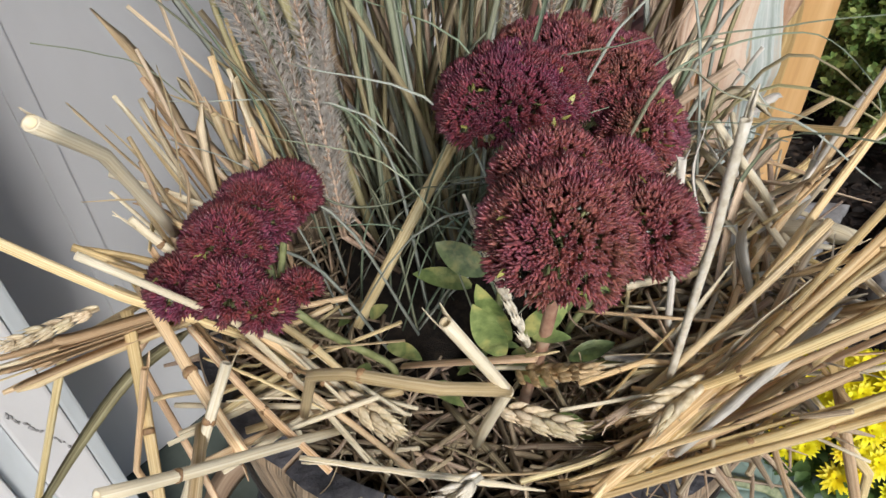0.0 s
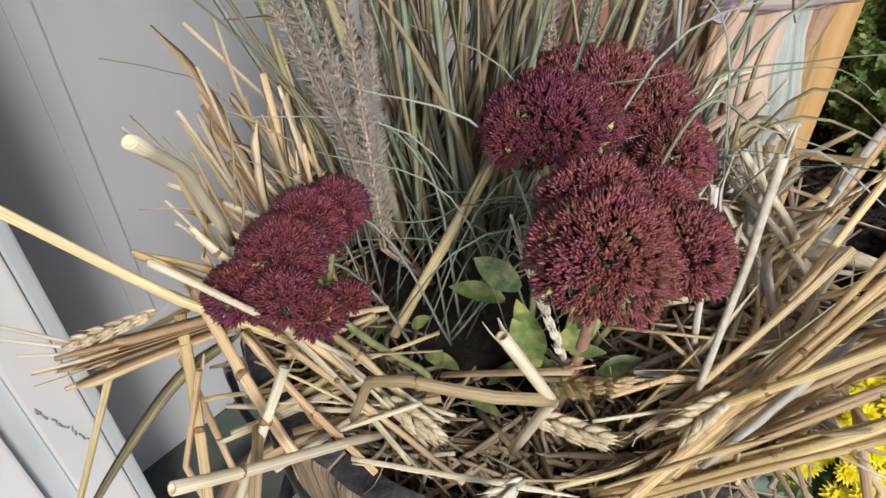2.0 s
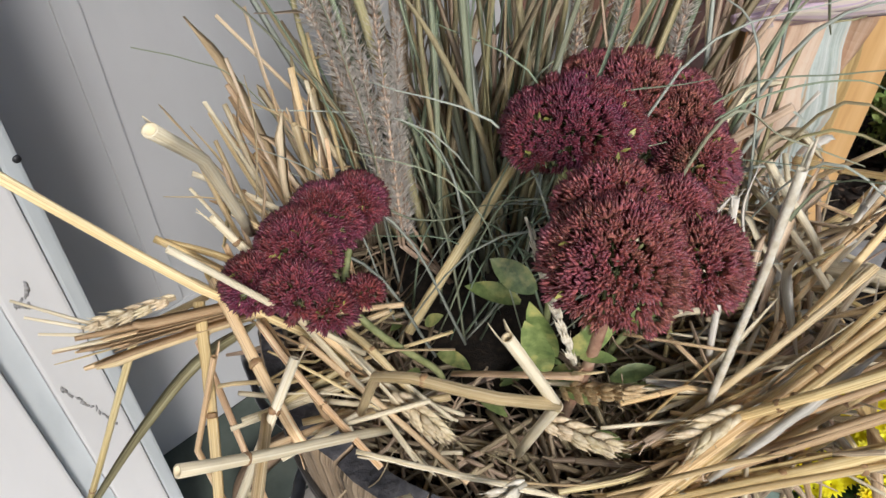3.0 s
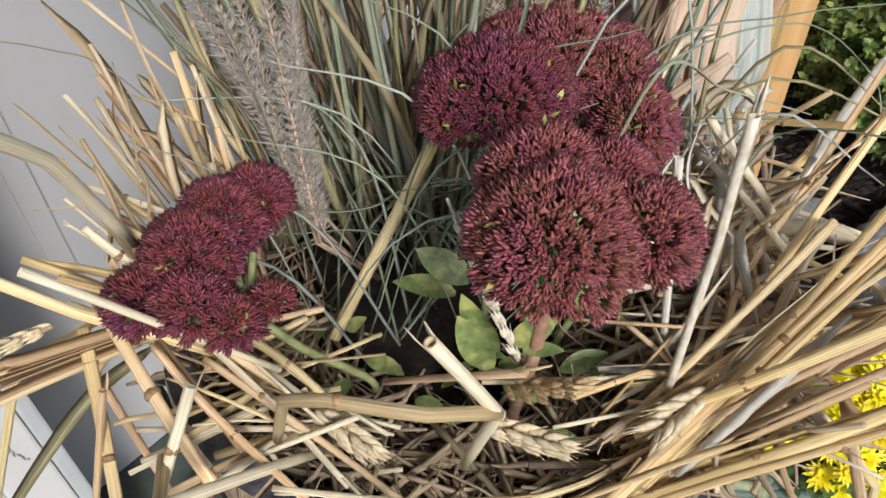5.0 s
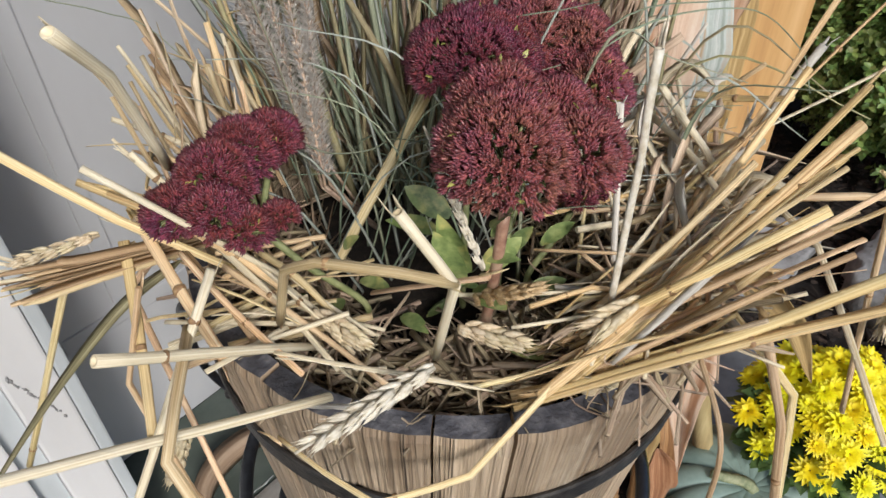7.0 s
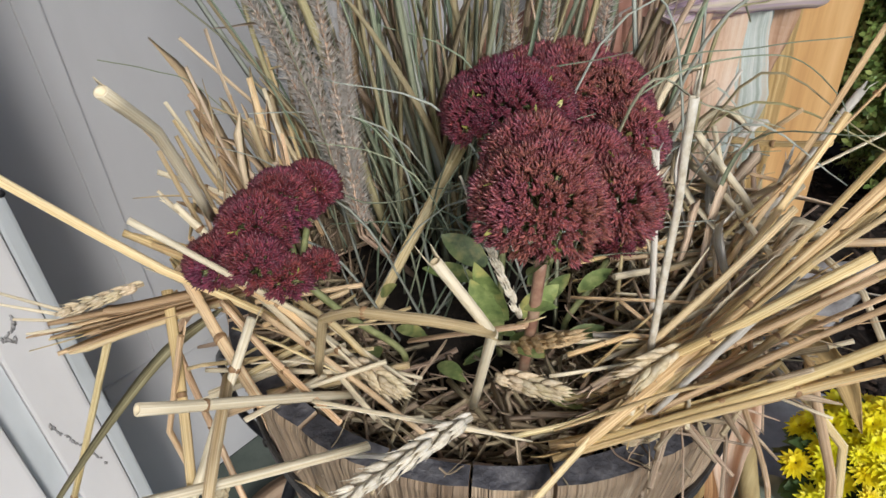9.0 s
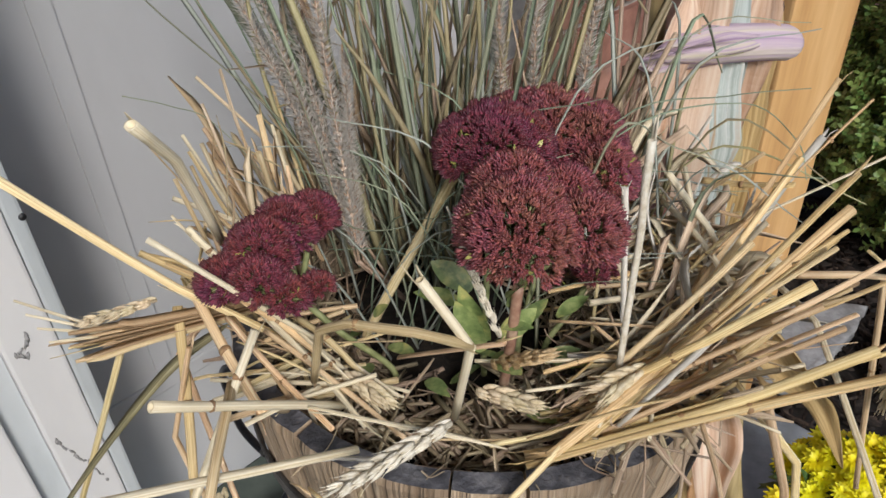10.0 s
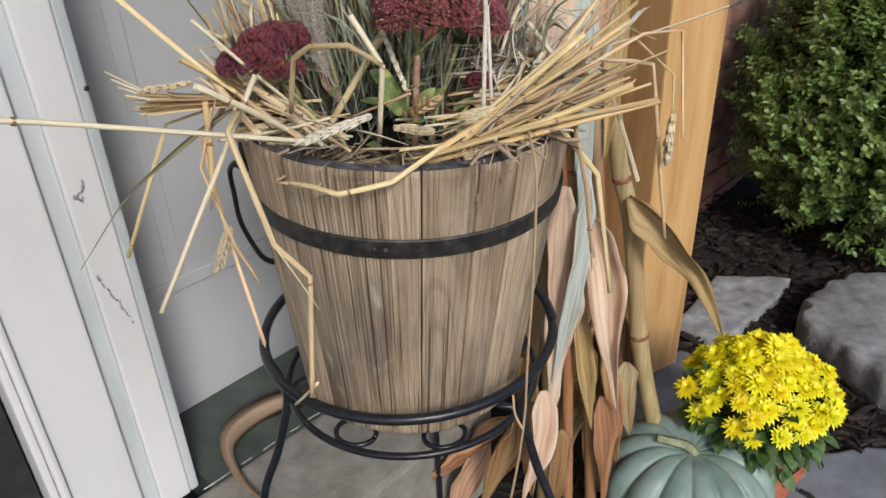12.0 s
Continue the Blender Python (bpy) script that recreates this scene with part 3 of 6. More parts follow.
STONES = (("garden_stone", "pale flat limestone slab lying in the mulch", ((0.46, 0.70), (0.60, 0.90), (0.77, 0.885), (0.70, 0.79), (0.62, 0.71), (0.55, 0.64)), 0.035, STONE, 0.005, "garden stones"),
          ("garden_stone", "large rough limestone boulder slab lying in the mulch", ((0.70, 0.66), (0.76, 0.76), (0.90, 0.84), (1.10, 0.82), (1.15, 0.55), (0.95, 0.40), (0.79, 0.42), (0.75, 0.54)), 0.085, STONE, 0.012, "garden stones"),
          ("paving_slab", "blue-grey stone paving slab beside the porch post", ((0.27, 0.44), (0.46, 0.63), (0.56, 0.55), (0.42, 0.35)), 0.024, FLAG, 0.002, "paving slabs"),
          ("paving_slab", "blue-grey stone paving slab under the potted flowers", ((0.24, -0.25), (0.25, 0.20), (0.36, 0.40), (0.58, 0.33), (0.72, 0.36), (1.3, 0.30), (1.2, -0.4)), 0.024, FLAG, 0.002, "paving slabs"))


def on_stone(x, y):
    for _, _, ring, *_ in STONES:
        inside = False
        for (x0, y0), (x1, y1) in zip(ring, ring[1:] + ring[:1]):
            if (y0 > y) != (y1 > y) and x < x0 + (y - y0) * (x1 - x0) / (y1 - y0):
                inside = not inside
        if inside:
            return True
    return False


def build_ground():
    """The garden: one sheet, gently uneven near the porch, and mulch chips on it."""
    bm = bmesh.new()
    near = [i * 0.05 for i in range(-14, 45)]
    xs = [-60, -20, -6, -2] + near + [2.6, 4, 8, 20, 60]
    grid = {}
    for i, x in enumerate(xs):
        for j, y in enumerate(xs):
            bump = 0.012 * noise.noise(Vector((x * 5, y * 5, 0))) if -1 < x < 2.5 and -1 < y < 2.5 else 0
            grid[i, j] = bm.verts.new((x, y, LOW - 0.012 + bump))
    for i in range(len(xs) - 1):
        for j in range(len(xs) - 1):
            bm.faces.new((grid[i, j], grid[i + 1, j], grid[i + 1, j + 1], grid[i, j + 1]))
    ob = bm_part("ground", bm, MULCH, smooth=True)
    tagged(ob, "dark brown mulch of a garden bed", "ground", kind="structure")
    acc = Acc()
    for k in range(6400):
        x, y = (rnd(0.35, 1.35), rnd(0.1, 1.35)) if k < 5200 else (rnd(-0.25, 0.36), rnd(-0.25, 0.33))
        if on_stone(x, y) and random.random() < 0.985:
            continue
        z = LOW - 0.004 + rnd(-0.006, 0.012)
        a, l, w = rnd(0, 6.28), rnd(0.010, 0.045), rnd(0.003, 0.010)
        d = Vector((math.cos(a), math.sin(a), rnd(-0.3, 0.3))) * l
        acc.tube([Vector((x, y, z)) - d * 0.5, Vector((x, y, z + rnd(0, 0.002))), Vector((x, y, z)) + d * 0.5], [w * 0.4, w * 0.6, w * 0.3], 4, squash=0.4)
    ob = part("mulch", acc.mesh("mulch", CHIPS, smooth=False), None, "dark shredded bark mulch and dry leaf bits", "stuff")
    tagged(ob, category="mulch")


def stone(name, label, outline, z, thick, material, rough=0.004, seed=0, group=""):
    """A flat stone with a worn, uneven rim: rings of the outline, drawn in towards the top."""
    c = sum((Vector((x, y, 0)) for x, y in outline), Vector()) / len(outline)
    ring = [Vector((x, y, 0)) for x, y in outline]
    fine = []
    for a, b in zip(ring, ring[1:] + ring[:1]):
        for k in range(7):
            p = a.lerp(b, k / 7)
            out = (p - c).normalized()
            fine.append(p + out * (rough * 2.2 * noise.noise(p * 30 + Vector((seed, 0, 0)))))
    bm = bmesh.new()
    rows = []
    for s, h in ((0.97, 0.0), (1.0, 0.35), (0.995, 0.75), (0.975, 0.95), (0.94, 1.0), (0.75, 1.0), (0.5, 1.0), (0.25, 1.0)):
        row = []
        for p in fine:
            q = c + (p - c) * s
            q.z = z + thick * h + (rough * noise.noise(q * 18 + Vector((0, 0, seed))) if h > 0.3 else 0)
            row.append(bm.verts.new(q))
        rows.append(row)
    n = len(fine)
    for a, b in zip(rows, rows[1:]):
        for k in range(n):
            bm.faces.new((a[k], a[(k + 1) % n], b[(k + 1) % n], b[k]))
    bm.faces.new(rows[-1])
    bm.faces.new(rows[0][::-1])
    bmesh.ops.recalc_face_normals(bm, faces=bm.faces[:])
    ob = bm_part(name, bm, material, smooth=True)
    return tagged(ob, label, "stone", group)


def build_stones():
    for k, (name, label, outline, thick, material, rough, group) in enumerate(STONES):
        stone(name, label, outline, LOW - 0.02, thick, material, rough, 3 + 4 * k, group)


def build_post():
    """Square post with a sharp front corner, planed faces and a knot."""
    d = Vector((0.83, 0.556, 0))
    e = Vector((-0.556, 0.83, 0))
    w = 0.124
    front = Vector((0.3395, 0.516, 0))
    c = front + (d + e) * (w / 2)
    m = Matrix(((d.x, e.x, 0, c.x), (d.y, e.y, 0, c.y), (0, 0, 1, (2.3 + LOW) / 2), (0, 0, 0, 1)))
    post = thing("porch_post", "square honey-coloured cedar post with a dark knot", "post", kind="structure")
    bm_part("shaft", box_bm((w, w, 2.3 - LOW), m, 0.004), POST_WOOD, post)
    acc = Acc()
    k = front + e * 0.0225 - d * 0.0006
    for r, z in ((0.011, 0.563),):
        p = Vector((k.x, k.y, z))
        acc.tube([p - d * 0.0006, p + d * 0.003], r, 14, squash=0.9)
    part("knot", acc.mesh("knot", KNOT), post, "dark round knot")


# ---- barrel planter ----
def barrel_radius(z):
    return R_FOOT + (R_TOP - R_FOOT) * (z - FOOT) / (RIM - FOOT)


def build_barrel():
    barrel = thing("barrel_planter", "weathered brown oak barrel planter with a black iron hoop", "planter", at=(-0.014, 0.0, FOOT))
    barrel.rotation_euler = (0, radians(2.2), 0)
    count, wall = 22, 0.013
    edges = []
    for k in range(count):
        edges.append(k * 2 * math.pi / count + rnd(-0.045, 0.045) + 0.05)
    for k in range(count):
        a0, a1 = edges[k], edges[(k + 1) % count] + (2 * math.pi if k == count - 1 else 0)
        a0, a1 = a0 + 0.0048, a1 - 0.0048
        acc = Acc()
        flat = []
        proud, top = rnd(-0.0007, 0.0007), rnd(-0.0012, 0.0012)
        zs = [FOOT, FOOT + 0.004, 0.36, 0.43, 0.50, RIM - 0.006, RIM - 0.001 + top]
        seg = 4
        for i, z in enumerate(zs):
            for j in range(seg + 1):
                a = a0 + (a1 - a0) * j / seg
                r = barrel_radius(z) + proud - (0.0012 if j in (0, seg) else 0) - (0.0015 if i in (0, len(zs) - 1) else 0) + 0.0004 * noise.noise(Vector((a * 8, z * 30, k)))
                acc.v.append(Vector((r * math.cos(a), r * math.sin(a), z - FOOT)))
                flat.append((a * 0.128, z))
        inner = len(acc.v)
        for z in (zs[-1] + 0.0005, FOOT):
            for j in range(seg + 1):
                a = a0 + (a1 - a0) * j / seg
                r = barrel_radius(z) - wall
                acc.v.append(Vector((r * math.cos(a), r * math.sin(a), z - FOOT)))
                flat.append((a * 0.128, z))
        w = seg + 1
        def face(ids):
            acc.quad(ids, [flat[q] for q in ids])
        for i in range(len(zs) - 1):
            for j in range(seg):
                face((i * w + j, i * w + j + 1, (i + 1) * w + j + 1, (i + 1) * w + j))
        t = (len(zs) - 1) * w
        acc.slot = 1
        for j in range(seg):
            face((t + j, t + j + 1, inner + j + 1, inner + j))
        acc.slot = 0
        for j in range(seg):
            face((inner + j, inner + j + 1, inner + w + j + 1, inner + w + j))
            face((inner + w + j, inner + w + j + 1, j + 1, j))
        face(tuple(i * w for i in range(len(zs))) + (inner, inner + w))
        face((inner + w + seg, inner + seg) + tuple(i * w + seg for i in reversed(range(len(zs)))))
        ob = part("stave", acc.mesh("stave", BARREL, BARREL_END, smooth=False), barrel)
    bm = bmesh.new()
    bmesh.ops.create_cone(bm, cap_ends=True, segments=40, radius1=R_FOOT - wall - 0.001, radius2=R_FOOT - wall, depth=0.012, matrix=Matrix.Translation((0, 0, 0.008)))
    bm_part("bottom", bm, BARREL, barrel)
    # hoop
    bm = bmesh.new()
    n = 96
    prof = ((0.497, 0.0006), (0.4965, 0.0022), (0.498, 0.0032), (0.5125, 0.0032), (0.514, 0.0022), (0.5135, 0.0006))
    rows = [[bm.verts.new(((barrel_radius(z) + d) * math.cos(a), (barrel_radius(z) + d) * math.sin(a), z - FOOT)) for z, d in prof] for a in [2 * math.pi * k / n for k in range(n)]]
    for k in range(n):
        a, b = rows[k], rows[(k + 1) % n]
        for i in range(len(prof)):
            j = (i + 1) % len(prof)
            bm.faces.new((a[i], b[i], b[j], a[j]))
    hoop = bm_part("hoop", bm, IRON, barrel, "black iron hoop")
    for a in (-1.66, -1.60, 0.4, 2.5, 3.7):
        acc = Acc()
        r = barrel_radius(0.505) + 0.003
        o = Vector((math.cos(a), math.sin(a), 0))
        p = o * r + Vector((0, 0, 0.505 - FOOT))
        acc.tube([p, p + o * 0.001, p + o * 0.0018], [0.0026, 0.0024, 0.0012], 8)
        part("rivet", acc.mesh("rivet", IRON), hoop)
    # drop handle
    for a in (radians(187),):
        handle = Vector((math.cos(a), math.sin(a), 0))
        side = Vector((-math.sin(a), math.cos(a), 0))
        pts = []
        for y, z, o in ((0.012, 0.520, 0.004), (0.010, 0.524, 0.012), (0.004, 0.514, 0.020), (0.0, 0.490, 0.023), (-0.002, 0.462, 0.025), (-0.006, 0.435, 0.021), (-0.012, 0.415, 0.016), (-0.022, 0.404, 0.009), (-0.036, 0.402, 0.004)):
            pts.append(handle * (barrel_radius(z) + o) + side * y + Vector((0, 0, z - FOOT)))
        acc = Acc()
        acc.tube(curve_through(pts, 5), 0.0034, 8, squash=0.7)
        part("handle", acc.mesh("handle", BLACK_PAINT), barrel, "black iron drop handle")
        plate = handle * (barrel_radius(0.53) + 0.0035) + Vector((0, 0, 0.53 - FOOT))
        m = Matrix(((handle.x, side.x, 0, plate.x), (handle.y, side.y, 0, plate.y), (0, 0, 1, plate.z), (0, 0, 0, 1)))
        bm_part("handle_plate", box_bm((0.004, 0.030, 0.034), m, 0.0015), IRON, barrel, "black iron plate")
    # soil
    bm = bmesh.new()
    rings = []
    for r in (0.122, 0.10, 0.075, 0.05, 0.025):
        rings.append([bm.verts.new((r * math.cos(a), r * math.sin(a), 0.527 - FOOT - 0.010 * (r / 0.122) + 0.006 * noise.noise(Vector((r * 40 * math.cos(a), r * 40 * math.sin(a), 1))))) for a in [2 * math.pi * k / 36 for k in range(36)]])
    low = [bm.verts.new((0.118 * math.cos(2 * math.pi * k / 36), 0.118 * math.sin(2 * math.pi * k / 36), 0.49 - FOOT)) for k in range(36)]
    for a, b in zip([low] + rings, rings):
        for k in range(36):
            bm.faces.new((a[k], a[(k + 1) % 36], b[(k + 1) % 36], b[k]))
    bm.faces.new(rings[-1])
    bm.faces.new(low[::-1])
    bm_part("soil", bm, SOIL, barrel, "dark potting soil", smooth=True)


def build_stand():
    c = Vector((-0.014, 0.0, 0))
    stand = thing("plant_stand", "black wire plant stand with two rings and scrolls under the barrel", "plant stand", at=(c.x, c.y, 0))
    def ring(name, r, z, wire):
        acc = Acc()
        pts = [Vector((r * math.cos(a), r * math.sin(a), z)) for a in [2 * math.pi * k / 72 for k in range(73)]]
        acc.tube(pts, wire, 8)
        part(name, acc.mesh(name, BLACK_PAINT), stand)
    ring("top_ring", 0.146, 0.341, 0.0050)
    ring("lower_ring", 0.130, 0.282, 0.0036)
    ring("seat_ring", 0.085, 0.2855, 0.0036)
    for a, foot in ((radians(88), 0.166), (radians(204), 0.196), (radians(328), 0.196)):
        d = Vector((math.cos(a), math.sin(a), 0))
        acc = Acc()
        acc.tube(curve_through([d * 0.146 + Vector((0, 0, 0.341)), d * 0.137 + Vector((0, 0, 0.31)), d * 0.134 + Vector((0, 0, 0.28)), d * 0.152 + Vector((0, 0, 0.22)), d * (foot - 0.020) + Vector((0, 0, 0.16)), d * (foot - 0.006) + Vector((0, 0, 0.05)), d * foot + Vector((0, 0, -0.06)), d * foot + Vector((0, 0, LOW - 0.004))], 6), 0.0046, 8)
        part("leg", acc.mesh("leg", BLACK_PAINT), stand)
        acc = Acc()
        acc.tube([d * 0.130 + Vector((0, 0, 0.282)), d * 0.085 + Vector((0, 0, 0.2855))], 0.003, 7)
        part("spoke", acc.mesh("spoke", BLACK_PAINT), stand)
    for k in range(8):
        a = radians(270 - 24 + 45 * k)
        d, s = Vector((math.cos(a), math.sin(a), 0)), Vector((-math.sin(a), math.cos(a), 0))
        acc = Acc()
        loop = [s * (0.020 * math.cos(q)) + d * (0.110 + 0.017 * math.sin(q)) + Vector((0, 0, 0.2835)) for q in [math.pi * 2 * j / 24 for j in range(25)]]
        acc.tube(loop, 0.0026, 7)
        part("scroll", acc.mesh("scroll", BLACK_PAINT), stand)


build_house()
build_ground()
build_stones()
build_post()
build_barrel()
build_stand()


# ---- straw ----
def over_rim(p):
    """Lifts a point of the pile that would lie inside the staves."""
    q = Vector(p)
    reach = math.hypot(q.x + 0.014, q.y)
    if reach > 0.117 and q.z > 0.50:
        q.z = max(q.z, 0.579 - 0.3 * max(0, reach - 0.152))
    return q


def straw(pts, r=0.0025, material=STRAW, label="dry yellow straw stalk on the barrel", joints=(), smooth=False, taper=0.85, flat=None):
    """One stalk with hollow cut ends. joints: fractions of its way at which a darker joint sits."""
    r *= 0.80
    line = curve_through(pts, 6) if smooth else []
    if not smooth:
        p = [Vector(q) for q in pts]
        line = []
        for i, (a, b) in enumerate(zip(p, p[1:])):
            n = max(3, int((b - a).length / 0.025))
            for k in range(n):
                s = k / n
                line.append(a.lerp(b, s))
                if k == 0 and i and (b - a).length > 0.012:
                    line[-1] = line[-1].lerp((p[i - 1] + p[i + 1]) / 2, 0.02)
        line.append(p[-1])
    wob = rnd(0, 9)
    n = len(line)
    line = [q + 0.0006 * Vector((noise.noise(q * 20 + Vector((wob, 0, 0))), noise.noise(q * 20 + Vector((0, wob, 0))), noise.noise(q * 20 + Vector((0, 0, wob))))) for q in line]
    if label.startswith("loose"):
        line = [over_rim(q) for q in line]
    radii = [r * (1 - (1 - taper) * i / (n - 1)) * (1 + 0.08 * noise.noise(Vector((i * 0.9, wob, 0)))) for i in range(n)]
    acc = Acc()
    acc.tube(line, radii, 9, hollow=True, squash=flat or random.choice((0.45, 0.7, 0.86, 0.9)), turn=rnd(0, 3))
    ob = part("straw_stalk", acc.mesh("straw_stalk", material), None, label)
    tagged(ob, category="straw", group="straw stalks on the barrel")
    if r > 0.0019 and random.random() < 0.8:
        # slivers of a split end
        for tip, back in ((line[0], line[1]), (line[-1], line[-2])):
            out = (tip - back).normalized()
            for _ in range(random.choice((0, 1, 2))):
                acc = Acc()
                t = out.orthogonal().normalized()
                t.rotate(Matrix.Rotation(rnd(0, 6.28), 3, out))
                b = tip - out * 0.004 + t * r * 0.8
                l = rnd(0.004, 0.016)
                acc.blade([b, b + out * l * 0.6 + t * rnd(0, 0.0006), b + out * l + t * rnd(0, 0.0022)], [r * 0.9, r * 0.8, r * 0.3], out.cross(t), 0.3, 0.0003)
                part("split_end", acc.mesh("split_end", material), ob)
    for s in joints:
        i = min(n - 2, int(s * (n - 1)))
        a, b = line[i], line[i + 1]
        c, d, q = a.lerp(b, s * (n - 1) - i), (b - a).normalized(), radii[i]
        acc = Acc()
        acc.tube([c - d * q * 0.55, c - d * q * 0.25, c + d * q * 0.15, c + d * q * 0.5], [q * 0.95, q * 1.06, q * 1.09, q * 0.95], 9, squash=0.9)
        part("joint", acc.mesh("joint", NODE), ob, "brown joint")
    return ob


GREY_SPLIT = "pale split straw stalk with a white broken end"
straw([(-0.268, -0.277, 0.668), (-0.207, -0.237, 0.647), (-0.195, -0.226, 0.642), (-0.052, -0.138, 0.592)], 0.0036, STRAW_PALE, joints=(0.33,), label="long straw stalk reaching far out over the barrel's rim")
straw([(-0.121, -0.161, 0.641), (-0.100, -0.140, 0.620), (-0.064, -0.097, 0.575)], 0.0032, STRAW_PALE, GREY_SPLIT, (0.36,))
straw([(-0.098, -0.107, 0.631), (-0.155, -0.215, 0.500)], 0.0029, STRAW_PALE, "pale straight straw stalk hanging over the rim", (0.12,))
straw([(-0.022, -0.128, 0.676), (-0.003, -0.127, 0.642), (-0.012, -0.108, 0.580)], 0.0030, STRAW_PALE, "pale straw stalk broken at a sharp elbow", flat=0.9)
straw([(-0.003, -0.127, 0.642), (-0.023, -0.138, 0.659), (-0.050, -0.131, 0.657), (-0.064, -0.124, 0.647), (-0.075, -0.110, 0.604)], 0.0029, STRAW, "golden straw stalk bent into a loop", (0.47,), flat=0.9)
straw([(-0.128, -0.102, 0.727), (-0.126, -0.079, 0.700), (-0.130, -0.047, 0.637)], 0.0034, STRAW_PALE, "thick pale hollow straw stalk standing up")
straw([(-0.143, -0.090, 0.667), (-0.106, -0.080, 0.624), (-0.080, -0.075, 0.596)], 0.0021, STRAW_PALE, "thin pale straw stalk lying over a flower head")
straw([(-0.290, -0.092, 0.782), (-0.246, -0.085, 0.733), (-0.148, -0.069, 0.624), (-0.100, -0.055, 0.575)], 0.0030, STRAW, "long straw stalk pointing up beside the door", (0.22,))
straw([(0.067, -0.0794, 0.708), (0.0665, -0.0810, 0.688), (0.067, -0.0824, 0.664), (0.064, -0.087, 0.565)], 0.0026, EAR_WHITE, "flattened pale straw stalk standing upright", flat=0.85)
straw([(-0.017, 0.024, 0.634), (-0.062, -0.026, 0.568), (-0.067, -0.032, 0.560)], 0.0042, STRAW, "flat straw stalk leaning among the grass")
straw([(0.050, -0.112, 0.587), (0.002, -0.160, 0.570), (-0.034, -0.169, 0.566), (-0.056, -0.155, 0.566), (-0.078, -0.135, 0.560)], 0.0028, STRAW, "bent straw stalk hanging before the staves", (0.45,))
straw([(-0.195, -0.056, 0.575), (-0.236, -0.095, 0.474)], 0.0027, STRAW, "straw stalk hanging beside the barrel", (0.9,))
straw([(-0.165, -0.035, 0.582), (-0.195, -0.056, 0.577)], 0.0027, STRAW)
straw([(-0.150, -0.040, 0.585), (-0.172, -0.045, 0.558), (-0.166, -0.048, 0.476), (-0.136, -0.087, 0.377)], 0.0028, STRAW, "drooping straw stalk beside the handle", (0.55,))
straw([(-0.108, -0.120, 0.612), (-0.097, -0.183, 0.617), (-0.075, -0.197, 0.542), (-0.055, -0.192, 0.515), (-0.060, -0.196, 0.460), (-0.065, -0.199, 0.413)], 0.0028, STRAW, "kinked straw stalk hanging down the barrel's side", (0.62,))
straw([(-0.075, -0.197, 0.542), (-0.060, -0.198, 0.512), (-0.051, -0.196, 0.490)], 0.0012, STRAW_PALE, "frayed pale straw fibre")
straw([(-0.142, -0.085, 0.600), (-0.152, -0.106, 0.560), (-0.128, -0.130, 0.505), (-0.115, -0.128, 0.470)], 0.0026, STRAW)
straw([(0.291, 0.099, 0.625), (0.197, 0.046, 0.612), (0.134, 0.011, 0.604), (0.09, -0.012, 0.598)], 0.0024, STRAW_PALE, "long thin pale straw stalk reaching towards the post")
straw([(0.135, -0.100, 0.653), (0.036, -0.093, 0.564)], 0.0034, STRAW_GOLD, "thick straw stalk across the rim", (0.5,))
straw([(0.191, -0.098, 0.604), (0.051, -0.116, 0.573), (0.020, -0.118, 0.566)], 0.0032, STRAW_GOLD, "thick straw stalk along the rim", (0.4,))
straw([(0.132, -0.088, 0.585), (0.140, -0.120, 0.548), (0.146, -0.135, 0.495)], 0.0032, STRAW, "straw stalk hanging over the rim", (0.8,))
straw([(0.120, -0.085, 0.582), (0.150, -0.105, 0.55), (0.165, -0.115, 0.45)], 0.0028, STRAW)
straw([(0.150, -0.040, 0.605), (0.163, -0.057, 0.598), (0.173, -0.139, 0.560)], 0.0022, STRAW_PALE, "pale straw stalk hanging over the rim")
straw([(0.150, -0.052, 0.622), (0.196, -0.044, 0.616), (0.219, -0.054, 0.466)], 0.0026, STRAW, "sharply bent straw stalk hanging down", (0.6,))
straw([(0.130, -0.085, 0.620), (0.182, -0.070, 0.645), (0.222, -0.018, 0.634), (0.221, -0.061, 0.560)], 0.0018, STRAW, "thin looped straw stalk", smooth=False)
straw([(0.176, -0.058, 0.640), (0.214, -0.042, 0.605), (0.214, -0.051, 0.577)], 0.0014, STRAW)
straw([(0.097, -0.112, 0.590), (0.101, -0.148, 0.570), (0.101, -0.152, 0.503), (0.098, -0.150, 0.400), (0.096, -0.150, 0.335), (0.085, -0.152, 0.245), (0.070, -0.155, 0.190)], 0.0016, STRAW, "thin straw blade hanging down over the staves", smooth=True)
straw([(0.096, -0.150, 0.335), (0.089, -0.150, 0.352), (0.087, -0.150, 0.372)], 0.0014, STRAW, smooth=True)
straw([(0.011, -0.090, 0.610), (-0.042, -0.074, 0.585)], 0.0030, STRAW, "short flat straw stalk below the flower head")
straw([(-0.062, -0.190, 0.418), (-0.090, -0.165, 0.375)], 0.0018, STRAW_PALE)
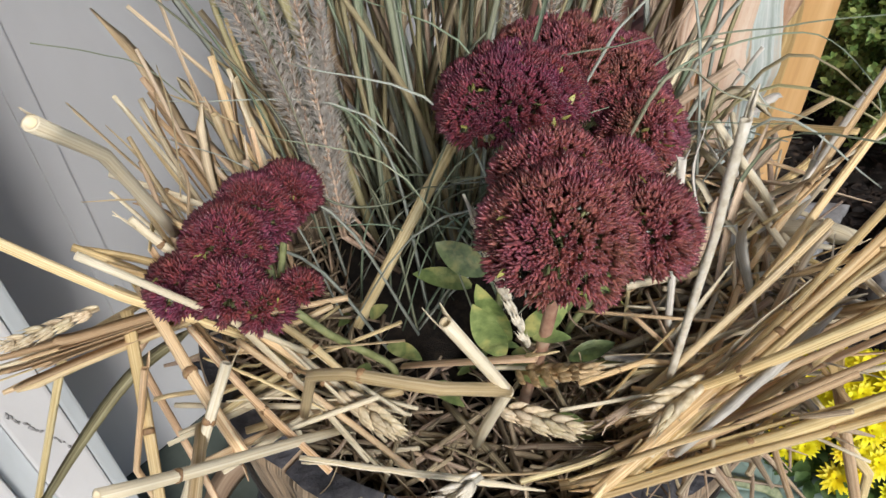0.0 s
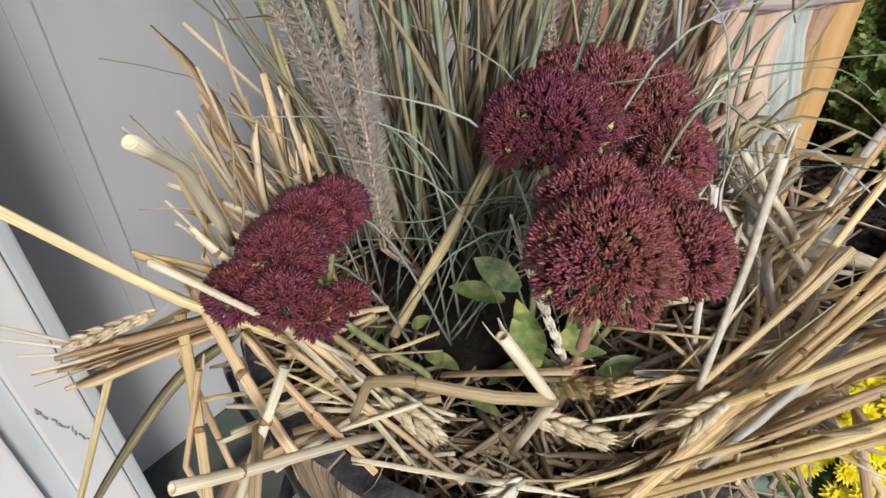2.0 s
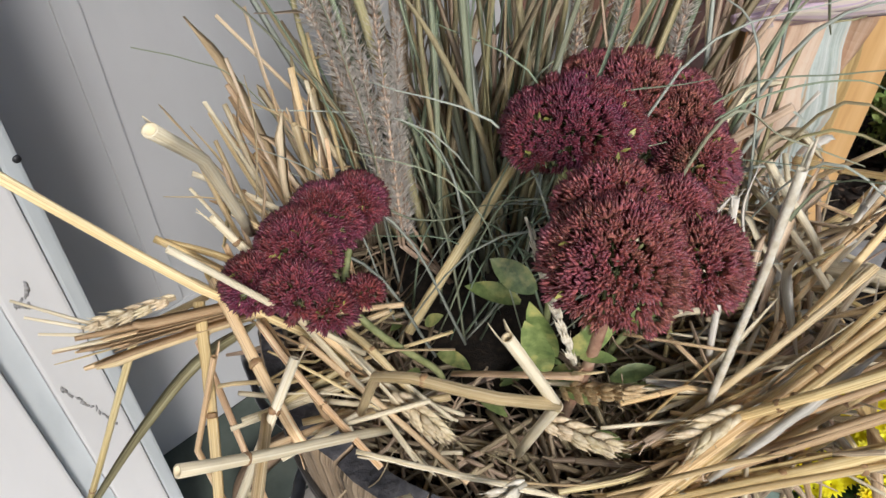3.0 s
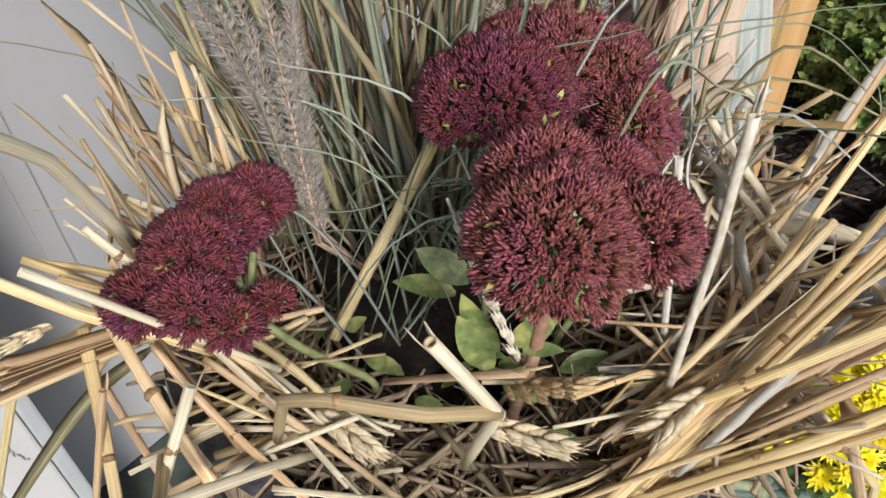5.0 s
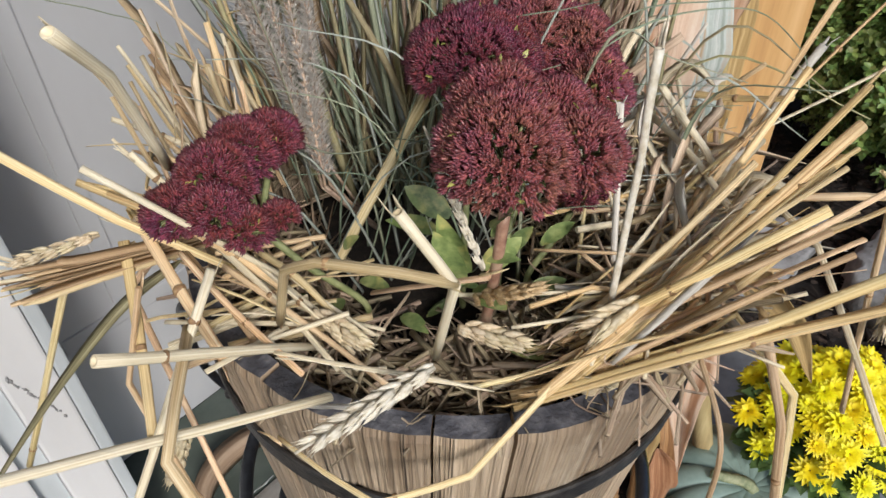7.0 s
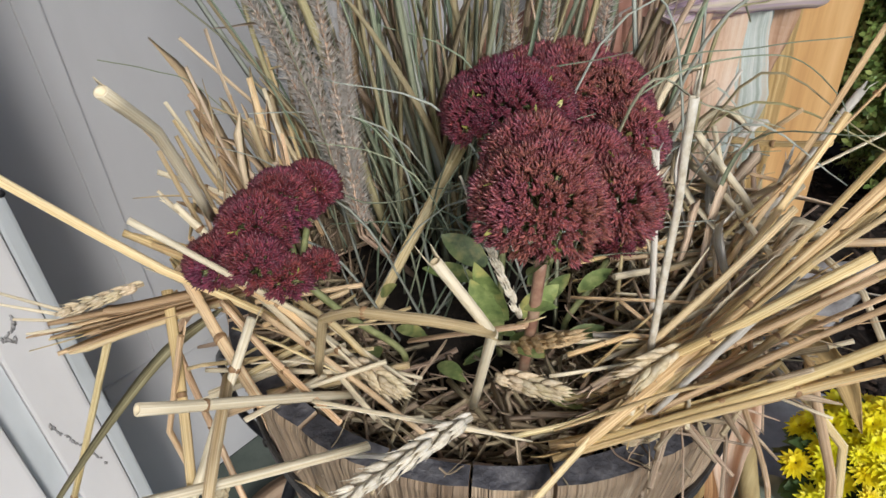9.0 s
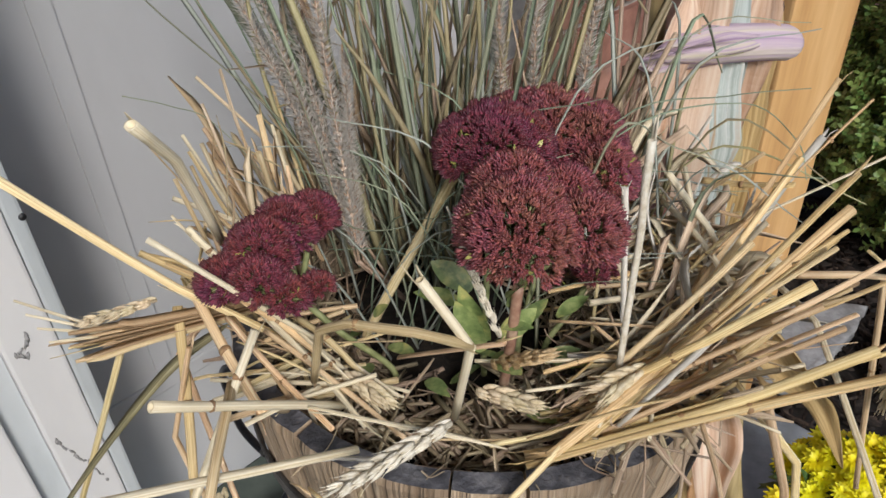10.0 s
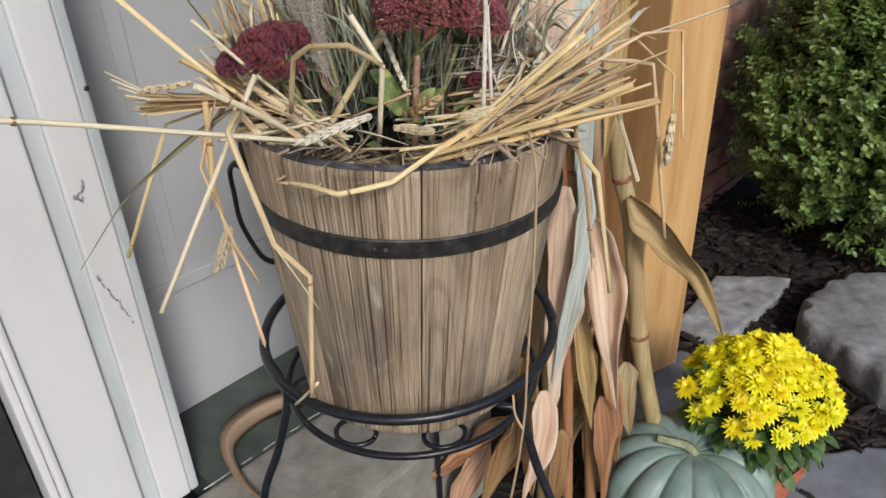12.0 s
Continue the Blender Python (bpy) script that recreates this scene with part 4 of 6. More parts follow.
for a, b, r in (((0.178, -0.030, 0.645), (0.030, -0.130, 0.580), 0.0037), ((0.168, -0.042, 0.636), (0.040, -0.126, 0.578), 0.0033), ((0.185, -0.012, 0.654), (0.060, -0.110, 0.588), 0.0029),
                ((0.171, -0.098, 0.616), (0.030, -0.128, 0.578), 0.0036), ((0.190, -0.099, 0.605), (0.020, -0.132, 0.576), 0.0031), ((0.150, -0.070, 0.618), (0.055, -0.118, 0.580), 0.0026),
                ((0.158, -0.006, 0.660), (0.080, -0.075, 0.590), 0.0024), ((0.205, 0.035, 0.672), (0.120, -0.020, 0.610), 0.0022), ((0.190, 0.045, 0.680), (0.110, -0.030, 0.590), 0.0024)):
    a = Vector(a)
    straw([a, a.lerp(Vector(b), 0.5) + Vector((0, 0, rnd(-0.006, 0.004))), b], r, STRAW_GOLD, "golden straw stalk of a bundle across the rim", (rnd(0.2, 0.7),), True)


for a, b, r, mat in (((-0.112, -0.063, 0.605), (-0.053, -0.115, 0.580), 0.0030, STRAW_PALE), ((-0.098, -0.068, 0.604), (-0.047, -0.108, 0.582), 0.0022, STRAW_PALE), ((-0.150, -0.052, 0.612), (-0.098, -0.118, 0.590), 0.0040, STRAW),
                     ((-0.094, -0.060, 0.598), (-0.058, -0.086, 0.583), 0.0024, STRAW), ((-0.122, -0.060, 0.612), (-0.080, -0.078, 0.590), 0.0030, STRAW), ((-0.157, -0.058, 0.603), (-0.138, -0.128, 0.545), 0.0034, STRAW_GOLD),
                     ((-0.126, -0.070, 0.606), (-0.066, -0.124, 0.588), 0.0024, STRAW), ((-0.118, -0.052, 0.604), (-0.052, -0.094, 0.580), 0.0019, STRAW_PALE), ((-0.132, -0.058, 0.602), (-0.090, -0.106, 0.590), 0.0020, STRAW_BROWN),
                     ((-0.108, -0.072, 0.600), (-0.032, -0.122, 0.578), 0.0019, STRAW), ((-0.086, -0.066, 0.596), (-0.040, -0.092, 0.576), 0.0016, STRAW_PALE)):
    a, b = Vector(a), Vector(b)
    straw([a, a.lerp(b, 0.5) + Vector((rnd(-0.002, 0.002), rnd(-0.002, 0.002), rnd(0, 0.004))), b], r, mat, "straw stalk slanting down under the dark flower head", (rnd(0.3, 0.7),) if r > 0.002 else (), True)


def husk_bundle():
    """A frayed brown stem sheath sticking out over the rim."""
    ob = thing("straw_sheath", "frayed brown straw sheath sticking out sideways", "straw", at=(0, 0, 0))
    a, b = Vector((-0.208, -0.100, 0.610)), Vector((-0.125, -0.042, 0.592))
    for k in range(26):
        o = Vector((rnd(-0.004, 0.004), rnd(-0.004, 0.004), rnd(-0.006, 0.006)))
        s = rnd(0.0, 0.45)
        acc = Acc()
        pts = [a.lerp(b, s) + o * 1.5, a.lerp(b, 0.5) + o, b + o * 0.6]
        acc.blade(curve_through(pts, 4), [rnd(0.0006, 0.002)] + [rnd(0.002, 0.005)] * 7 + [0.003], (rnd(-1, 1), rnd(-1, 1), rnd(-0.6, 1)), 0.2, 0.0004)
        part("fibre", acc.mesh("fibre", (STRAW_BROWN, STRAW_BROWN, STRAW, STRAW_BROWN)[k % 4]), ob)
    for k in range(4):
        acc = Acc()
        p = a.lerp(b, 0.35)
        acc.tube([p, a + Vector((0.008 - 0.006 * k, 0.004 * k, 0.006 + 0.005 * k))], [0.0012, 0.0006], 5)
        part("fibre", acc.mesh("fibre", STRAW_PALE), ob)


husk_bundle()


def wheat_ear(base, tip, material, label, width=0.011, flare=0.06):
    """Two ranks of overlapping spikelets on a thin stem."""
    base, tip = Vector(base), Vector(tip)
    ear = thing("wheat_ear", label, "wheat ear", "wheat ears", at=tuple(base))
    d = tip - base
    length = d.length
    z = d.normalized()
    x = z.cross(Vector((0.2, 0.3, 1))).normalized()
    y = z.cross(x)
    frame_m = Matrix(((x.x, y.x, z.x, 0), (x.y, y.y, z.y, 0), (x.z, y.z, z.z, 0), (0, 0, 0, 1)))
    acc = Acc()
    acc.tube([Vector(), d * 0.95], [0.0009, 0.0006], 6)
    part("stem", acc.mesh("stem", material), ear)
    meshes = []
    for v in range(3):
        acc = Acc()
        for side, lean, l in ((0, 0.0, 1.0), (-0.30, -0.25, 0.86), (0.30, 0.25, 0.86)):
            pts, rad = [], []
            for i in range(6):
                s = i / 5
                pts.append(Vector((0.0012 + 0.24 * s * 0.012 * (1 - 0.5 * s), (side * 0.006 + lean * 0.004 * s), 0.0150 * l * s)))
                rad.append(0.0023 * (0.35, 0.85, 1.0, 0.80, 0.42, 0.05)[i])
            acc.tube(pts, rad, 7, squash=0.75)
            acc.tube([pts[-1], pts[-1] + Vector((0.0006, lean * 0.003, rnd(0.002, 0.006)))], [0.0003, 0.0001], 4)
        meshes.append(acc.mesh("spikelet", material))
    count = max(10, int(length / 0.0040))
    for k in range(count):
        s = k / count
        size = 0.80 * width / 0.011 * (0.75 + 0.35 * math.sin(math.pi * min(1, s * 0.9 + 0.12)))
        ob = part("spikelet", meshes[k % 3], ear)
        turn = math.pi * (k % 2) + rnd(-0.35, 0.35)
        ob.matrix_basis = Matrix.Translation(z * (length * s * 0.86)) @ frame_m @ Matrix.Rotation(turn, 4, "Z") @ Matrix.Rotation(rnd(0.02, 0.24) + flare, 4, "Y") @ Matrix.Scale(size, 4)
    return ear


wheat_ear((-0.011, -0.139, 0.611), (-0.062, -0.172, 0.602), EAR_WHITE, "pale cream wheat ear lying over the rim", 0.0095)
wheat_ear((-0.143, -0.094, 0.502), (-0.163, -0.097, 0.457), EAR, "golden wheat ear hanging beside the barrel", 0.010)
wheat_ear((0.214, -0.051, 0.577), (0.210, -0.063, 0.535), EAR, "pale wheat ear hanging from a looped stalk", 0.010)
wheat_ear((-0.162, -0.066, 0.614), (-0.196, -0.088, 0.615), EAR, "pale wheat ear on the frayed sheath", 0.008)
wheat_ear((0.006, -0.082, 0.590), (0.034, -0.098, 0.612), EAR_GOLD, "brown-gold wheat ear below the flower head", 0.0105, 0.34)
wheat_ear((0.076, -0.092, 0.598), (0.050, -0.110, 0.596), EAR, "pale wheat ear in the straw", 0.0125)
wheat_ear((-0.066, -0.090, 0.590), (-0.040, -0.108, 0.586), EAR, "pale wheat ear in the straw", 0.010)
wheat_ear((-0.002, -0.096, 0.586), (0.029, -0.108, 0.587), EAR, "pale wheat ear in the straw", 0.010)
wheat_ear((0.050, -0.118, 0.570), (0.082, -0.110, 0.577), EAR, "pale wheat ear on the rim", 0.010)
wheat_ear((0.0085, -0.0815, 0.606), (-0.017, -0.058, 0.668), EAR_WHITE, "bleached wheat ear beside the flower head", 0.0062)


def loose_straws():
    """Single stalks: the pile on the corn's side, those along the rim, and the sheaf behind the dark flower head."""
    for k in range(68):
        a = rnd(-0.95, 0.38)
        r = rnd(0.085, 0.142)
        mid = Vector((AXIS.x + r * math.cos(a), r * math.sin(a), 0.538 + rnd(0, 0.024) + 0.42 * max(0, r - 0.085)))
        if mid.x < 0.050 and mid.y < -0.03:
            continue
        turn = random.gauss(0.45, 0.75 if k % 3 else 1.3)
        l = rnd(0.025, 0.062) if k % 3 else rnd(0.018, 0.045)
        d = Vector((math.cos(turn), math.sin(turn), random.gauss(0.28, 0.22))) * l
        bend = Vector((rnd(-1, 1), rnd(-1, 1), rnd(-0.6, 0.6))) * (l * (0.07 if k % 3 else 0.32))
        for p in (mid - d, mid + d):
            if p.z < 0.582 and math.hypot(p.x + 0.014, p.y) > 0.118:
                d.z *= 0.15
                mid.z = max(mid.z, 0.588)
        straw([mid - d, mid + bend, mid + d], rnd(0.0011, 0.0025), (STRAW_GOLD, STRAW_PALE, STRAW_GOLD, STRAW, STRAW_TAN, STRAW_PALE)[k % 6], "loose straw stalk in the pile on the rim", (rnd(0.2, 0.8),) if k % 5 == 0 else (), k % 3 > 0)
    for k in range(14):
        a = rnd(3.3, 5.75)
        r = rnd(0.098, 0.124)
        mid = Vector((AXIS.x + r * math.cos(a), r * math.sin(a), rnd(0.556, 0.576)))
        turn = a + math.pi / 2 + random.gauss(0, 0.22)
        l = rnd(0.018, 0.045)
        d = Vector((math.cos(turn), math.sin(turn), random.gauss(0, 0.10))) * l
        inward = Vector((-math.cos(a), -math.sin(a), 0)) * (l * l / (2 * r))
        straw([mid - d + inward, mid, mid + d + inward], rnd(0.0010, 0.0021), STRAW_PALE if k % 3 == 0 else STRAW, "loose straw stalk along the rim", (), True)
    for k in range(18):
        p = Vector((rnd(-0.135, -0.095), rnd(-0.045, 0.045), rnd(0.560, 0.585)))
        d = Vector((rnd(-0.55, -0.08), rnd(-0.15, 0.30), rnd(0.5, 1.0))).normalized() * rnd(0.035, 0.105)
        b = Vector((rnd(-1, 1), rnd(-1, 1), 0)) * 0.004
        straw([p, p + d * 0.5 + b, p + d], rnd(0.0014, 0.0027), STRAW_PALE if k % 4 == 0 else STRAW_BED_SINGLE if k % 4 == 1 else STRAW, "straw stalk of a sheaf standing behind the flowers", (rnd(0.3, 0.7),) if k % 4 == 0 else (), True)
    for k in range(10):
        p = Vector((rnd(-0.135, -0.105), rnd(-0.055, -0.005), rnd(0.585, 0.625)))
        d = Vector((rnd(-0.95, -0.5), rnd(-0.30, 0.15), rnd(0.25, 0.75))).normalized() * rnd(0.035, 0.075)
        straw([p, p + d * 0.55 + Vector((rnd(-1, 1), rnd(-1, 1), 0)) * 0.002, p + d], rnd(0.0022, 0.0031), (STRAW_PALE, STRAW, STRAW_GOLD)[k % 3], "cut straw stalk of a sheaf standing behind the flowers", (rnd(0.3, 0.7),) if k % 3 == 0 else (), True)
    for k in range(12):
        o = Vector((rnd(-0.010, 0.010), rnd(-0.034, 0.028), rnd(-0.012, 0.018)))
        a, b = Vector((0.178, -0.066, 0.626)) + o * 1.4 + Vector((rnd(-0.055, 0.02), 0, rnd(-0.004, 0.004))), Vector((0.045, -0.106, 0.580)) + o * 0.5
        straw([a, a.lerp(b, 0.5) + Vector((0, 0, rnd(-0.003, 0.002))), b], rnd(0.0015, 0.0028), (STRAW_GOLD, STRAW, STRAW_BROWN)[k % 3], "loose golden straw stalk of a bundle across the rim", (rnd(0.2, 0.8),) if k % 4 == 0 else (), True)
    for k in range(15):
        p = Vector((rnd(-0.120, -0.075), rnd(-0.115, -0.045), rnd(0.572, 0.592)))
        a = rnd(2.7, 4.3)
        d = Vector((math.cos(a), math.sin(a), rnd(-0.15, 0.25))) * rnd(0.03, 0.075)
        straw([p - d * 0.7, p, p + d * 0.6], rnd(0.0011, 0.0024), STRAW if k % 3 else STRAW_PALE, "loose straw stalk reaching over the rim", (), True)

    for k in range(60):
        if k < 44:
            a, r = rnd(-0.9, 0.45), rnd(0.085, 0.138)
            mid = Vector((AXIS.x + r * math.cos(a), r * math.sin(a), 0.548 + rnd(0, 0.030) + 0.40 * max(0, r - 0.085)))
            turn, pitch = random.gauss(0.45, 0.7), random.gauss(0.35, 0.3)
        else:
            mid = Vector((rnd(-0.155, -0.105), rnd(-0.03, 0.07), rnd(0.60, 0.665)))
            turn, pitch = rnd(1.2, 4.2), rnd(-0.2, 2.2)
        l = rnd(0.03, 0.065) if k < 44 else rnd(0.014, 0.034)
        d = Vector((math.cos(turn), math.sin(turn), pitch)).normalized() * l
        bow = Vector((rnd(-1, 1), rnd(-1, 1), rnd(-0.3, 0.8))) * (l * 0.15)
        line = curve_through([mid - d, mid - d * 0.3 + bow * 0.8, mid + d * 0.4 + bow, mid + d * 1.1 - bow * 0.3], 5)
        line = [over_rim(q) for q in line]
        w, n = rnd(0.0022, 0.0052) if k < 44 else rnd(0.0018, 0.0036), len(line)
        acc = Acc()
        acc.blade(line, [w * (0.6 + 0.5 * math.sin(2.4 * i / n)) * (1 if i < n - 4 else (n - i) / 5) for i in range(n)], (rnd(-1, 1), rnd(-1, 1), rnd(0.2, 1)), rnd(0.1, 0.4), 0.0004)
        ob = part("straw_leaf", acc.mesh("straw_leaf", (STRAW_PALE, STRAW, STRAW_TAN, STRAW_GREY, STRAW_GOLD)[k % 5] if k < 44 else (STRAW_BED_SINGLE, STRAW_BROWN, STRAW)[k % 3]), None, "dry papery straw leaf in the pile")
        tagged(ob, category="straw", group="straw leaves in the pile")


def corn_side_straws():
    """The crossing stalks and split leaves on the rim towards the corn."""
    for pts, r, mat, label in ((((0.1076, 0.0464, 0.602), (0.118, 0.004, 0.606), (0.1254, -0.0391, 0.607)), 0.0026, STRAW_PALE, "pale straw stalk slanting across the pile"),
                               (((0.1030, 0.030, 0.632), (0.1146, 0.0187, 0.619), (0.1265, 0.008, 0.606), (0.1338, -0.0121, 0.5944)), 0.0030, STRAW_PALE, "pale bent straw stalk in the pile"),
                               (((0.140, 0.086, 0.594), (0.1600, 0.070, 0.600), (0.1808, 0.0447, 0.6147)), 0.0032, STRAW_GOLD, "brown-tipped straw stalk reaching out of the pile"),
                               (((0.2069, 0.0826, 0.6262), (0.1836, 0.0617, 0.6071), (0.1595, 0.0363, 0.5820)), 0.0033, STRAW_GREY, "thick grey straw stalk with a cut end"),
                               (((0.1857, 0.0685, 0.6057), (0.168, 0.052, 0.592), (0.1424, 0.0332, 0.5877)), 0.0034, STRAW_GOLD, "thick golden straw stalk in the pile"),
                               (((0.090, 0.0648, 0.613), (0.1192, 0.0618, 0.6434)), 0.0034, STRAW_TAN, "short tan stalk with a slanted cut end"),
                               (((0.068, -0.034, 0.660), (0.070, -0.046, 0.620), (0.072, -0.060, 0.570)), 0.0026, STRAW_BLEACHED, "white split stalk standing upright"),
                               (((0.150, -0.012, 0.602), (0.1338, -0.030, 0.600), (0.100, -0.075, 0.590)), 0.0030, STRAW_TAN, "tan straw stalk lying in the pile"),
                               (((0.160, 0.020, 0.604), (0.132, -0.004, 0.592), (0.096, -0.022, 0.582)), 0.0026, STRAW_TAN, "tan straw stalk lying in the pile")):
        straw(pts, r, mat, label, (0.5,) if mat is STRAW_GOLD else (), True)
    for pts, w, mat in ((((0.1156, 0.0322, 0.603), (0.112, 0.010, 0.596), (0.109, -0.014, 0.588), (0.1059, -0.0355, 0.582)), 0.0075, STRAW_BLEACHED), (((0.1237, 0.0028, 0.602), (0.112, -0.016, 0.609), (0.104, -0.0321, 0.611), (0.1041, -0.0625, 0.599)), 0.0060, STRAW_BLEACHED),
                        (((0.128, -0.006, 0.600), (0.1338, -0.009, 0.600), (0.148, -0.013, 0.602), (0.164, -0.0180, 0.598)), 0.0100, STRAW_PALE), (((0.150, 0.100, 0.588), (0.1573, 0.1111, 0.586), (0.168, 0.120, 0.588), (0.1767, 0.1277, 0.584)), 0.0110, STRAW_BLEACHED),
                        (((0.078, 0.060, 0.590), (0.092, 0.072, 0.625), (0.104, 0.082, 0.640), (0.122, 0.088, 0.642)), 0.0060, STRAW_PALE), (((0.080, 0.020, 0.588), (0.092, 0.012, 0.612), (0.100, 0.000, 0.606), (0.112, -0.020, 0.598)), 0.0055, STRAW_PALE),
                        (((0.094, 0.056, 0.590), (0.100, 0.050, 0.612), (0.110, 0.040, 0.606), (0.120, 0.036, 0.590)), 0.0080, STRAW_BLEACHED), (((0.110, 0.070, 0.590), (0.118, 0.074, 0.612), (0.130, 0.070, 0.622), (0.144, 0.062, 0.612)), 0.0060, STRAW_PALE),
                        (((0.088, -0.026, 0.580), (0.094, -0.018, 0.596), (0.098, -0.008, 0.606), (0.104, 0.006, 0.606)), 0.0060, STRAW_TAN), (((0.122, 0.030, 0.588), (0.134, 0.040, 0.598), (0.146, 0.052, 0.604), (0.152, 0.070, 0.600)), 0.0070, STRAW_TAN)):
        straw_leaf(curve_through(pts, 6), w, mat, (rnd(0.4, 1), rnd(-0.4, 0.4), rnd(0.1, 0.5)), "flat split pale straw leaf in the pile", "bleached leaves in the pile")


def straw_leaf(line, width, material, across, label, group):
    """A dry papery ribbon, creased along its middle, ragged at the tip."""
    line = [over_rim(q) for q in line]
    n, ph = len(line), rnd(0, 6)
    acc = Acc()
    acc.blade(line, [width * (0.65 + 0.4 * math.sin(2.4 * i / n) + 0.10 * math.sin(1.9 * i + ph)) * (1 if i < n - 4 else (n - i) / 5) for i in range(n)], across, rnd(0.1, 0.5), 0.0004)
    ob = part("straw_leaf", acc.mesh("straw_leaf", material), None, label)
    return tagged(ob, category="straw", group=group)


def dry_leaves():
    """The tan tangle behind the dark flower head, the bleached curling leaves on the corn's side, and split ribbons on the rim."""
    for k in range(36):
        p = Vector((rnd(-0.135, -0.098), rnd(-0.020, 0.050), rnd(0.565, 0.60))) if k % 3 else Vector((rnd(-0.11, -0.05), rnd(0.06, 0.09), 0.575))
        d = Vector((rnd(-0.65, 0.05), rnd(0.0, 0.60), rnd(0.6, 1.0))).normalized() * rnd(0.05, 0.125 if k % 3 else 0.18)
        bow = Vector((rnd(-1, 1), rnd(-1, 1), rnd(-0.3, 0.5))) * (d.length * 0.13)
        tipped = p + d + Vector((rnd(-1, 0.6), rnd(-0.6, 0.6), rnd(-1.2, 0.2))) * (d.length * (0.28 if k % 3 == 0 else 0.08))
        mat = (STRAW_BED_SINGLE, STRAW_TAN, STRAW_BED_SINGLE, STRAW_TAN, STRAW_BROWN)[k % 5]
        if k % 5 < 3:
            straw_leaf(curve_through([p, p + d * 0.4 + bow, p + d * 0.8 + bow * 0.6, tipped], 5), rnd(0.0030, 0.0070), mat, (rnd(-1, 1), rnd(-1, 1), rnd(-0.2, 0.4)), "dry tan leaf in the tangle behind the flowers", "dry leaves behind the flowers")
        else:
            straw([p, p + d * 0.5 + bow * 0.4, p + d], rnd(0.0013, 0.0026), mat, "dull tan straw stalk standing behind the flowers", (rnd(0.3, 0.8),) if k % 4 == 0 else (), True)
    for k in range(66):
        a, r = rnd(-0.35, 0.95), rnd(0.065, 0.150)
        mid = Vector((AXIS.x + r * math.cos(a), r * math.sin(a), 0.557 + rnd(0, 0.034) + 0.34 * max(0, r - 0.07)))
        turn, l = rnd(-0.9, 2.6), rnd(0.018, 0.050)
        d = Vector((math.cos(turn), math.sin(turn), random.gauss(1.0, 0.7))).normalized() * l
        bow = Vector((rnd(-1, 1), rnd(-1, 1), rnd(-0.4, 1.0))) * (l * 0.17)
        mat = (STRAW_BLEACHED, STRAW_TAN, STRAW_PALE, STRAW, STRAW_TAN)[k % 5]
        if k % 3:
            straw_leaf(curve_through([mid - d, mid - d * 0.3 + bow * 0.8, mid + d * 0.4 + bow, mid + d * 1.1 - bow * 0.4], 5), rnd(0.0016, 0.0042), mat, (rnd(-1, 1), rnd(-1, 1), rnd(0.0, 1)), "bleached curling leaf in the pile", "bleached leaves in the pile")
        else:
            straw([mid - d, mid + bow * 0.5, mid + d], rnd(0.0013, 0.0027), mat, "loose pale straw stalk across the pile", (rnd(0.3, 0.7),) if k % 2 else (), k % 2 == 0)
    # split ribbons before the rim
    for a, b, w, mat in (((-0.0727, -0.1300, 0.610), (0.012, -0.131, 0.586), 0.0052, STRAW_PALE), ((-0.0725, -0.1310, 0.607), (-0.030, -0.130, 0.597), 0.0026, STRAW_PALE),
                         ((-0.074, -0.138, 0.584), (-0.036, -0.140, 0.590), 0.0042, STRAW_GREY), ((-0.120, -0.080, 0.600), (-0.070, -0.100, 0.592), 0.0030, STRAW), ((-0.108, -0.098, 0.596), (-0.060, -0.092, 0.588), 0.0022, STRAW_PALE),
                         ((0.060, -0.118, 0.588), (0.118, -0.086, 0.632), 0.0064, STRAW_GREY), ((0.020, -0.130, 0.592), (0.088, -0.112, 0.600), 0.0038, STRAW_GOLD)):
        a, b = Vector(a), Vector(b)
        straw_leaf(curve_through([a, a.lerp(b, 0.35) + Vector((0, 0, rnd(0, 0.003))), a.lerp(b, 0.7) + Vector((0, 0, rnd(0, 0.003))), b], 5), w, mat, (0.3, -0.9, 0.5), "flat split straw ribbon lying on the rim", "split straw ribbons")


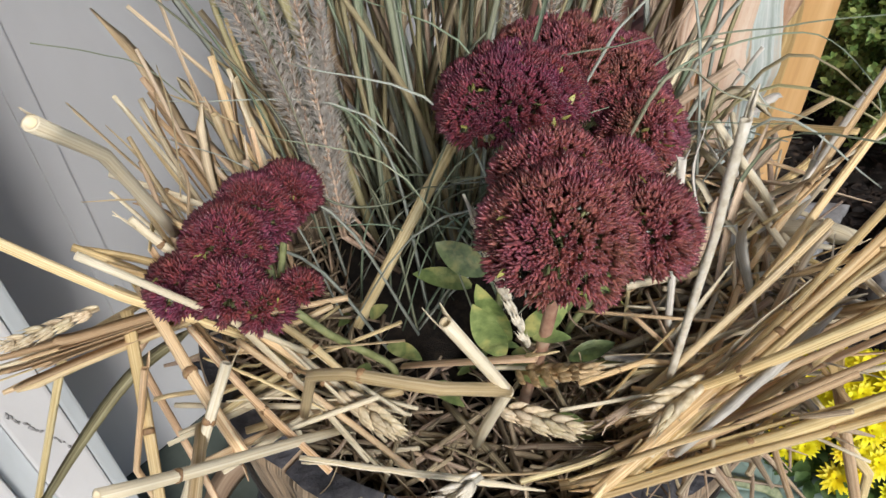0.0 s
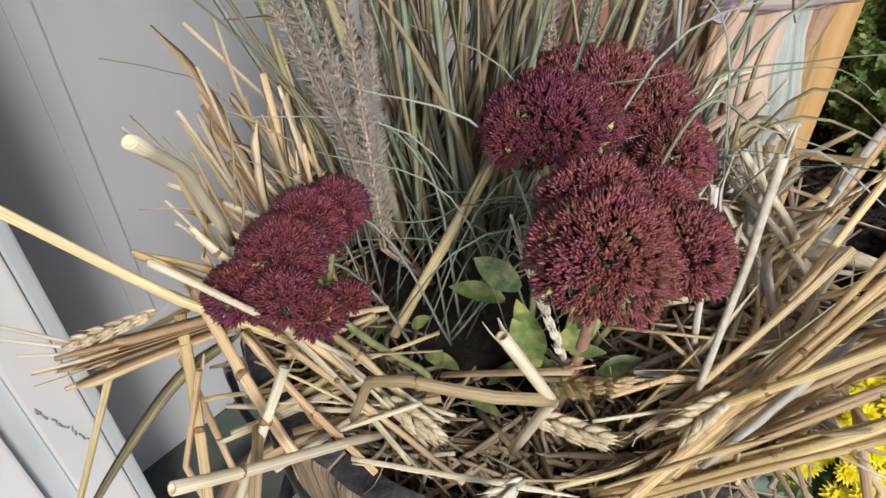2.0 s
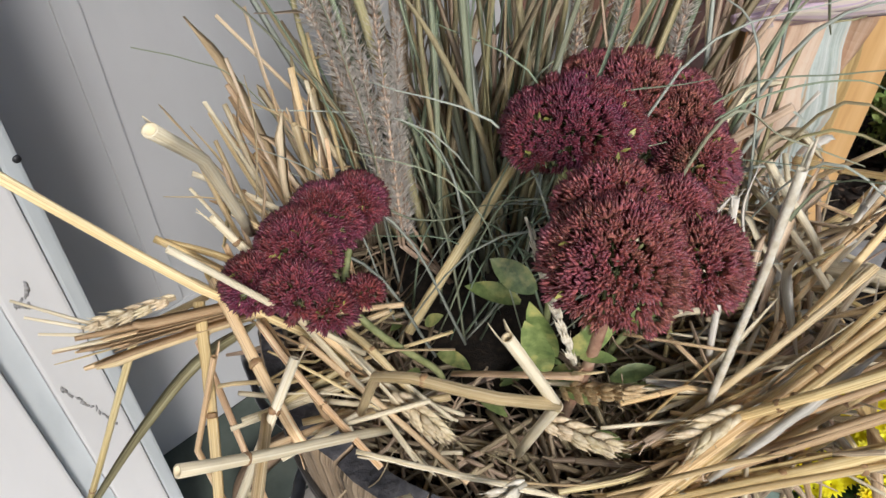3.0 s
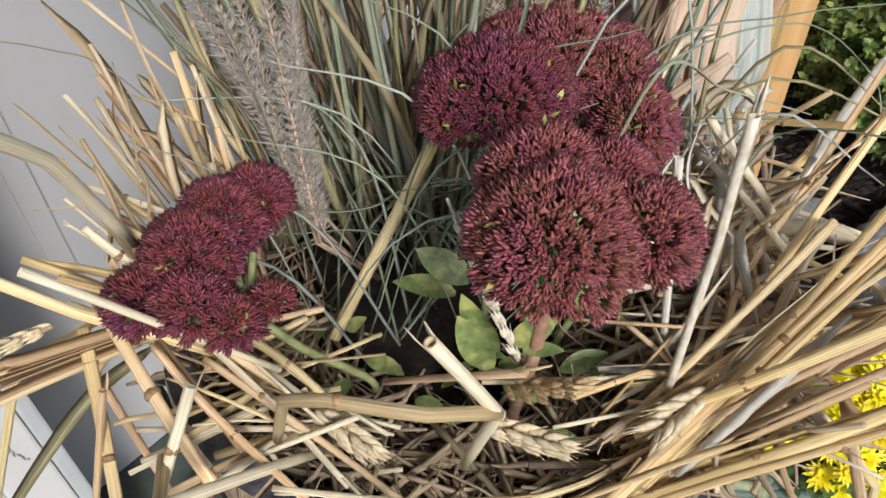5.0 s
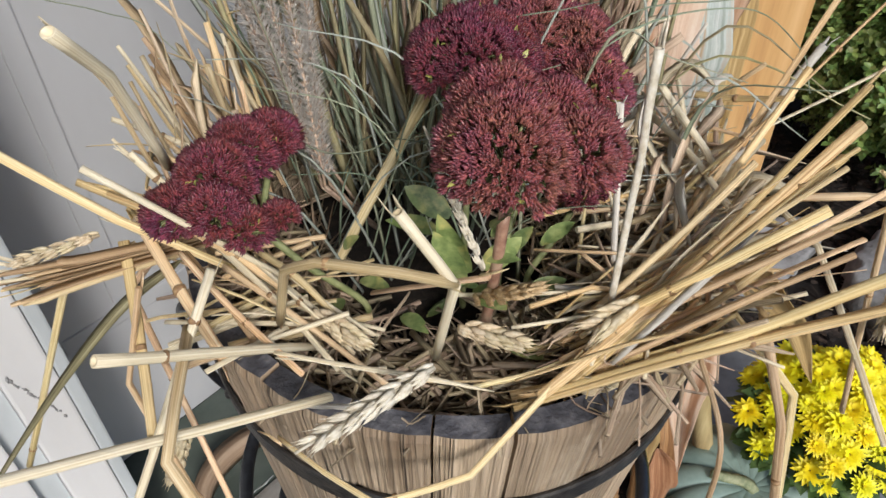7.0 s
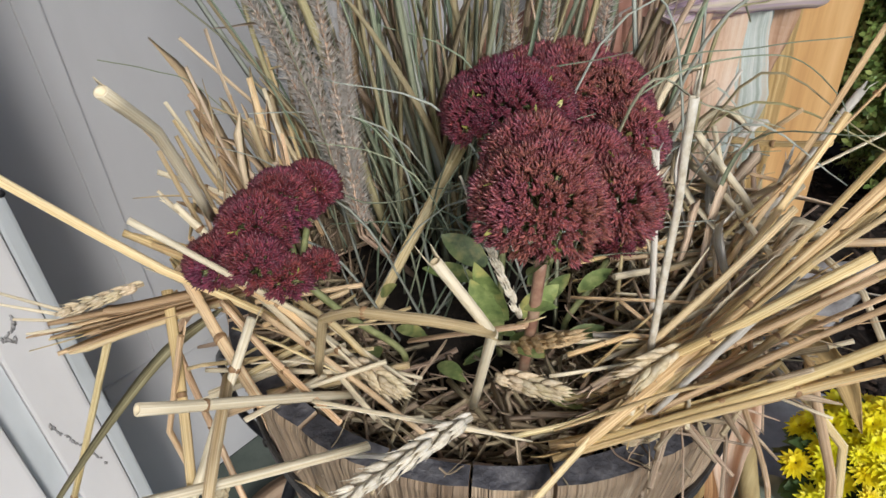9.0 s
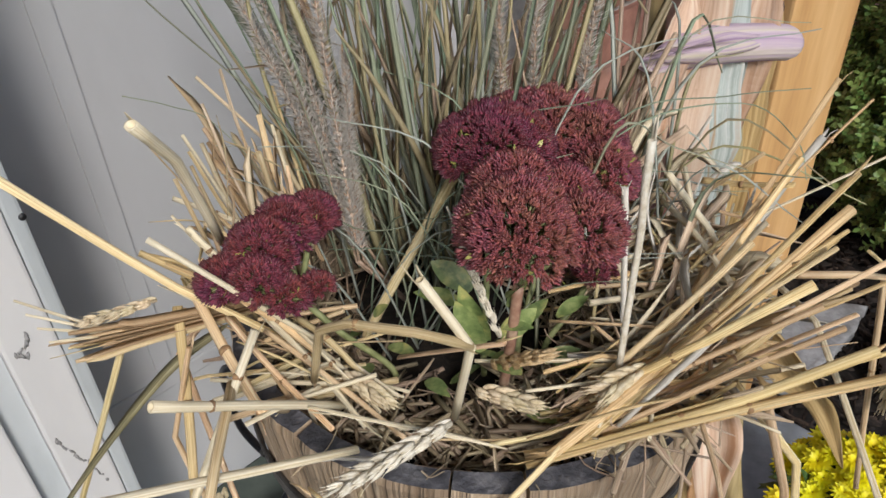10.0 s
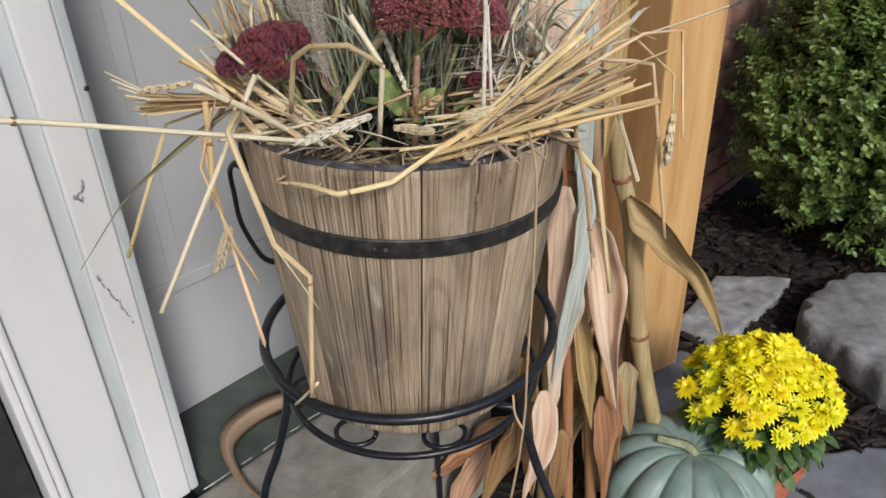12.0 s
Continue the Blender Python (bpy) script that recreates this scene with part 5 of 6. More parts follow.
def straw_bed():
    """The fine tangle inside the barrel, and the dry litter behind the grass."""
    acc = Acc()
    for k in range(430):
        a = rnd(0, 2 * math.pi)
        r = rnd(0.045, 0.118)
        z = 0.526 + rnd(0, 0.016) + 0.022 * (r / 0.118) ** 2
        mid = Vector((AXIS.x + r * math.cos(a), r * math.sin(a), z))
        if -0.085 < mid.x < 0.012 and -0.058 < mid.y < 0.07:
            continue
        turn = a + math.pi / 2 + random.gauss(0, 0.6)
        l = min(rnd(0.008, 0.032), 0.9 * math.sqrt(max(0.0001, 0.124 ** 2 - r * r)) + 0.004)
        d = Vector((math.cos(turn), math.sin(turn), random.gauss(0.05, 0.22))) * l
        q = rnd(0.0005, 0.0016)
        bend = Vector((rnd(-1, 1), rnd(-1, 1), rnd(-0.6, 0.6))) * (l * 0.12)
        if random.random() < 0.45:
            acc.blade([mid - d, mid - d * 0.3 + bend, mid + d * 0.4 + bend, mid + d], [q, q * 2.6, q * 2.3, q * 0.6], (rnd(-1, 1), rnd(-1, 1), 1), 0.3, 0.0004)
        else:
            acc.tube([mid - d, mid - d * 0.3 + bend, mid + d * 0.4 + bend, mid + d], [q, q, q * 0.95, q * 0.9], 6, squash=0.85)
    for k in range(300):
        a = rnd(-1.0, 0.45)
        r = rnd(0.085, 0.145)
        mid = Vector((AXIS.x + r * math.cos(a), r * math.sin(a), 0.540 + rnd(0, 0.022) + 0.34 * max(0, r - 0.085)))
        if mid.x < 0.052 and mid.y < -0.035:
            continue
        turn = random.gauss(0.5, 0.9)
        l = rnd(0.012, 0.045)
        d = Vector((math.cos(turn), math.sin(turn), random.gauss(0.15, 0.3))) * l
        q = rnd(0.0005, 0.0017)
        bend = Vector((rnd(-1, 1), rnd(-1, 1), rnd(-0.6, 0.6))) * (l * 0.12)
        if k % 2:
            acc.blade([over_rim(p) for p in (mid - d, mid - d * 0.3 + bend, mid + d * 0.4 + bend, mid + d)], [q, q * 3.2, q * 2.8, q * 0.6], (rnd(-1, 1), rnd(-1, 1), 1), 0.35, 0.0004)
        else:
            acc.tube([over_rim(p) for p in (mid - d, mid - d * 0.3 + bend, mid + d * 0.4 + bend, mid + d)], [q, q, q * 0.95, q * 0.9], 6, squash=0.85)
    for k in range(150):
        p = Vector((rnd(-0.125, 0.09), rnd(0.055, 0.115), rnd(0.56, 0.60)))
        d = Vector((rnd(-0.35, 0.35), rnd(-0.1, 0.5), rnd(0.4, 1.0))).normalized() * rnd(0.05, 0.17)
        q = rnd(0.0008, 0.0022)
        b = Vector((rnd(-1, 1), rnd(-1, 1), 0)) * 0.01
        if k % 2:
            acc.blade(curve_through([p, p + d * 0.5 + b, p + d], 3), [q * 2.5] * 4 + [q * 2, q * 1.4, q * 0.5], (rnd(-1, 1), rnd(-1, 1), 0), 0.35, 0.0004)
        else:
            acc.tube([p, p + d * 0.5 + b, p + d], [q, q, q * 0.85], 6, squash=0.85)
    for k in range(210):
        a = rnd(3.3, 5.8)
        r = rnd(0.080, 0.118)
        p = Vector((AXIS.x + r * math.cos(a), r * math.sin(a), rnd(0.540, 0.557)))
        d = Vector((rnd(-1, 1), rnd(-1, 1), rnd(-0.1, 0.7))) * rnd(0.005, 0.014)
        q = rnd(0.0004, 0.0014)
        acc.tube([p - d, p, p + d], [q, q, q * 0.8], 5, squash=0.8)
    for k in range(420):
        a = rnd(0, 6.28) if k % 2 else rnd(-1.2, 1.0)
        r = rnd(0.05, 0.14)
        p = Vector((AXIS.x + r * math.cos(a), r * math.sin(a), 0.536 + 0.024 * (r / 0.12) ** 2 + rnd(0, 0.018)))
        if -0.085 < p.x < 0.012 and -0.058 < p.y < 0.07:
            continue
        d = Vector((rnd(-1, 1), rnd(-1, 1), rnd(-0.5, 0.8))).normalized() * rnd(0.006, 0.022)
        b = Vector((rnd(-1, 1), rnd(-1, 1), rnd(-1, 1))) * 0.005
        line = curve_through([p - d, p + b, p + d * 0.6 - b * 0.5, p + d], 3)
        if k % 3:
            acc.tube(line, [rnd(0.0002, 0.0005)] * len(line), 4)
        else:
            w = rnd(0.0012, 0.0034)
            acc.blade(line, [w * 0.5] + [w] * (len(line) - 2) + [w * 0.2], (rnd(-1, 1), rnd(-1, 1), rnd(-1, 1)), 0.6, 0.0003)
    for k in range(400):
        a, r = rnd(3.05, 6.0), rnd(0.062, 0.124)
        mid = Vector((-0.012 + r * math.cos(a), r * math.sin(a), 0.531 + 0.022 * (r / 0.12) ** 2 + rnd(0, 0.011)))
        if mid.x > -0.05 and mid.x < 0.03 and mid.y > -0.075:
            continue
        turn = a + math.pi / 2 + random.gauss(0, 0.75)
        l = min(rnd(0.010, 0.040), 0.9 * math.sqrt(max(0.0001, 0.128 ** 2 - r * r)) + 0.005)
        d = Vector((math.cos(turn), math.sin(turn), random.gauss(0.0, 0.16))) * l
        bend = Vector((rnd(-1, 1), rnd(-1, 1), rnd(-0.4, 0.6))) * (l * 0.14)
        q = rnd(0.0006, 0.0017)
        if k % 5 < 3:
            acc.blade([mid - d, mid - d * 0.3 + bend, mid + d * 0.4 + bend, mid + d], [q, q * 2.8, q * 2.6, q * 0.7], (rnd(-1, 1), rnd(-1, 1), 1), 0.35, 0.0004)
        else:
            acc.tube([mid - d, mid - d * 0.3 + bend, mid + d * 0.4 + bend, mid + d], [q, q, q * 0.95, q * 0.9], 6, squash=0.8)
    ob = part("straw_bed", acc.mesh("straw_bed", STRAW_BED_SHADED), None, "tangled fine dry straw and chaff filling the barrel", "stuff")
    tagged(ob, category="straw")


STRAW_GREY = surface("bleached_straw", (0.36, 0.33, 0.27), (0.52, 0.48, 0.41), (0.68, 0.65, 0.58), 1.0, (12, 50, 1), 0.5, 0.25, 4, "UV", 0.15)
STRAW_BED_SINGLE = surface("dull_straw", (0.28, 0.19, 0.10), (0.46, 0.34, 0.20), (0.60, 0.48, 0.32), 1.0, (9, 60, 1), 0.5, 0.25, 4, "UV", 0.25, hue=0.015)
STRAW_TAN = surface("tan_straw", (0.40, 0.28, 0.17), (0.66, 0.51, 0.345), (0.85, 0.725, 0.54), 1.0, (14, 20, 1), 0.5, 0.3, 4, "UV", 0.25, hue=0.015)
STRAW_BLEACHED = surface("white_straw", (0.56, 0.50, 0.42), (0.74, 0.69, 0.60), (0.86, 0.83, 0.76), 1.0, (14, 30, 1), 0.5, 0.3, 4, "UV", 0.15)
random.seed(11)
loose_straws()
random.seed(21)
corn_side_straws()
dry_leaves()
random.seed(12)
straw_bed()


def hanging_leaf():
    acc = Acc()
    pts = curve_through([(-0.132, -0.058, 0.592), (-0.160, -0.072, 0.576), (-0.178, -0.108, 0.566), (-0.192, -0.155, 0.556), (-0.222, -0.184, 0.516)], 5)
    n = len(pts)
    acc.blade(pts, [0.0006 + 0.0070 * math.sin(math.pi * (i / (n - 1)) ** 0.6) * (1 - 0.85 * i / n) for i in range(n)], (0.82, -0.5, -0.25), 0.18, 0.0004)
    ob = part("grass_blade", acc.mesh("grass_blade", DROOP), None, "long drooping olive-brown leaf blade hanging over the rim")
    tagged(ob, category="leaf")


DROOP = surface("drooping_blade", (0.09, 0.072, 0.036), (0.24, 0.215, 0.110), (0.42, 0.39, 0.23), 1.0, (8, 22, 1), 0.5, 0.2, 4, "UV", 0.0, blotch=(0.06, 0.03, 0.018), blotch_scale=0.9, blotch_cut=0.56)
hanging_leaf()
random.seed(13)


# ---- sedum ----
def sedum():
    plant = thing("sedum", "stonecrop plant with domed wine-red flower heads and fleshy green leaves", "flowering plant", at=(0, 0, 0.545))
    o = Vector((0, 0, -0.545))
    # each head: its domes (middle and half sizes), colour, label, foot of its stem and neck under the domes
    heads = ((((0.016, -0.084, 0.664, 0.0265, 0.025, 0.030), (0.045, -0.079, 0.662, 0.0155, 0.018, 0.021), (0.014, -0.063, 0.671, 0.020, 0.013, 0.023), (0.036, -0.060, 0.665, 0.016, 0.013, 0.020), (0.020, -0.094, 0.656, 0.016, 0.012, 0.017)),
              FLORET, "rust-red domed flower head", (0.010, -0.072, 0.555), (0.017, -0.080, 0.637)),
             (((-0.090, -0.020, 0.632, 0.014, 0.014, 0.015), (-0.101, -0.034, 0.633, 0.016, 0.016, 0.018), (-0.109, -0.052, 0.632, 0.017, 0.018, 0.019), (-0.124, -0.065, 0.624, 0.014, 0.014, 0.014), (-0.105, -0.072, 0.628, 0.014, 0.013, 0.015),
               (-0.092, -0.076, 0.623, 0.010, 0.010, 0.011), (-0.080, -0.063, 0.621, 0.007, 0.006, 0.006)),
              FLORET_DARK, "dark wine-red crescent-shaped flower head", (-0.050, -0.052, 0.556), (-0.092, -0.058, 0.610)),
             (((0.005, 0.006, 0.661, 0.024, 0.027, 0.023), (-0.010, 0.005, 0.657, 0.016, 0.022, 0.020), (0.020, 0.008, 0.659, 0.016, 0.023, 0.020)),
              FLORET_DARK, "wine-red flower head", (0.0, -0.035, 0.555), (0.004, 0.002, 0.636)),
             (((0.038, 0.056, 0.641, 0.032, 0.036, 0.029), (0.060, 0.047, 0.638, 0.022, 0.030, 0.027), (0.066, 0.020, 0.632, 0.019, 0.022, 0.023), (0.018, 0.060, 0.640, 0.020, 0.026, 0.027)),
              FLORET, "wine-red flower head at the back", (0.02, -0.025, 0.555), (0.044, 0.042, 0.617)),
             (((0.062, -0.006, 0.590, 0.011, 0.012, 0.009),), FLORET_DARK, "small low wine-red flower head", (0.035, -0.030, 0.555), (0.060, -0.006, 0.583)))
    for domes, mat, label, foot, neck in heads:
        neck, foot = Vector(neck), Vector(foot)
        stalks, florets, bracts = Acc(), Acc(), Acc()
        for d, (x, y, z, rx, ry, rz) in enumerate(domes):
            c = Vector((x, y, z))
            count = int(2 * math.pi * (rx * ry + rx * rz + ry * rz) / 3 * 1.18 / 0.0029 ** 2)
            stalks.tube(curve_through([neck, neck.lerp(c, 0.6), c], 4), 0.0016, 6)
            for k in range(count + count // 2):
                deep = k >= count
                zz = 1 - 1.18 * ((k - count) / (count // 2) if deep else (k + 0.5) / count)
                q = math.sqrt(max(0, 1 - zz * zz))
                a = k * 2.39996 + rnd(-0.3, 0.3)
                n = Vector((q * math.cos(a), q * math.sin(a), zz))
                lump = noise.noise(Vector((n.x * rx, n.y * ry, n.z * rz)) * 95 + Vector((d * 7.3, 0, 0)))
                p = c + Vector((n.x * rx, n.y * ry, n.z * rz)) * ((0.76 if deep else 0.89) + 0.10 * lump + rnd(-0.03, 0.03))
                if any(e != d and ((p.x - X) / A) ** 2 + ((p.y - Y) / B) ** 2 + ((p.z - Z) / C) ** 2 < 0.80 for e, (X, Y, Z, A, B, C) in enumerate(domes)):
                    continue
                up = (Vector((n.x / rx, n.y / ry, n.z / rz)).normalized() + Vector((rnd(-0.3, 0.3), rnd(-0.3, 0.3), rnd(0.0, 0.5)))).normalized()
                if k % 6 == 0:
                    stalks.tube([c.lerp(p, 0.3), p - up * 0.001], [0.0007, 0.0005], 4)
                if lump < -0.24 and k % 6 == 0 and not deep:
                    bracts.leaf(p - up * 0.001, up + up.orthogonal() * rnd(-0.8, 0.8), up.orthogonal(), rnd(0.0035, 0.007), rnd(0.0016, 0.0028), 0.3, 4)
                    continue
                t = up.orthogonal().normalized()
                t.rotate(Matrix.Rotation(rnd(0, 6.28), 3, up))
                w = up.cross(t)
                l, spread = rnd(0.0036, 0.0050), rnd(0.24, 0.52)
                for g in range(5):
                    out = t * math.cos(1.2566 * g) + w * math.sin(1.2566 * g)
                    florets.carpel(p - up * 0.0006 + out * 0.0003, p + up * l + out * (l * spread * rnd(0.8, 1.2)), rnd(0.00078, 0.00108))
        head = part("flower_head", florets.mesh("flower_head", mat), plant, label, "stuff")
        head.location = o
        part("stalk", stalks.mesh("stalk", SEDUM_PALE), head, "pale green flower stalks")
        part("bract", bracts.mesh("bract", SEDUM_BRACT), head, "small yellow-green leaves", "stuff")
        acc = Acc()
        bow = foot.lerp(neck, 0.55) + Vector((0, -0.004, 0.002))
        acc.tube([q + o for q in curve_through([foot + Vector((0, 0, -0.02)), foot, bow, neck], 5)], 0.0026 if foot.x < 0.015 and mat is FLORET else 0.0018, 8)
        part("stem", acc.mesh("stem", SEDUM_STEM if foot.x < 0.015 and mat is FLORET else SEDUM_PALE), plant)
    for b, e, w, n in (((0.003, -0.062, 0.586), (-0.0112, -0.068, 0.622), 0.0115, (-0.3, -1, 0.5)), ((0.009, -0.057, 0.584), (0.026, -0.0594, 0.604), 0.0115, (0.1, -1, 0.8)), ((0.000, -0.070, 0.586), (-0.012, -0.075, 0.619), 0.0125, (-0.1, -1, 0.6)),
                       ((-0.006, -0.030, 0.594), (-0.027, -0.028, 0.611), 0.0135, (0.1, -0.7, 0.7)), ((0.012, -0.074, 0.628), (0.019, -0.089, 0.640), 0.010, (0.6, -1, 0.2)), ((0.006, -0.066, 0.580), (0.018, -0.086, 0.589), 0.013, (0.1, -0.6, 1))):
        acc = Acc()
        acc.leaf(Vector(b) + o, Vector(e) - Vector(b), n, (Vector(e) - Vector(b)).length, w, 0.12, 10)
        part("leaf", acc.mesh("leaf", SEDUM_LEAF), plant, "upright fleshy leaf mottled with yellow")
    leaves = (((-0.012, -0.020, 0.575), (-0.8, 0.0, 0.45), 0.034, 0.018), ((0.020, -0.086, 0.564), (0.7, -0.5, 0.25), 0.024, 0.016),
              ((0.012, -0.078, 0.622), (0.5, 0.2, 0.8), 0.020, 0.011), ((0.010, -0.082, 0.612), (0.9, -0.2, 0.4), 0.018, 0.010), ((-0.055, -0.060, 0.600), (0.5, -0.2, 0.8), 0.014, 0.009),
              ((-0.050, -0.055, 0.575), (0.6, -0.5, 0.35), 0.026, 0.013), ((-0.060, -0.055, 0.562), (-0.2, -0.9, 0.3), 0.022, 0.012),
              ((-0.030, -0.065, 0.560), (0.5, -0.6, 0.4), 0.024, 0.014), ((0.030, -0.060, 0.570), (0.8, 0.1, 0.4), 0.026, 0.014),
              ((0.036, -0.050, 0.562), (0.8, -0.4, 0.3), 0.026, 0.014), ((0.040, -0.030, 0.575), (0.7, 0.3, 0.5), 0.026, 0.014), ((0.020, -0.055, 0.590), (0.6, 0.4, 0.6), 0.024, 0.013))
    low = []
    for k in range(8):
        a, q = rnd(-0.3, 3.5) + math.pi, rnd(0.02, 0.085)
        low.append(((-0.005 + q * math.cos(a), -0.02 + q * 0.85 * math.sin(a), rnd(0.528, 0.556)), (rnd(-1, 1), rnd(-1, 0.4), rnd(0.2, 0.9)), rnd(0.016, 0.026), rnd(0.007, 0.011)))
    for b, d, l, w in leaves + tuple(low):
        acc = Acc()
        acc.leaf(Vector(b) + o, d, (rnd(-0.4, 0.4), rnd(-0.6, -0.1), 1), l * 0.80, w * 0.62, rnd(0.1, 0.35), 8)
        part("leaf", acc.mesh("leaf", SEDUM_LEAF), plant)


sedum()


# ---- ornamental grass ----
def grass():
    clump = thing("ornamental_grass", "clump of blue-green and tan ornamental grass with feathery plumes", "grass", at=(-0.03, 0.04, 0.545))
    o = -Vector((-0.03, 0.04, 0.545))
    sets = {"green_blade": (Acc(), GRASS, "blue-green blades"), "dry_blade": (Acc(), GRASS_TAN, "dry tan blades"), "pale_blade": (Acc(), GRASS_WHITE, "bleached blades")}
    for k in range(108):
        name = "green_blade" if k % 10 < 5 else "dry_blade" if k % 10 < 9 else "pale_blade"
        acc = sets[name][0]
        q = math.sqrt(rnd(0, 1))
        a = rnd(0, 2 * math.pi)
        sx, sy = q * math.cos(a), q * math.sin(a)
        base = Vector((-0.022 + 0.066 * sx, 0.060 + 0.026 * sy, 0.545))
        h = rnd(0.18, 0.58)
        lean = Vector((0.42 * sx - 0.03 + random.gauss(0, 0.16), 0.22 * sy + 0.20 + random.gauss(0, 0.12), 0)) * h
        curl = Vector((rnd(-0.14, 0.14), rnd(-0.10, 0.10), 0)) * h
        drop = rnd(0.55, 1.0) if k % 6 == 0 else 1.0
        pts = curve_through([base, base + lean * 0.4 - curl * 0.3 + Vector((0, 0, h * 0.45)), base + lean * 0.8 + curl * 0.2 + Vector((0, 0, h * 0.8)), base + lean * (2.2 - drop * 1.2) + curl + Vector((0, 0, h * drop))], 5)
        w = rnd(0.0028, 0.0048) if k % 4 else rnd(0.0014, 0.0026)
        n = len(pts)
        if sx > 0.35 and k % 2:
            acc = Acc()  # the clump is thinner towards the corn
        if k % 3 == 0:
            acc.tube(pts, [w * 0.40 * (1 - 0.5 * i / n) for i in range(n)], 7)
        else:
            acc.blade(pts, [w * (1 - 0.75 * (i / (n - 1)) ** 2) for i in range(n)], (rnd(-1, 1), rnd(-0.6, 0.6), 0), 0.35, 0.0005)
    # low arching blades
    for k in range(44):
        acc = sets["green_blade" if k % 3 else "pale_blade"][0]
        base = Vector((rnd(-0.08, 0.03), rnd(-0.035, 0.06), 0.545))
        a = rnd(-0.6, 3.6)
        l, up = rnd(0.06, 0.16), rnd(0.6, 1.6)
        d = Vector((math.cos(a), math.sin(a) * 0.6 - 0.1, 0))
        pts = curve_through([base, base + d * l * 0.35 + Vector((0, 0, l * up * 0.6)), base + d * l + Vector((0, 0, l * up * 0.7))], 5)
        n = len(pts)
        w = rnd(0.0014, 0.003)
        acc.blade(pts, [w * (1 - 0.8 * (i / (n - 1)) ** 2) for i in range(n)], (d.y, -d.x, 0), 0.3, 0.0005)
    # fountain of bleached blades on the corn's side, and a few long arching ones
    for k in range(15):
        acc = sets[("pale_blade", "green_blade", "dry_blade", "pale_blade")[k % 4]][0]
        base = Vector((rnd(0.075, 0.115), rnd(0.02, 0.085), 0.575))
        a = random.gauss(0.45, 0.9)
        l, up = rnd(0.04, 0.12), rnd(0.4, 1.9)
        d = Vector((math.cos(a), math.sin(a), 0))
        pts = curve_through([base, base + d * l * 0.4 + Vector((0, 0, l * up * 0.75)), base + d * l + Vector((rnd(-0.02, 0.02), rnd(-0.03, 0.02), l * up * rnd(0.3, 1.1)))], 5)
        n, w = len(pts), rnd(0.0018, 0.0046)
        acc.blade(pts, [w * (1 - 0.7 * (i / (n - 1)) ** 2) for i in range(n)], (d.y, -d.x, 0), 0.3, 0.0005)
    for pts, w in ((((0.03, 0.03, 0.57), (0.073, 0.037, 0.660), (0.138, 0.060, 0.664), (0.185, 0.065, 0.666)), 0.0020), (((0.03, 0.03, 0.57), (0.073, 0.03, 0.655), (0.150, 0.070, 0.655), (0.172, 0.037, 0.648), (0.176, 0.02, 0.632)), 0.0022),
                   (((0.04, 0.0, 0.58), (0.068, 0.008, 0.669), (0.103, 0.021, 0.652), (0.145, 0.024, 0.636)), 0.0036), (((-0.11, 0.03, 0.60), (-0.148, 0.025, 0.664), (-0.17, 0.022, 0.678), (-0.192, 0.014, 0.688)), 0.0014),
                   (((-0.10, 0.0, 0.60), (-0.087, -0.014, 0.631), (-0.066, -0.016, 0.623), (-0.046, -0.013, 0.622), (-0.032, 0.0, 0.620), (-0.01, 0.02, 0.60)), 0.0012), (((-0.03, 0.03, 0.57), (-0.055, 0.02, 0.63), (-0.070, 0.03, 0.642), (-0.086, 0.038, 0.641)), 0.0040),
                   (((-0.085, 0.005, 0.575), (-0.100, 0.012, 0.66), (-0.173, 0.023, 0.739), (-0.22, 0.06, 0.775)), 0.0030), (((-0.085, 0.010, 0.575), (-0.11, 0.015, 0.67), (-0.165, 0.04, 0.76), (-0.20, 0.07, 0.82)), 0.0034),
                   (((-0.080, 0.012, 0.575), (-0.095, 0.020, 0.67), (-0.14, 0.06, 0.77), (-0.17, 0.09, 0.85)), 0.0030)):
        line = curve_through(pts, 6)
        n = len(line)
        sets["green_blade"][0].blade(line, [w * (1 - 0.7 * (i / (n - 1)) ** 2) for i in range(n)], (0.2, -0.7, 0.5), 0.4, 0.0006)
    for name, (acc, mat, label) in sets.items():
        ob = part(name, acc.mesh(name, mat), clump, label, "stuff")
        ob.location = o
    plumes = (((-0.074, 0.000, 0.590), (-0.130, 0.115, 0.800)), ((-0.076, 0.004, 0.600), (-0.160, 0.105, 0.800)), ((-0.072, -0.002, 0.592), (-0.105, 0.100, 0.790)), ((-0.070, 0.000, 0.592), (-0.080, 0.065, 0.690)),
              ((-0.078, 0.012, 0.610), (-0.180, 0.110, 0.790)), ((0.010, 0.075, 0.640), (0.010, 0.130, 0.860)), ((0.028, 0.072, 0.640), (0.040, 0.125, 0.850)), ((0.055, 0.070, 0.640), (0.080, 0.115, 0.850)))
    for i, (a, b) in enumerate(plumes):
        a, b = Vector(a), Vector(b)
        line = curve_through([a, a.lerp(b, 0.5) + Vector((rnd(-0.003, 0.003), rnd(-0.003, 0.003), 0.003)), b], 12)
        acc = Acc()
        acc.tube([Vector((a.x * 0.7, a.y * 0.5 + 0.02, 0.545)) + o, a + o], 0.0009, 6)
        acc.tube([p + o for p in line], [0.0009 - 0.0006 * j / len(line) for j in range(len(line))], 6)
        plume = part("plume", acc.mesh("plume", PLUME_STEM), clump, "feathery grey-beige plume")
        hairs, flecks = Acc(), Acc()
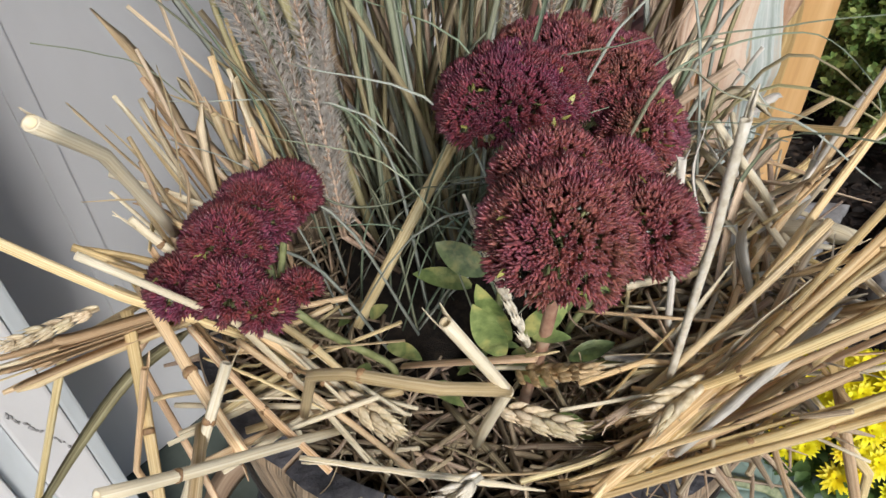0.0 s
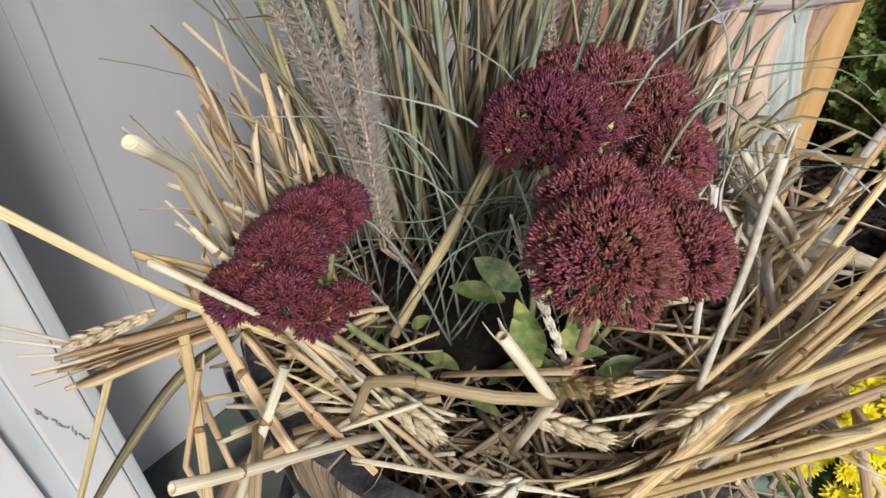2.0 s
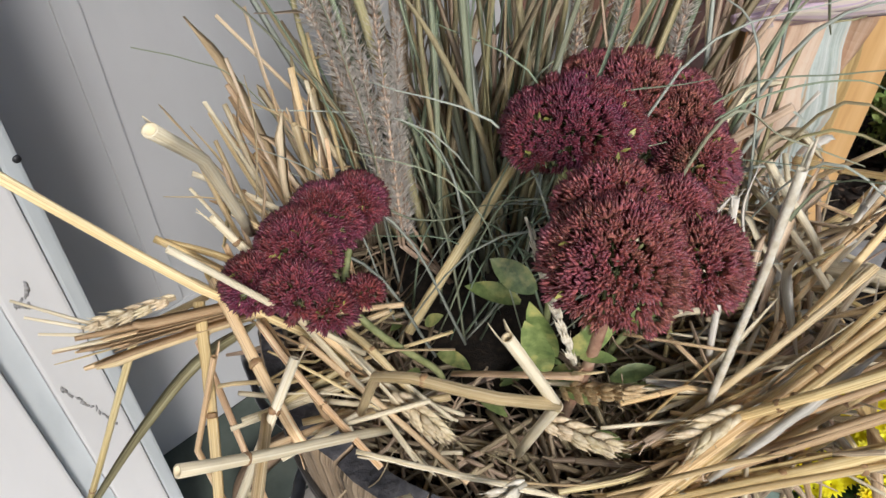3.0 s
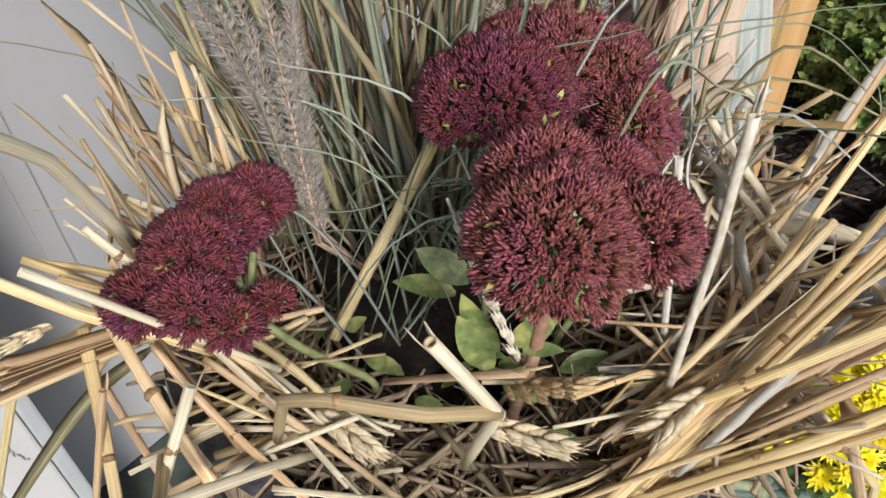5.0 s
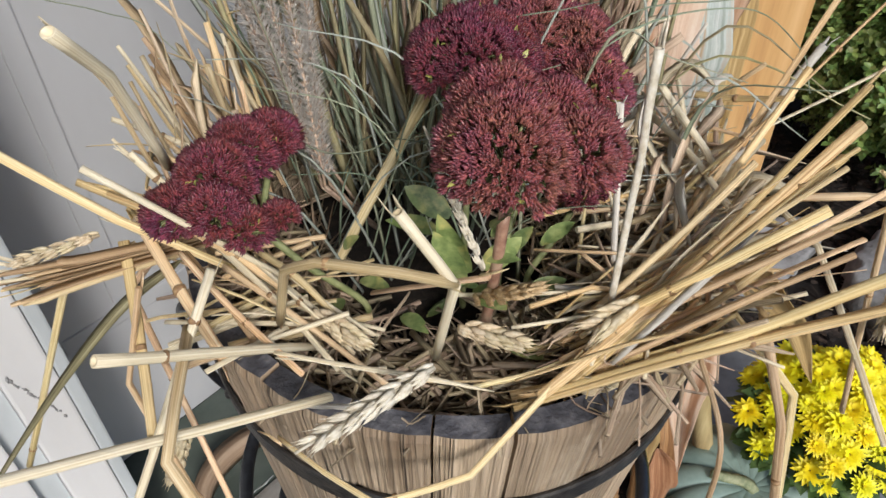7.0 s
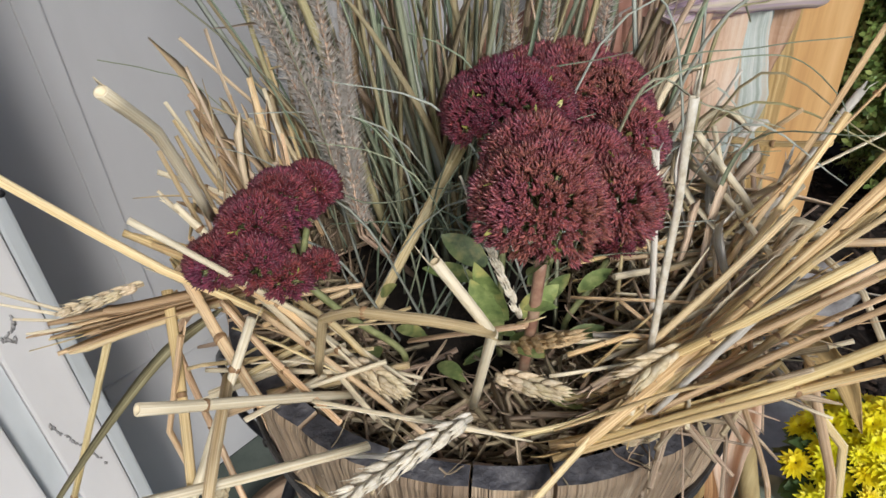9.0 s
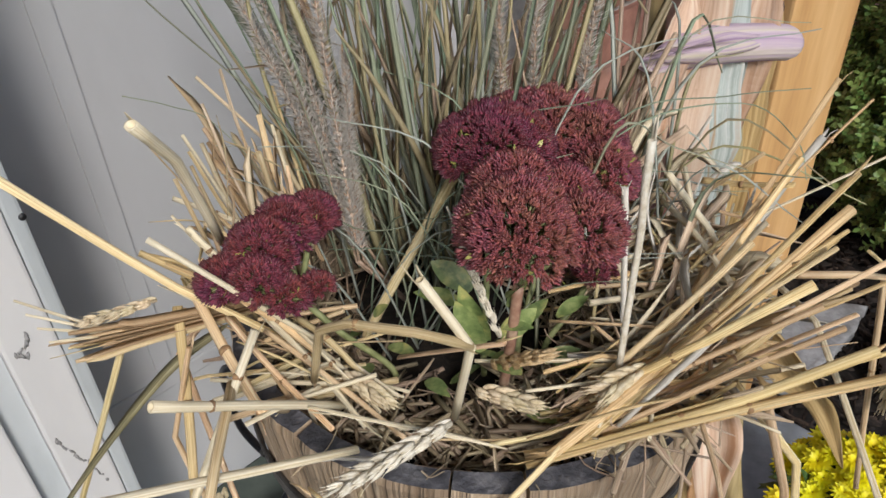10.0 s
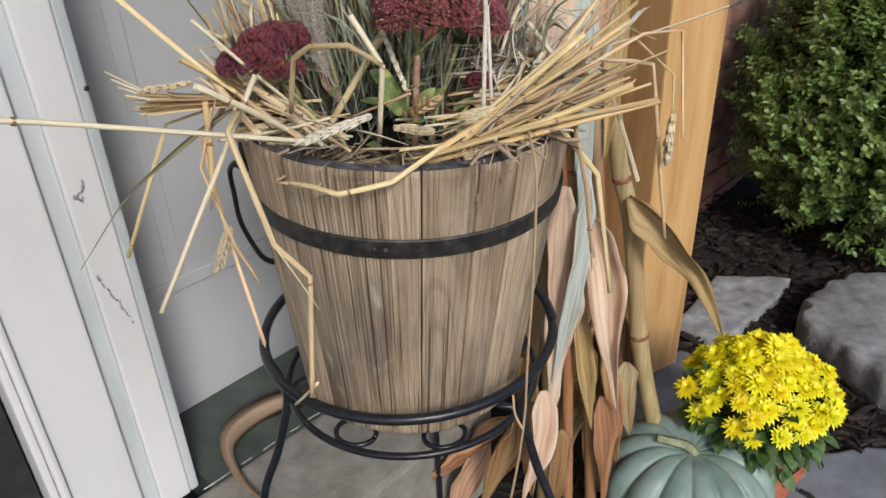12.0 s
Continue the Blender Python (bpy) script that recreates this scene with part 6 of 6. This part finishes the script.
        for j in range(2000):
            s = (int(rnd(2, 60)) + rnd(0.0, 0.45)) / 60
            p = line[min(len(line) - 2, int(s * (len(line) - 1)))].lerp(line[min(len(line) - 1, int(s * (len(line) - 1)) + 1)], (s * (len(line) - 1)) % 1)
            d = (b - a).normalized()
            t = d.orthogonal().normalized()
            t.rotate(Matrix.Rotation(rnd(0, 6.28), 3, d))
            l = rnd(0.0040, 0.0115) * (0.60 + 0.40 * math.sin(math.pi * min(1.0, s + 0.1)))
            tip = p + (t * rnd(0.6, 1.0) + d * rnd(0.35, 0.9)) * l
            hairs.spike(p + o, tip + o, rnd(0.00016, 0.00030), 3, 0.3)
            if j % 11 == 0:
                flecks.spike(p + o, p + o + (t * 0.7 + d) * 0.0042, 0.00055, 4, 0.5)
        part("hairs", hairs.mesh("hairs", PLUME), plume, "fine silvery hairs", "stuff")
        part("seeds", flecks.mesh("seeds", PLUME_STEM), plume, "small rust-brown seeds", "stuff")


random.seed(14)
grass()


# ---- corn shock ----
def corn():
    c = Vector((0.23, 0.24, LOW))
    shock = thing("corn_shock", "bundle of dry corn stalks with drooping tan and grey-green leaves", "corn stalks", at=tuple(c))
    stalks = (((0.355, 0.255, LOW), (0.316, 0.25, -0.019), (0.284, 0.25, 0.120), (0.255, 0.25, 0.314), (0.224, 0.245, 0.441), (0.170, 0.21, 0.78), (0.15, 0.21, 1.5), 0.0140),
              ((0.184, 0.152, LOW), (0.179, 0.15, -0.05), (0.166, 0.15, 0.228), (0.145, 0.165, 0.60), (0.14, 0.20, 1.5), 0.0085),
              ((0.222, 0.168, LOW), (0.217, 0.166, -0.1), (0.200, 0.165, 0.138), (0.186, 0.165, 0.230), (0.160, 0.185, 0.60), (0.16, 0.21, 1.5), 0.0095),
              ((0.250, 0.260, LOW), (0.245, 0.255, 0.0), (0.215, 0.240, 0.30), (0.185, 0.225, 0.65), (0.18, 0.24, 1.5), 0.0100),
              ((0.150, 0.215, LOW), (0.150, 0.210, 0.1), (0.135, 0.200, 0.40), (0.120, 0.195, 0.70), (0.11, 0.22, 1.5), 0.0090))
    for *pts, r in stalks:
        acc = Acc()
        line = curve_through([Vector(p) - c for p in pts], 9)
        radii = [r * (1 - 0.3 * i / len(line)) * (1.10 if i % 14 == 5 else 1.0) for i in range(len(line))]
        acc.tube(line, radii, 10)
        stalk = part("stalk", acc.mesh("stalk", STALK_RUST if r in (0.0085, 0.0095) else STALK), shock)
        for i in range(5, len(line) - 1, 14):
            d, q = (line[i + 1] - line[i - 1]).normalized(), radii[i] * 0.93
            acc = Acc()
            acc.tube([line[i] + d * h for h in (-0.007, -0.003, 0.001, 0.005)], [q * 0.98, q * 1.10, q * 1.12, q * 0.98], 10)
            part("joint", acc.mesh("joint", STALK_JOINT), stalk, "dark reddish joint")
    def corn_leaf(pts, width, material, across, label="", curl=0.5):
        acc = Acc()
        line = curve_through([Vector(p) - c for p in pts], 7)
        n = len(line)
        ph, twist = rnd(0, 6), rnd(-1.6, 1.6)
        start = len(acc.v)
        side = Vector(across).normalized()
        length = 0
        cols = 7
        for i, p in enumerate(line):
            d = (line[min(i + 1, n - 1)] - line[max(i - 1, 0)]).normalized()
            side = (side - d * side.dot(d)).normalized()
            up = d.cross(side)
            s = i / (n - 1)
            w = width * min(1, 0.25 + 6 * s) * (0.72 + 0.28 * math.sin(math.pi * min(1, 0.2 + 0.75 * s))) * (1 if s < 0.5 else ((1 - s) / 0.5) ** 0.8 * 0.96 + 0.04) / 2
            length += (p - line[i - 1]).length if i else 0
            tw = twist * (s - 0.4)
            turned, lift = side * math.cos(tw) + up * math.sin(tw), up * math.cos(tw) - side * math.sin(tw)
            for k in range(cols):
                q = k / (cols - 1) * 2 - 1
                wave = 0.42 * w * math.sin(length * 34 + ph + q * 2.5) * abs(q) + 0.20 * w * noise.noise(Vector((length * 45, q * 2.2, ph))) + 0.12 * w * math.sin(length * 90 + ph * 2) * abs(q) ** 2
                acc.v.append(p + turned * (q * w) + lift * (curl * w * abs(q) ** 1.3 + wave))
            if i:
                a, b = start + (i - 1) * cols, start + i * cols
                for k in range(cols - 1):
                    u0, u1 = k / (cols - 1), (k + 1) / (cols - 1)
                    acc.quad((a + k, a + k + 1, b + k + 1, b + k), ((u0, length - 0.02), (u1, length - 0.02), (u1, length), (u0, length)))
        ob = part("leaf", acc.mesh("leaf", material), shock, label)
        sol = ob.modifiers.new("thick", "SOLIDIFY")
        sol.thickness = 0.0006
    T, G, P, R, OL = CORN_LEAF, CORN_GREEN, CORN_PALE, CORN_RUST, CORN_OLIVE
    corn_leaf(((0.165, 0.165, 0.62), (0.175, 0.165, 0.46), (0.172, 0.160, 0.33), (0.160, 0.150, 0.20)), 0.026, G, (1, 0.6, 0), "grey-green drooping leaf", 0.3)
    corn_leaf(((0.245, 0.235, 0.365), (0.282, 0.216, 0.338), (0.3086, 0.2045, 0.304), (0.342, 0.198, 0.255), (0.378, 0.195, 0.175)), 0.042, OL, (0.5, -0.3, 0.6), "long curling golden-brown leaf", 0.8)
    corn_leaf(((0.130, 0.220, 0.95), (0.150, 0.215, 0.80), (0.165, 0.215, 0.66), (0.175, 0.215, 0.52)), 0.028, G, (1, 0.4, 0), "grey-green drooping leaf", 0.5)
    corn_leaf(((0.155, 0.230, 0.98), (0.180, 0.240, 0.82), (0.205, 0.245, 0.72), (0.192, 0.235, 0.58), (0.18, 0.220, 0.50)), 0.036, P, (1, 0.4, 0.2), "", 0.6)
    corn_leaf(((0.160, 0.225, 0.80), (0.170, 0.205, 0.70), (0.178, 0.195, 0.60), (0.183, 0.190, 0.49)), 0.026, G, (1, 0.2, 0), "", 0.5)
    corn_leaf(((0.120, 0.225, 0.90), (0.110, 0.205, 0.82), (0.125, 0.185, 0.74), (0.150, 0.175, 0.70)), 0.034, P, (1, 0.0, 0.3), "pale peeled husk", 0.5)
    corn_leaf(((0.165, 0.235, 0.90), (0.182, 0.220, 0.78), (0.180, 0.205, 0.66), (0.172, 0.195, 0.57)), 0.034, G, (1, 0.2, 0.2), "bleached grey-green leaf", 0.6)
    corn_leaf(((0.150, 0.175, 0.74), (0.141, 0.150, 0.640), (0.136, 0.138, 0.600), (0.136, 0.128, 0.545), (0.140, 0.125, 0.48)), 0.036, P, (1, 0.3, 0.1), "broad peach-coloured leaf", 0.35)
    corn_leaf(((0.168, 0.185, 0.72), (0.161, 0.168, 0.640), (0.160, 0.154, 0.590), (0.161, 0.143, 0.540), (0.163, 0.140, 0.44)), 0.036, G, (1, 0.3, 0), "broad bleached blue-white leaf", 0.3)
    corn_leaf(((0.130, 0.150, 0.70), (0.118, 0.134, 0.650), (0.114, 0.124, 0.610), (0.120, 0.116, 0.570)), 0.024, P, (1, 0.5, 0), "", 0.6)
    corn_leaf(((0.196, 0.205, 0.70), (0.191, 0.192, 0.630), (0.187, 0.186, 0.590), (0.184, 0.180, 0.55)), 0.026, P, (1, 0.2, 0), "", 0.5)
    corn_leaf(((0.190, 0.245, 0.72), (0.205, 0.235, 0.62), (0.212, 0.227, 0.52), (0.208, 0.215, 0.42)), 0.034, OL, (1, 0.3, 0), "", 0.5)
    corn_leaf(((0.155, 0.14, 0.425), (0.154, 0.135, 0.324), (0.153, 0.13, 0.229), (0.141, 0.12, 0.119), (0.126, 0.11, -0.038)), 0.043, P, (1, 0.4, 0), "broad peach-coloured leaf", 0.45)
    corn_leaf(((0.179, 0.13, 0.429), (0.174, 0.125, 0.368), (0.164, 0.12, 0.294), (0.156, 0.118, 0.229), (0.147, 0.116, 0.16)), 0.023, G, (1, 0.3, 0.1), "blue-green drooping leaf", 0.6)
    corn_leaf(((0.187, 0.15, 0.383), (0.2, 0.14, 0.344), (0.211, 0.13, 0.295), (0.218, 0.13, 0.22), (0.236, 0.135, 0.096)), 0.046, P, (1, -0.3, 0.1), "folded pale leaf", 0.9)
    corn_leaf(((0.176, 0.15, 0.258), (0.186, 0.145, 0.191), (0.195, 0.142, 0.128), (0.205, 0.14, 0.061)), 0.024, OL, (1, 0.2, 0), "", 0.8)
    corn_leaf(((0.225, 0.2, 0.149), (0.236, 0.19, 0.088), (0.246, 0.19, 0.014), (0.257, 0.19, -0.065)), 0.031, R, (1, 0.2, 0), "rust-brown leaf", 0.5)
    corn_leaf(((0.135, 0.1, 0.164), (0.132, 0.09, 0.108), (0.122, 0.08, 0.058), (0.108, 0.07, -0.015)), 0.038, P, (1, 0.5, 0), "", 0.5)
    corn_leaf(((0.113, 0.15, 0.122), (0.099, 0.15, 0.066), (0.079, 0.14, -0.004), (0.055, 0.13, -0.084)), 0.051, R, (1, 0.6, 0), "rust-brown leaf", 0.4)
    corn_leaf(((0.097, 0.19, 0.035), (0.055, 0.18, -0.011), (0.014, 0.165, -0.042), (-0.033, 0.16, -0.06)), 0.047, R, (0.4, -0.3, 0.8), "", 0.4)
    corn_leaf(((0.064, 0.2, -0.019), (0.025, 0.18, -0.081), (0.01, 0.17, -0.156)), 0.043, T, (1, 0.3, 0.2), "", 0.6)
    corn_leaf(((0.162, 0.13, 0.07), (0.16, 0.12, 0.007), (0.155, 0.11, -0.083)), 0.032, R, (1, 0.4, 0), "", 0.6)
    corn_leaf(((0.217, 0.16, 0.103), (0.225, 0.15, 0.03), (0.231, 0.15, -0.105)), 0.036, R, (1, 0.4, 0), "", 0.6)
    corn_leaf(((0.264, 0.24, 0.098), (0.261, 0.22, 0.051), (0.276, 0.22, -0.026)), 0.038, T, (1, 0.4, 0.2), "", 0.7)
    for k in range(14):
        s = k / 13
        x, y, z = 0.11 + 0.15 * s, 0.19 + 0.09 * s, rnd(0.05, 0.30)
        l, dx, dy = rnd(0.16, 0.28), rnd(-0.04, 0.02), rnd(-0.005, 0.03)
        corn_leaf(((x, y, z), (x + dx * 0.5, y + dy, z - l * 0.25), (x + dx, y + dy * 1.3, z - l * 0.6), (x + dx * rnd(0.6, 1.5), y + dy, max(LOW + 0.01, z - l))), rnd(0.030, 0.055), (R, T, R)[k % 3], (1, rnd(-0.4, 0.6), rnd(-0.2, 0.2)), "", rnd(0.3, 0.9))
    # the ear in its husk
    a, b = Vector((0.094, 0.112, 0.664)), Vector((0.226, 0.208, 0.640))
    line = curve_through([a, a.lerp(b, 0.3) + Vector((0, 0, 0.006)), a.lerp(b, 0.7) + Vector((0, -0.002, 0.005)), b], 8)
    acc = Acc()
    n = len(line)
    acc.tube([p - c for p in line], [0.0028 + 0.0108 * min(1, max(0, (i / (n - 1) - 0.12) / 0.30)) ** 0.7 * (1 - 0.45 * max(0, (i / (n - 1) - 0.9) / 0.1) ** 2) for i in range(n)], 16, squash=0.9)
    cob = part("husk", acc.mesh("husk", HUSK), shock, "corn ear in a purple and cream husk")
    for k in range(3):
        o2 = Vector((0, rnd(-0.012, 0.006), rnd(-0.006, 0.012)))
        corn_leaf((a + o2 * 0.4, a.lerp(b, 0.25) + o2, a.lerp(b, 0.55) + o2 * 1.2 + Vector((0, -0.006, 0)), a.lerp(b, 0.8) + o2), 0.020, HUSK, (0.2, -0.3, 1), "loose papery husk leaf", 0.4)
    # fallen leaf on the porch floor
    acc = Acc()
    line = curve_through([(-0.150, 0.225, 0.014), (-0.210, 0.240, 0.026), (-0.272, 0.215, 0.020), (-0.300, 0.155, 0.022), (-0.272, 0.095, 0.016), (-0.225, 0.05, 0.012)], 8)
    n = len(line)
    acc.blade(line, [0.016 + 0.026 * math.sin(math.pi * i / (n - 1)) for i in range(n)], (0.75, 0.1, 0.6), 0.5, 0.0008)
    ob = part("corn_leaf", acc.mesh("corn_leaf", DEAD_LEAF), None, "curled dry brown corn leaf lying on the sill")
    tagged(ob, category="leaf")


random.seed(15)
corn()
random.seed(16)


# ---- pumpkin ----
def pumpkin(at, r, h):
    ob = thing("pumpkin", "grey-green ribbed pumpkin with an orange patch and a curved stem", "pumpkin", at=at)
    bm = bmesh.new()
    n, rows, ribs = 168, 30, 14
    grid = []
    for i in range(rows + 1):
        t = math.pi * i / rows
        ring = []
        for k in range(n):
            a = 2 * math.pi * k / n
            q = (a * ribs / (2 * math.pi)) % 1
            rib = abs(math.sin(math.pi * q)) ** 0.55
            s = math.sin(t)
            rad = r * (s ** 0.85) * (0.87 + 0.13 * rib) * (1 + 0.02 * noise.noise(Vector((math.cos(a) * 1.5, math.sin(a) * 1.5, 3))))
            z = h / 2 + h / 2 * math.cos(t) * (1 - 0.0) - 0.020 * math.exp(-((rad / (r * 0.30)) ** 2)) * (1 if t < 1.5 else -0.5) + 0.006 * rib * s * (1 if t < 1.6 else 0)
            ring.append(bm.verts.new((rad * math.cos(a), rad * math.sin(a), z)))
        grid.append(ring)
    for a, b in zip(grid, grid[1:]):
        for k in range(n):
            j = (k + 1) % n
            bm.faces.new((a[k], b[k], b[j], a[j]))
    bmesh.ops.remove_doubles(bm, verts=bm.verts[:], dist=0.00001)
    bm_part("body", bm, PUMPKIN, ob, smooth=True)
    acc = Acc()
    line = curve_through([(0.004, -0.004, h - 0.034), (0.002, -0.003, h - 0.016), (-0.012, 0.0, h - 0.006), (-0.036, 0.004, h - 0.002), (-0.050, 0.006, h + 0.001)], 6)
    m = len(line)
    start = len(acc.v)
    rad = [0.018, 0.015, 0.012, 0.0105, 0.0095, 0.009] + [0.0085 - 0.003 * i / m for i in range(m - 8)] + [0.006, 0.007]
    acc.tube(line, rad, 10, squash=0.85)
    for k in range(10):
        for i in range(m):
            if k % 2:
                v = acc.v[start + i * 10 + k]
                acc.v[start + i * 10 + k] = v.lerp(line[i], 0.22)
    part("stem", acc.mesh("stem", PUMPKIN_STEM), ob, "pale green ridged stem")


pumpkin((0.360, 0.188, LOW), 0.124, 0.174)


# ---- potted chrysanthemum ----
def mum(at):
    plant = thing("potted_chrysanthemum", "bright yellow chrysanthemum in a ribbed terracotta pot", "potted plant", at=at)
    bm = bmesh.new()
    n = 60
    prof = ((0.058, 0.0), (0.064, 0.004), (0.075, 0.085), (0.083, 0.087), (0.086, 0.108), (0.080, 0.110), (0.074, 0.100))
    rows = []
    for r, z in prof:
        rows.append([bm.verts.new(((r + (0.0022 if k % 3 == 0 and 0.003 < z < 0.10 else 0)) * math.cos(2 * math.pi * k / n), (r + (0.0022 if k % 3 == 0 and 0.003 < z < 0.10 else 0)) * math.sin(2 * math.pi * k / n), z)) for k in range(n)])
    for a, b in zip(rows, rows[1:]):
        for k in range(n):
            bm.faces.new((a[k], a[(k + 1) % n], b[(k + 1) % n], b[k]))
    bm.faces.new(rows[0][::-1])
    bm.faces.new(rows[-1])
    bm_part("pot", bm, TERRACOTTA, plant, "ribbed terracotta pot")
    leaves, stems = Acc(), Acc()
    c = Vector((0, 0, 0.17))
    for k in range(520):
        d = Vector((random.gauss(0, 1), random.gauss(0, 1), random.gauss(0.1, 0.7))).normalized()
        p = c + Vector((d.x * 0.098, d.y * 0.092, d.z * 0.085)) * rnd(0.55, 1.0)
        p.z = max(p.z, 0.085)
        g = (d + Vector((rnd(-0.6, 0.6), rnd(-0.6, 0.6), rnd(-0.5, 0.3)))).normalized()
        leaves.leaf(p, g, (rnd(-0.4, 0.4), rnd(-0.4, 0.4), 1), rnd(0.020, 0.036), rnd(0.012, 0.022), 0.3, 4)
    part("foliage", leaves.mesh("foliage", MUM_LEAF), plant, "dark green leaves", "stuff")
    variants = []
    for v in range(4):
        acc = Acc()
        for ring, (count, l, tilt) in enumerate(((17, 0.0205, 0.10), (14, 0.0165, 0.45), (10, 0.011, 0.85))):
            for k in range(count):
                a = 2 * math.pi * (k + 0.5 * ring) / count + rnd(-0.1, 0.1)
                d = Vector((math.cos(a), math.sin(a), math.tan(tilt + rnd(-0.1, 0.1)))).normalized()
                acc.leaf(Vector((0, 0, 0.001 * ring)) + d * 0.002, d, (0, 0, 1) if tilt < 0.6 else (-math.cos(a), -math.sin(a), 0.4), l * rnd(0.85, 1.1), 0.0062, 0.10, 4)
        variants.append(acc.mesh("flower", PETAL))
    acc = Acc()
    for k in range(26):
        q = math.sqrt(k / 26) * 0.0042
        a = k * 2.4
        acc.spike((q * math.cos(a), q * math.sin(a), 0.001), (q * math.cos(a) * 1.2, q * math.sin(a) * 1.2, 0.0055), 0.0008, 4)
    heart = acc.mesh("heart", PETAL_HEART)
    for k in range(84):
        s = (k + 0.5) / 84
        q = math.sqrt(s)
        a = k * 2.39996
        p = Vector((0.108 * q * math.cos(a) + rnd(-0.008, 0.008), 0.100 * q * math.sin(a) + rnd(-0.008, 0.008), 0))
        p.z = 0.285 - 0.078 * q * q + rnd(-0.016, 0.010)
        up = Vector((p.x * 5 + rnd(-0.25, 0.25), p.y * 5 + rnd(-0.25, 0.25) - 0.25, 1)).normalized()
        x = up.orthogonal().normalized()
        x.rotate(Matrix.Rotation(rnd(0, 6.28), 3, up))
        y = up.cross(x)
        size = rnd(0.66, 1.02)
        flower = part("flower", variants[k % 4], plant)
        flower.matrix_basis = Matrix(((x.x, y.x, up.x, p.x), (x.y, y.y, up.y, p.y), (x.z, y.z, up.z, p.z), (0, 0, 0, 1))) @ Matrix.Scale(size, 4)
        part("heart", heart, flower)
        stems.tube(curve_through([(p.x * 0.5, p.y * 0.5, 0.13), p * 0.85 + Vector((0, 0, 0.02)), p - up * 0.001], 3), 0.0011, 5)
    part("flower_stems", stems.mesh("flower_stems", MUM_LEAF), plant, kind="stuff")


mum((0.468, 0.252, LOW + 0.004))


# ---- boxwood ----
def boxwood(at, rx, ry, rz):
    bush = thing("boxwood_shrub", "dense dark green boxwood shrub before the brick wall", "shrub", at=at)
    twigs, leaves = Acc(), Acc()
    for k in range(12):
        a = rnd(0, 6.28)
        twigs.tube(curve_through([(0.03 * math.cos(a), 0.03 * math.sin(a), -0.01), (0.10 * math.cos(a), 0.10 * math.sin(a), rz * 0.7), (rx * 0.7 * math.cos(a), ry * 0.7 * math.sin(a), rz * rnd(0.9, 1.6))], 4), [0.007 - 0.0005 * i for i in range(9)], 6)
    part("branchwork", twigs.mesh("branchwork", TWIG), bush, "brown woody stems", "stuff")
    c = Vector((0, 0, rz))
    for k in range(6400):
        d = Vector((random.gauss(0, 1), random.gauss(0, 1), random.gauss(0, 1))).normalized()
        if d.z < -0.9:
            continue
        slim = 1.0 - 0.24 * (d.z + 0.3)
        lump = 1 + 0.22 * noise.noise(d * 3.1) + 0.10 * noise.noise(d * 8)
        p = c + Vector((d.x * rx * slim, d.y * ry * slim, d.z * rz)) * lump * rnd(0.30, 1.0) ** 0.5
        g = (d * 0.7 + Vector((rnd(-0.5, 0.5), rnd(-0.5, 0.5), rnd(0.3, 1.0)))).normalized()
        l = rnd(0.035, 0.07)
        for j in range(8):
            q = p + g * (l * j / 7)
            t = g.orthogonal().normalized()
            t.rotate(Matrix.Rotation(j * 1.57 + rnd(-0.4, 0.4), 3, g))
            for s in (-1, 1):
                leaves.leaf(q, t * s + g * 0.6, g + Vector((0, 0, 0.3)), rnd(0.011, 0.019), rnd(0.007, 0.011), 0.1, 3)
    part("foliage", leaves.mesh("foliage", BOX_LEAF), bush, "small glossy green leaves", "stuff")


boxwood((1.05, 1.11, LOW), 0.37, 0.29, 0.41)


# ---- bricks of the house wall ----
def bricks():
    wall = bpy.data.objects["wall_house"]
    meshes = []
    for v in range(4):
        bm = box_bm((0.194, 0.05, 0.0635), Matrix.Identity(4), 0.0022)
        for q in bm.verts:
            q.co += Vector((0, 0.0015 * noise.noise(q.co * 40 + Vector((v, 0, 0))), 0.0012 * noise.noise(q.co * 25 + Vector((0, v, 0)))))
        me = bpy.data.meshes.new("brick")
        bm.to_mesh(me)
        bm.free()
        me.materials.append(BRICK)
        meshes.append(me)
    for row in range(-1, 19):
        for k in range(12):
            x = 0.60 + 0.2045 * (k + 0.5 * (row % 2)) + rnd(-0.002, 0.002)
            if x > 2.9:
                continue
            ob = part("brick", meshes[(row * 5 + k * 3) % 4], wall)
            ob.matrix_basis = HOUSE @ Matrix.Translation((x, 0.027 + rnd(-0.0015, 0.0015), LOW + 0.057 + 0.0746 * row))


bricks()
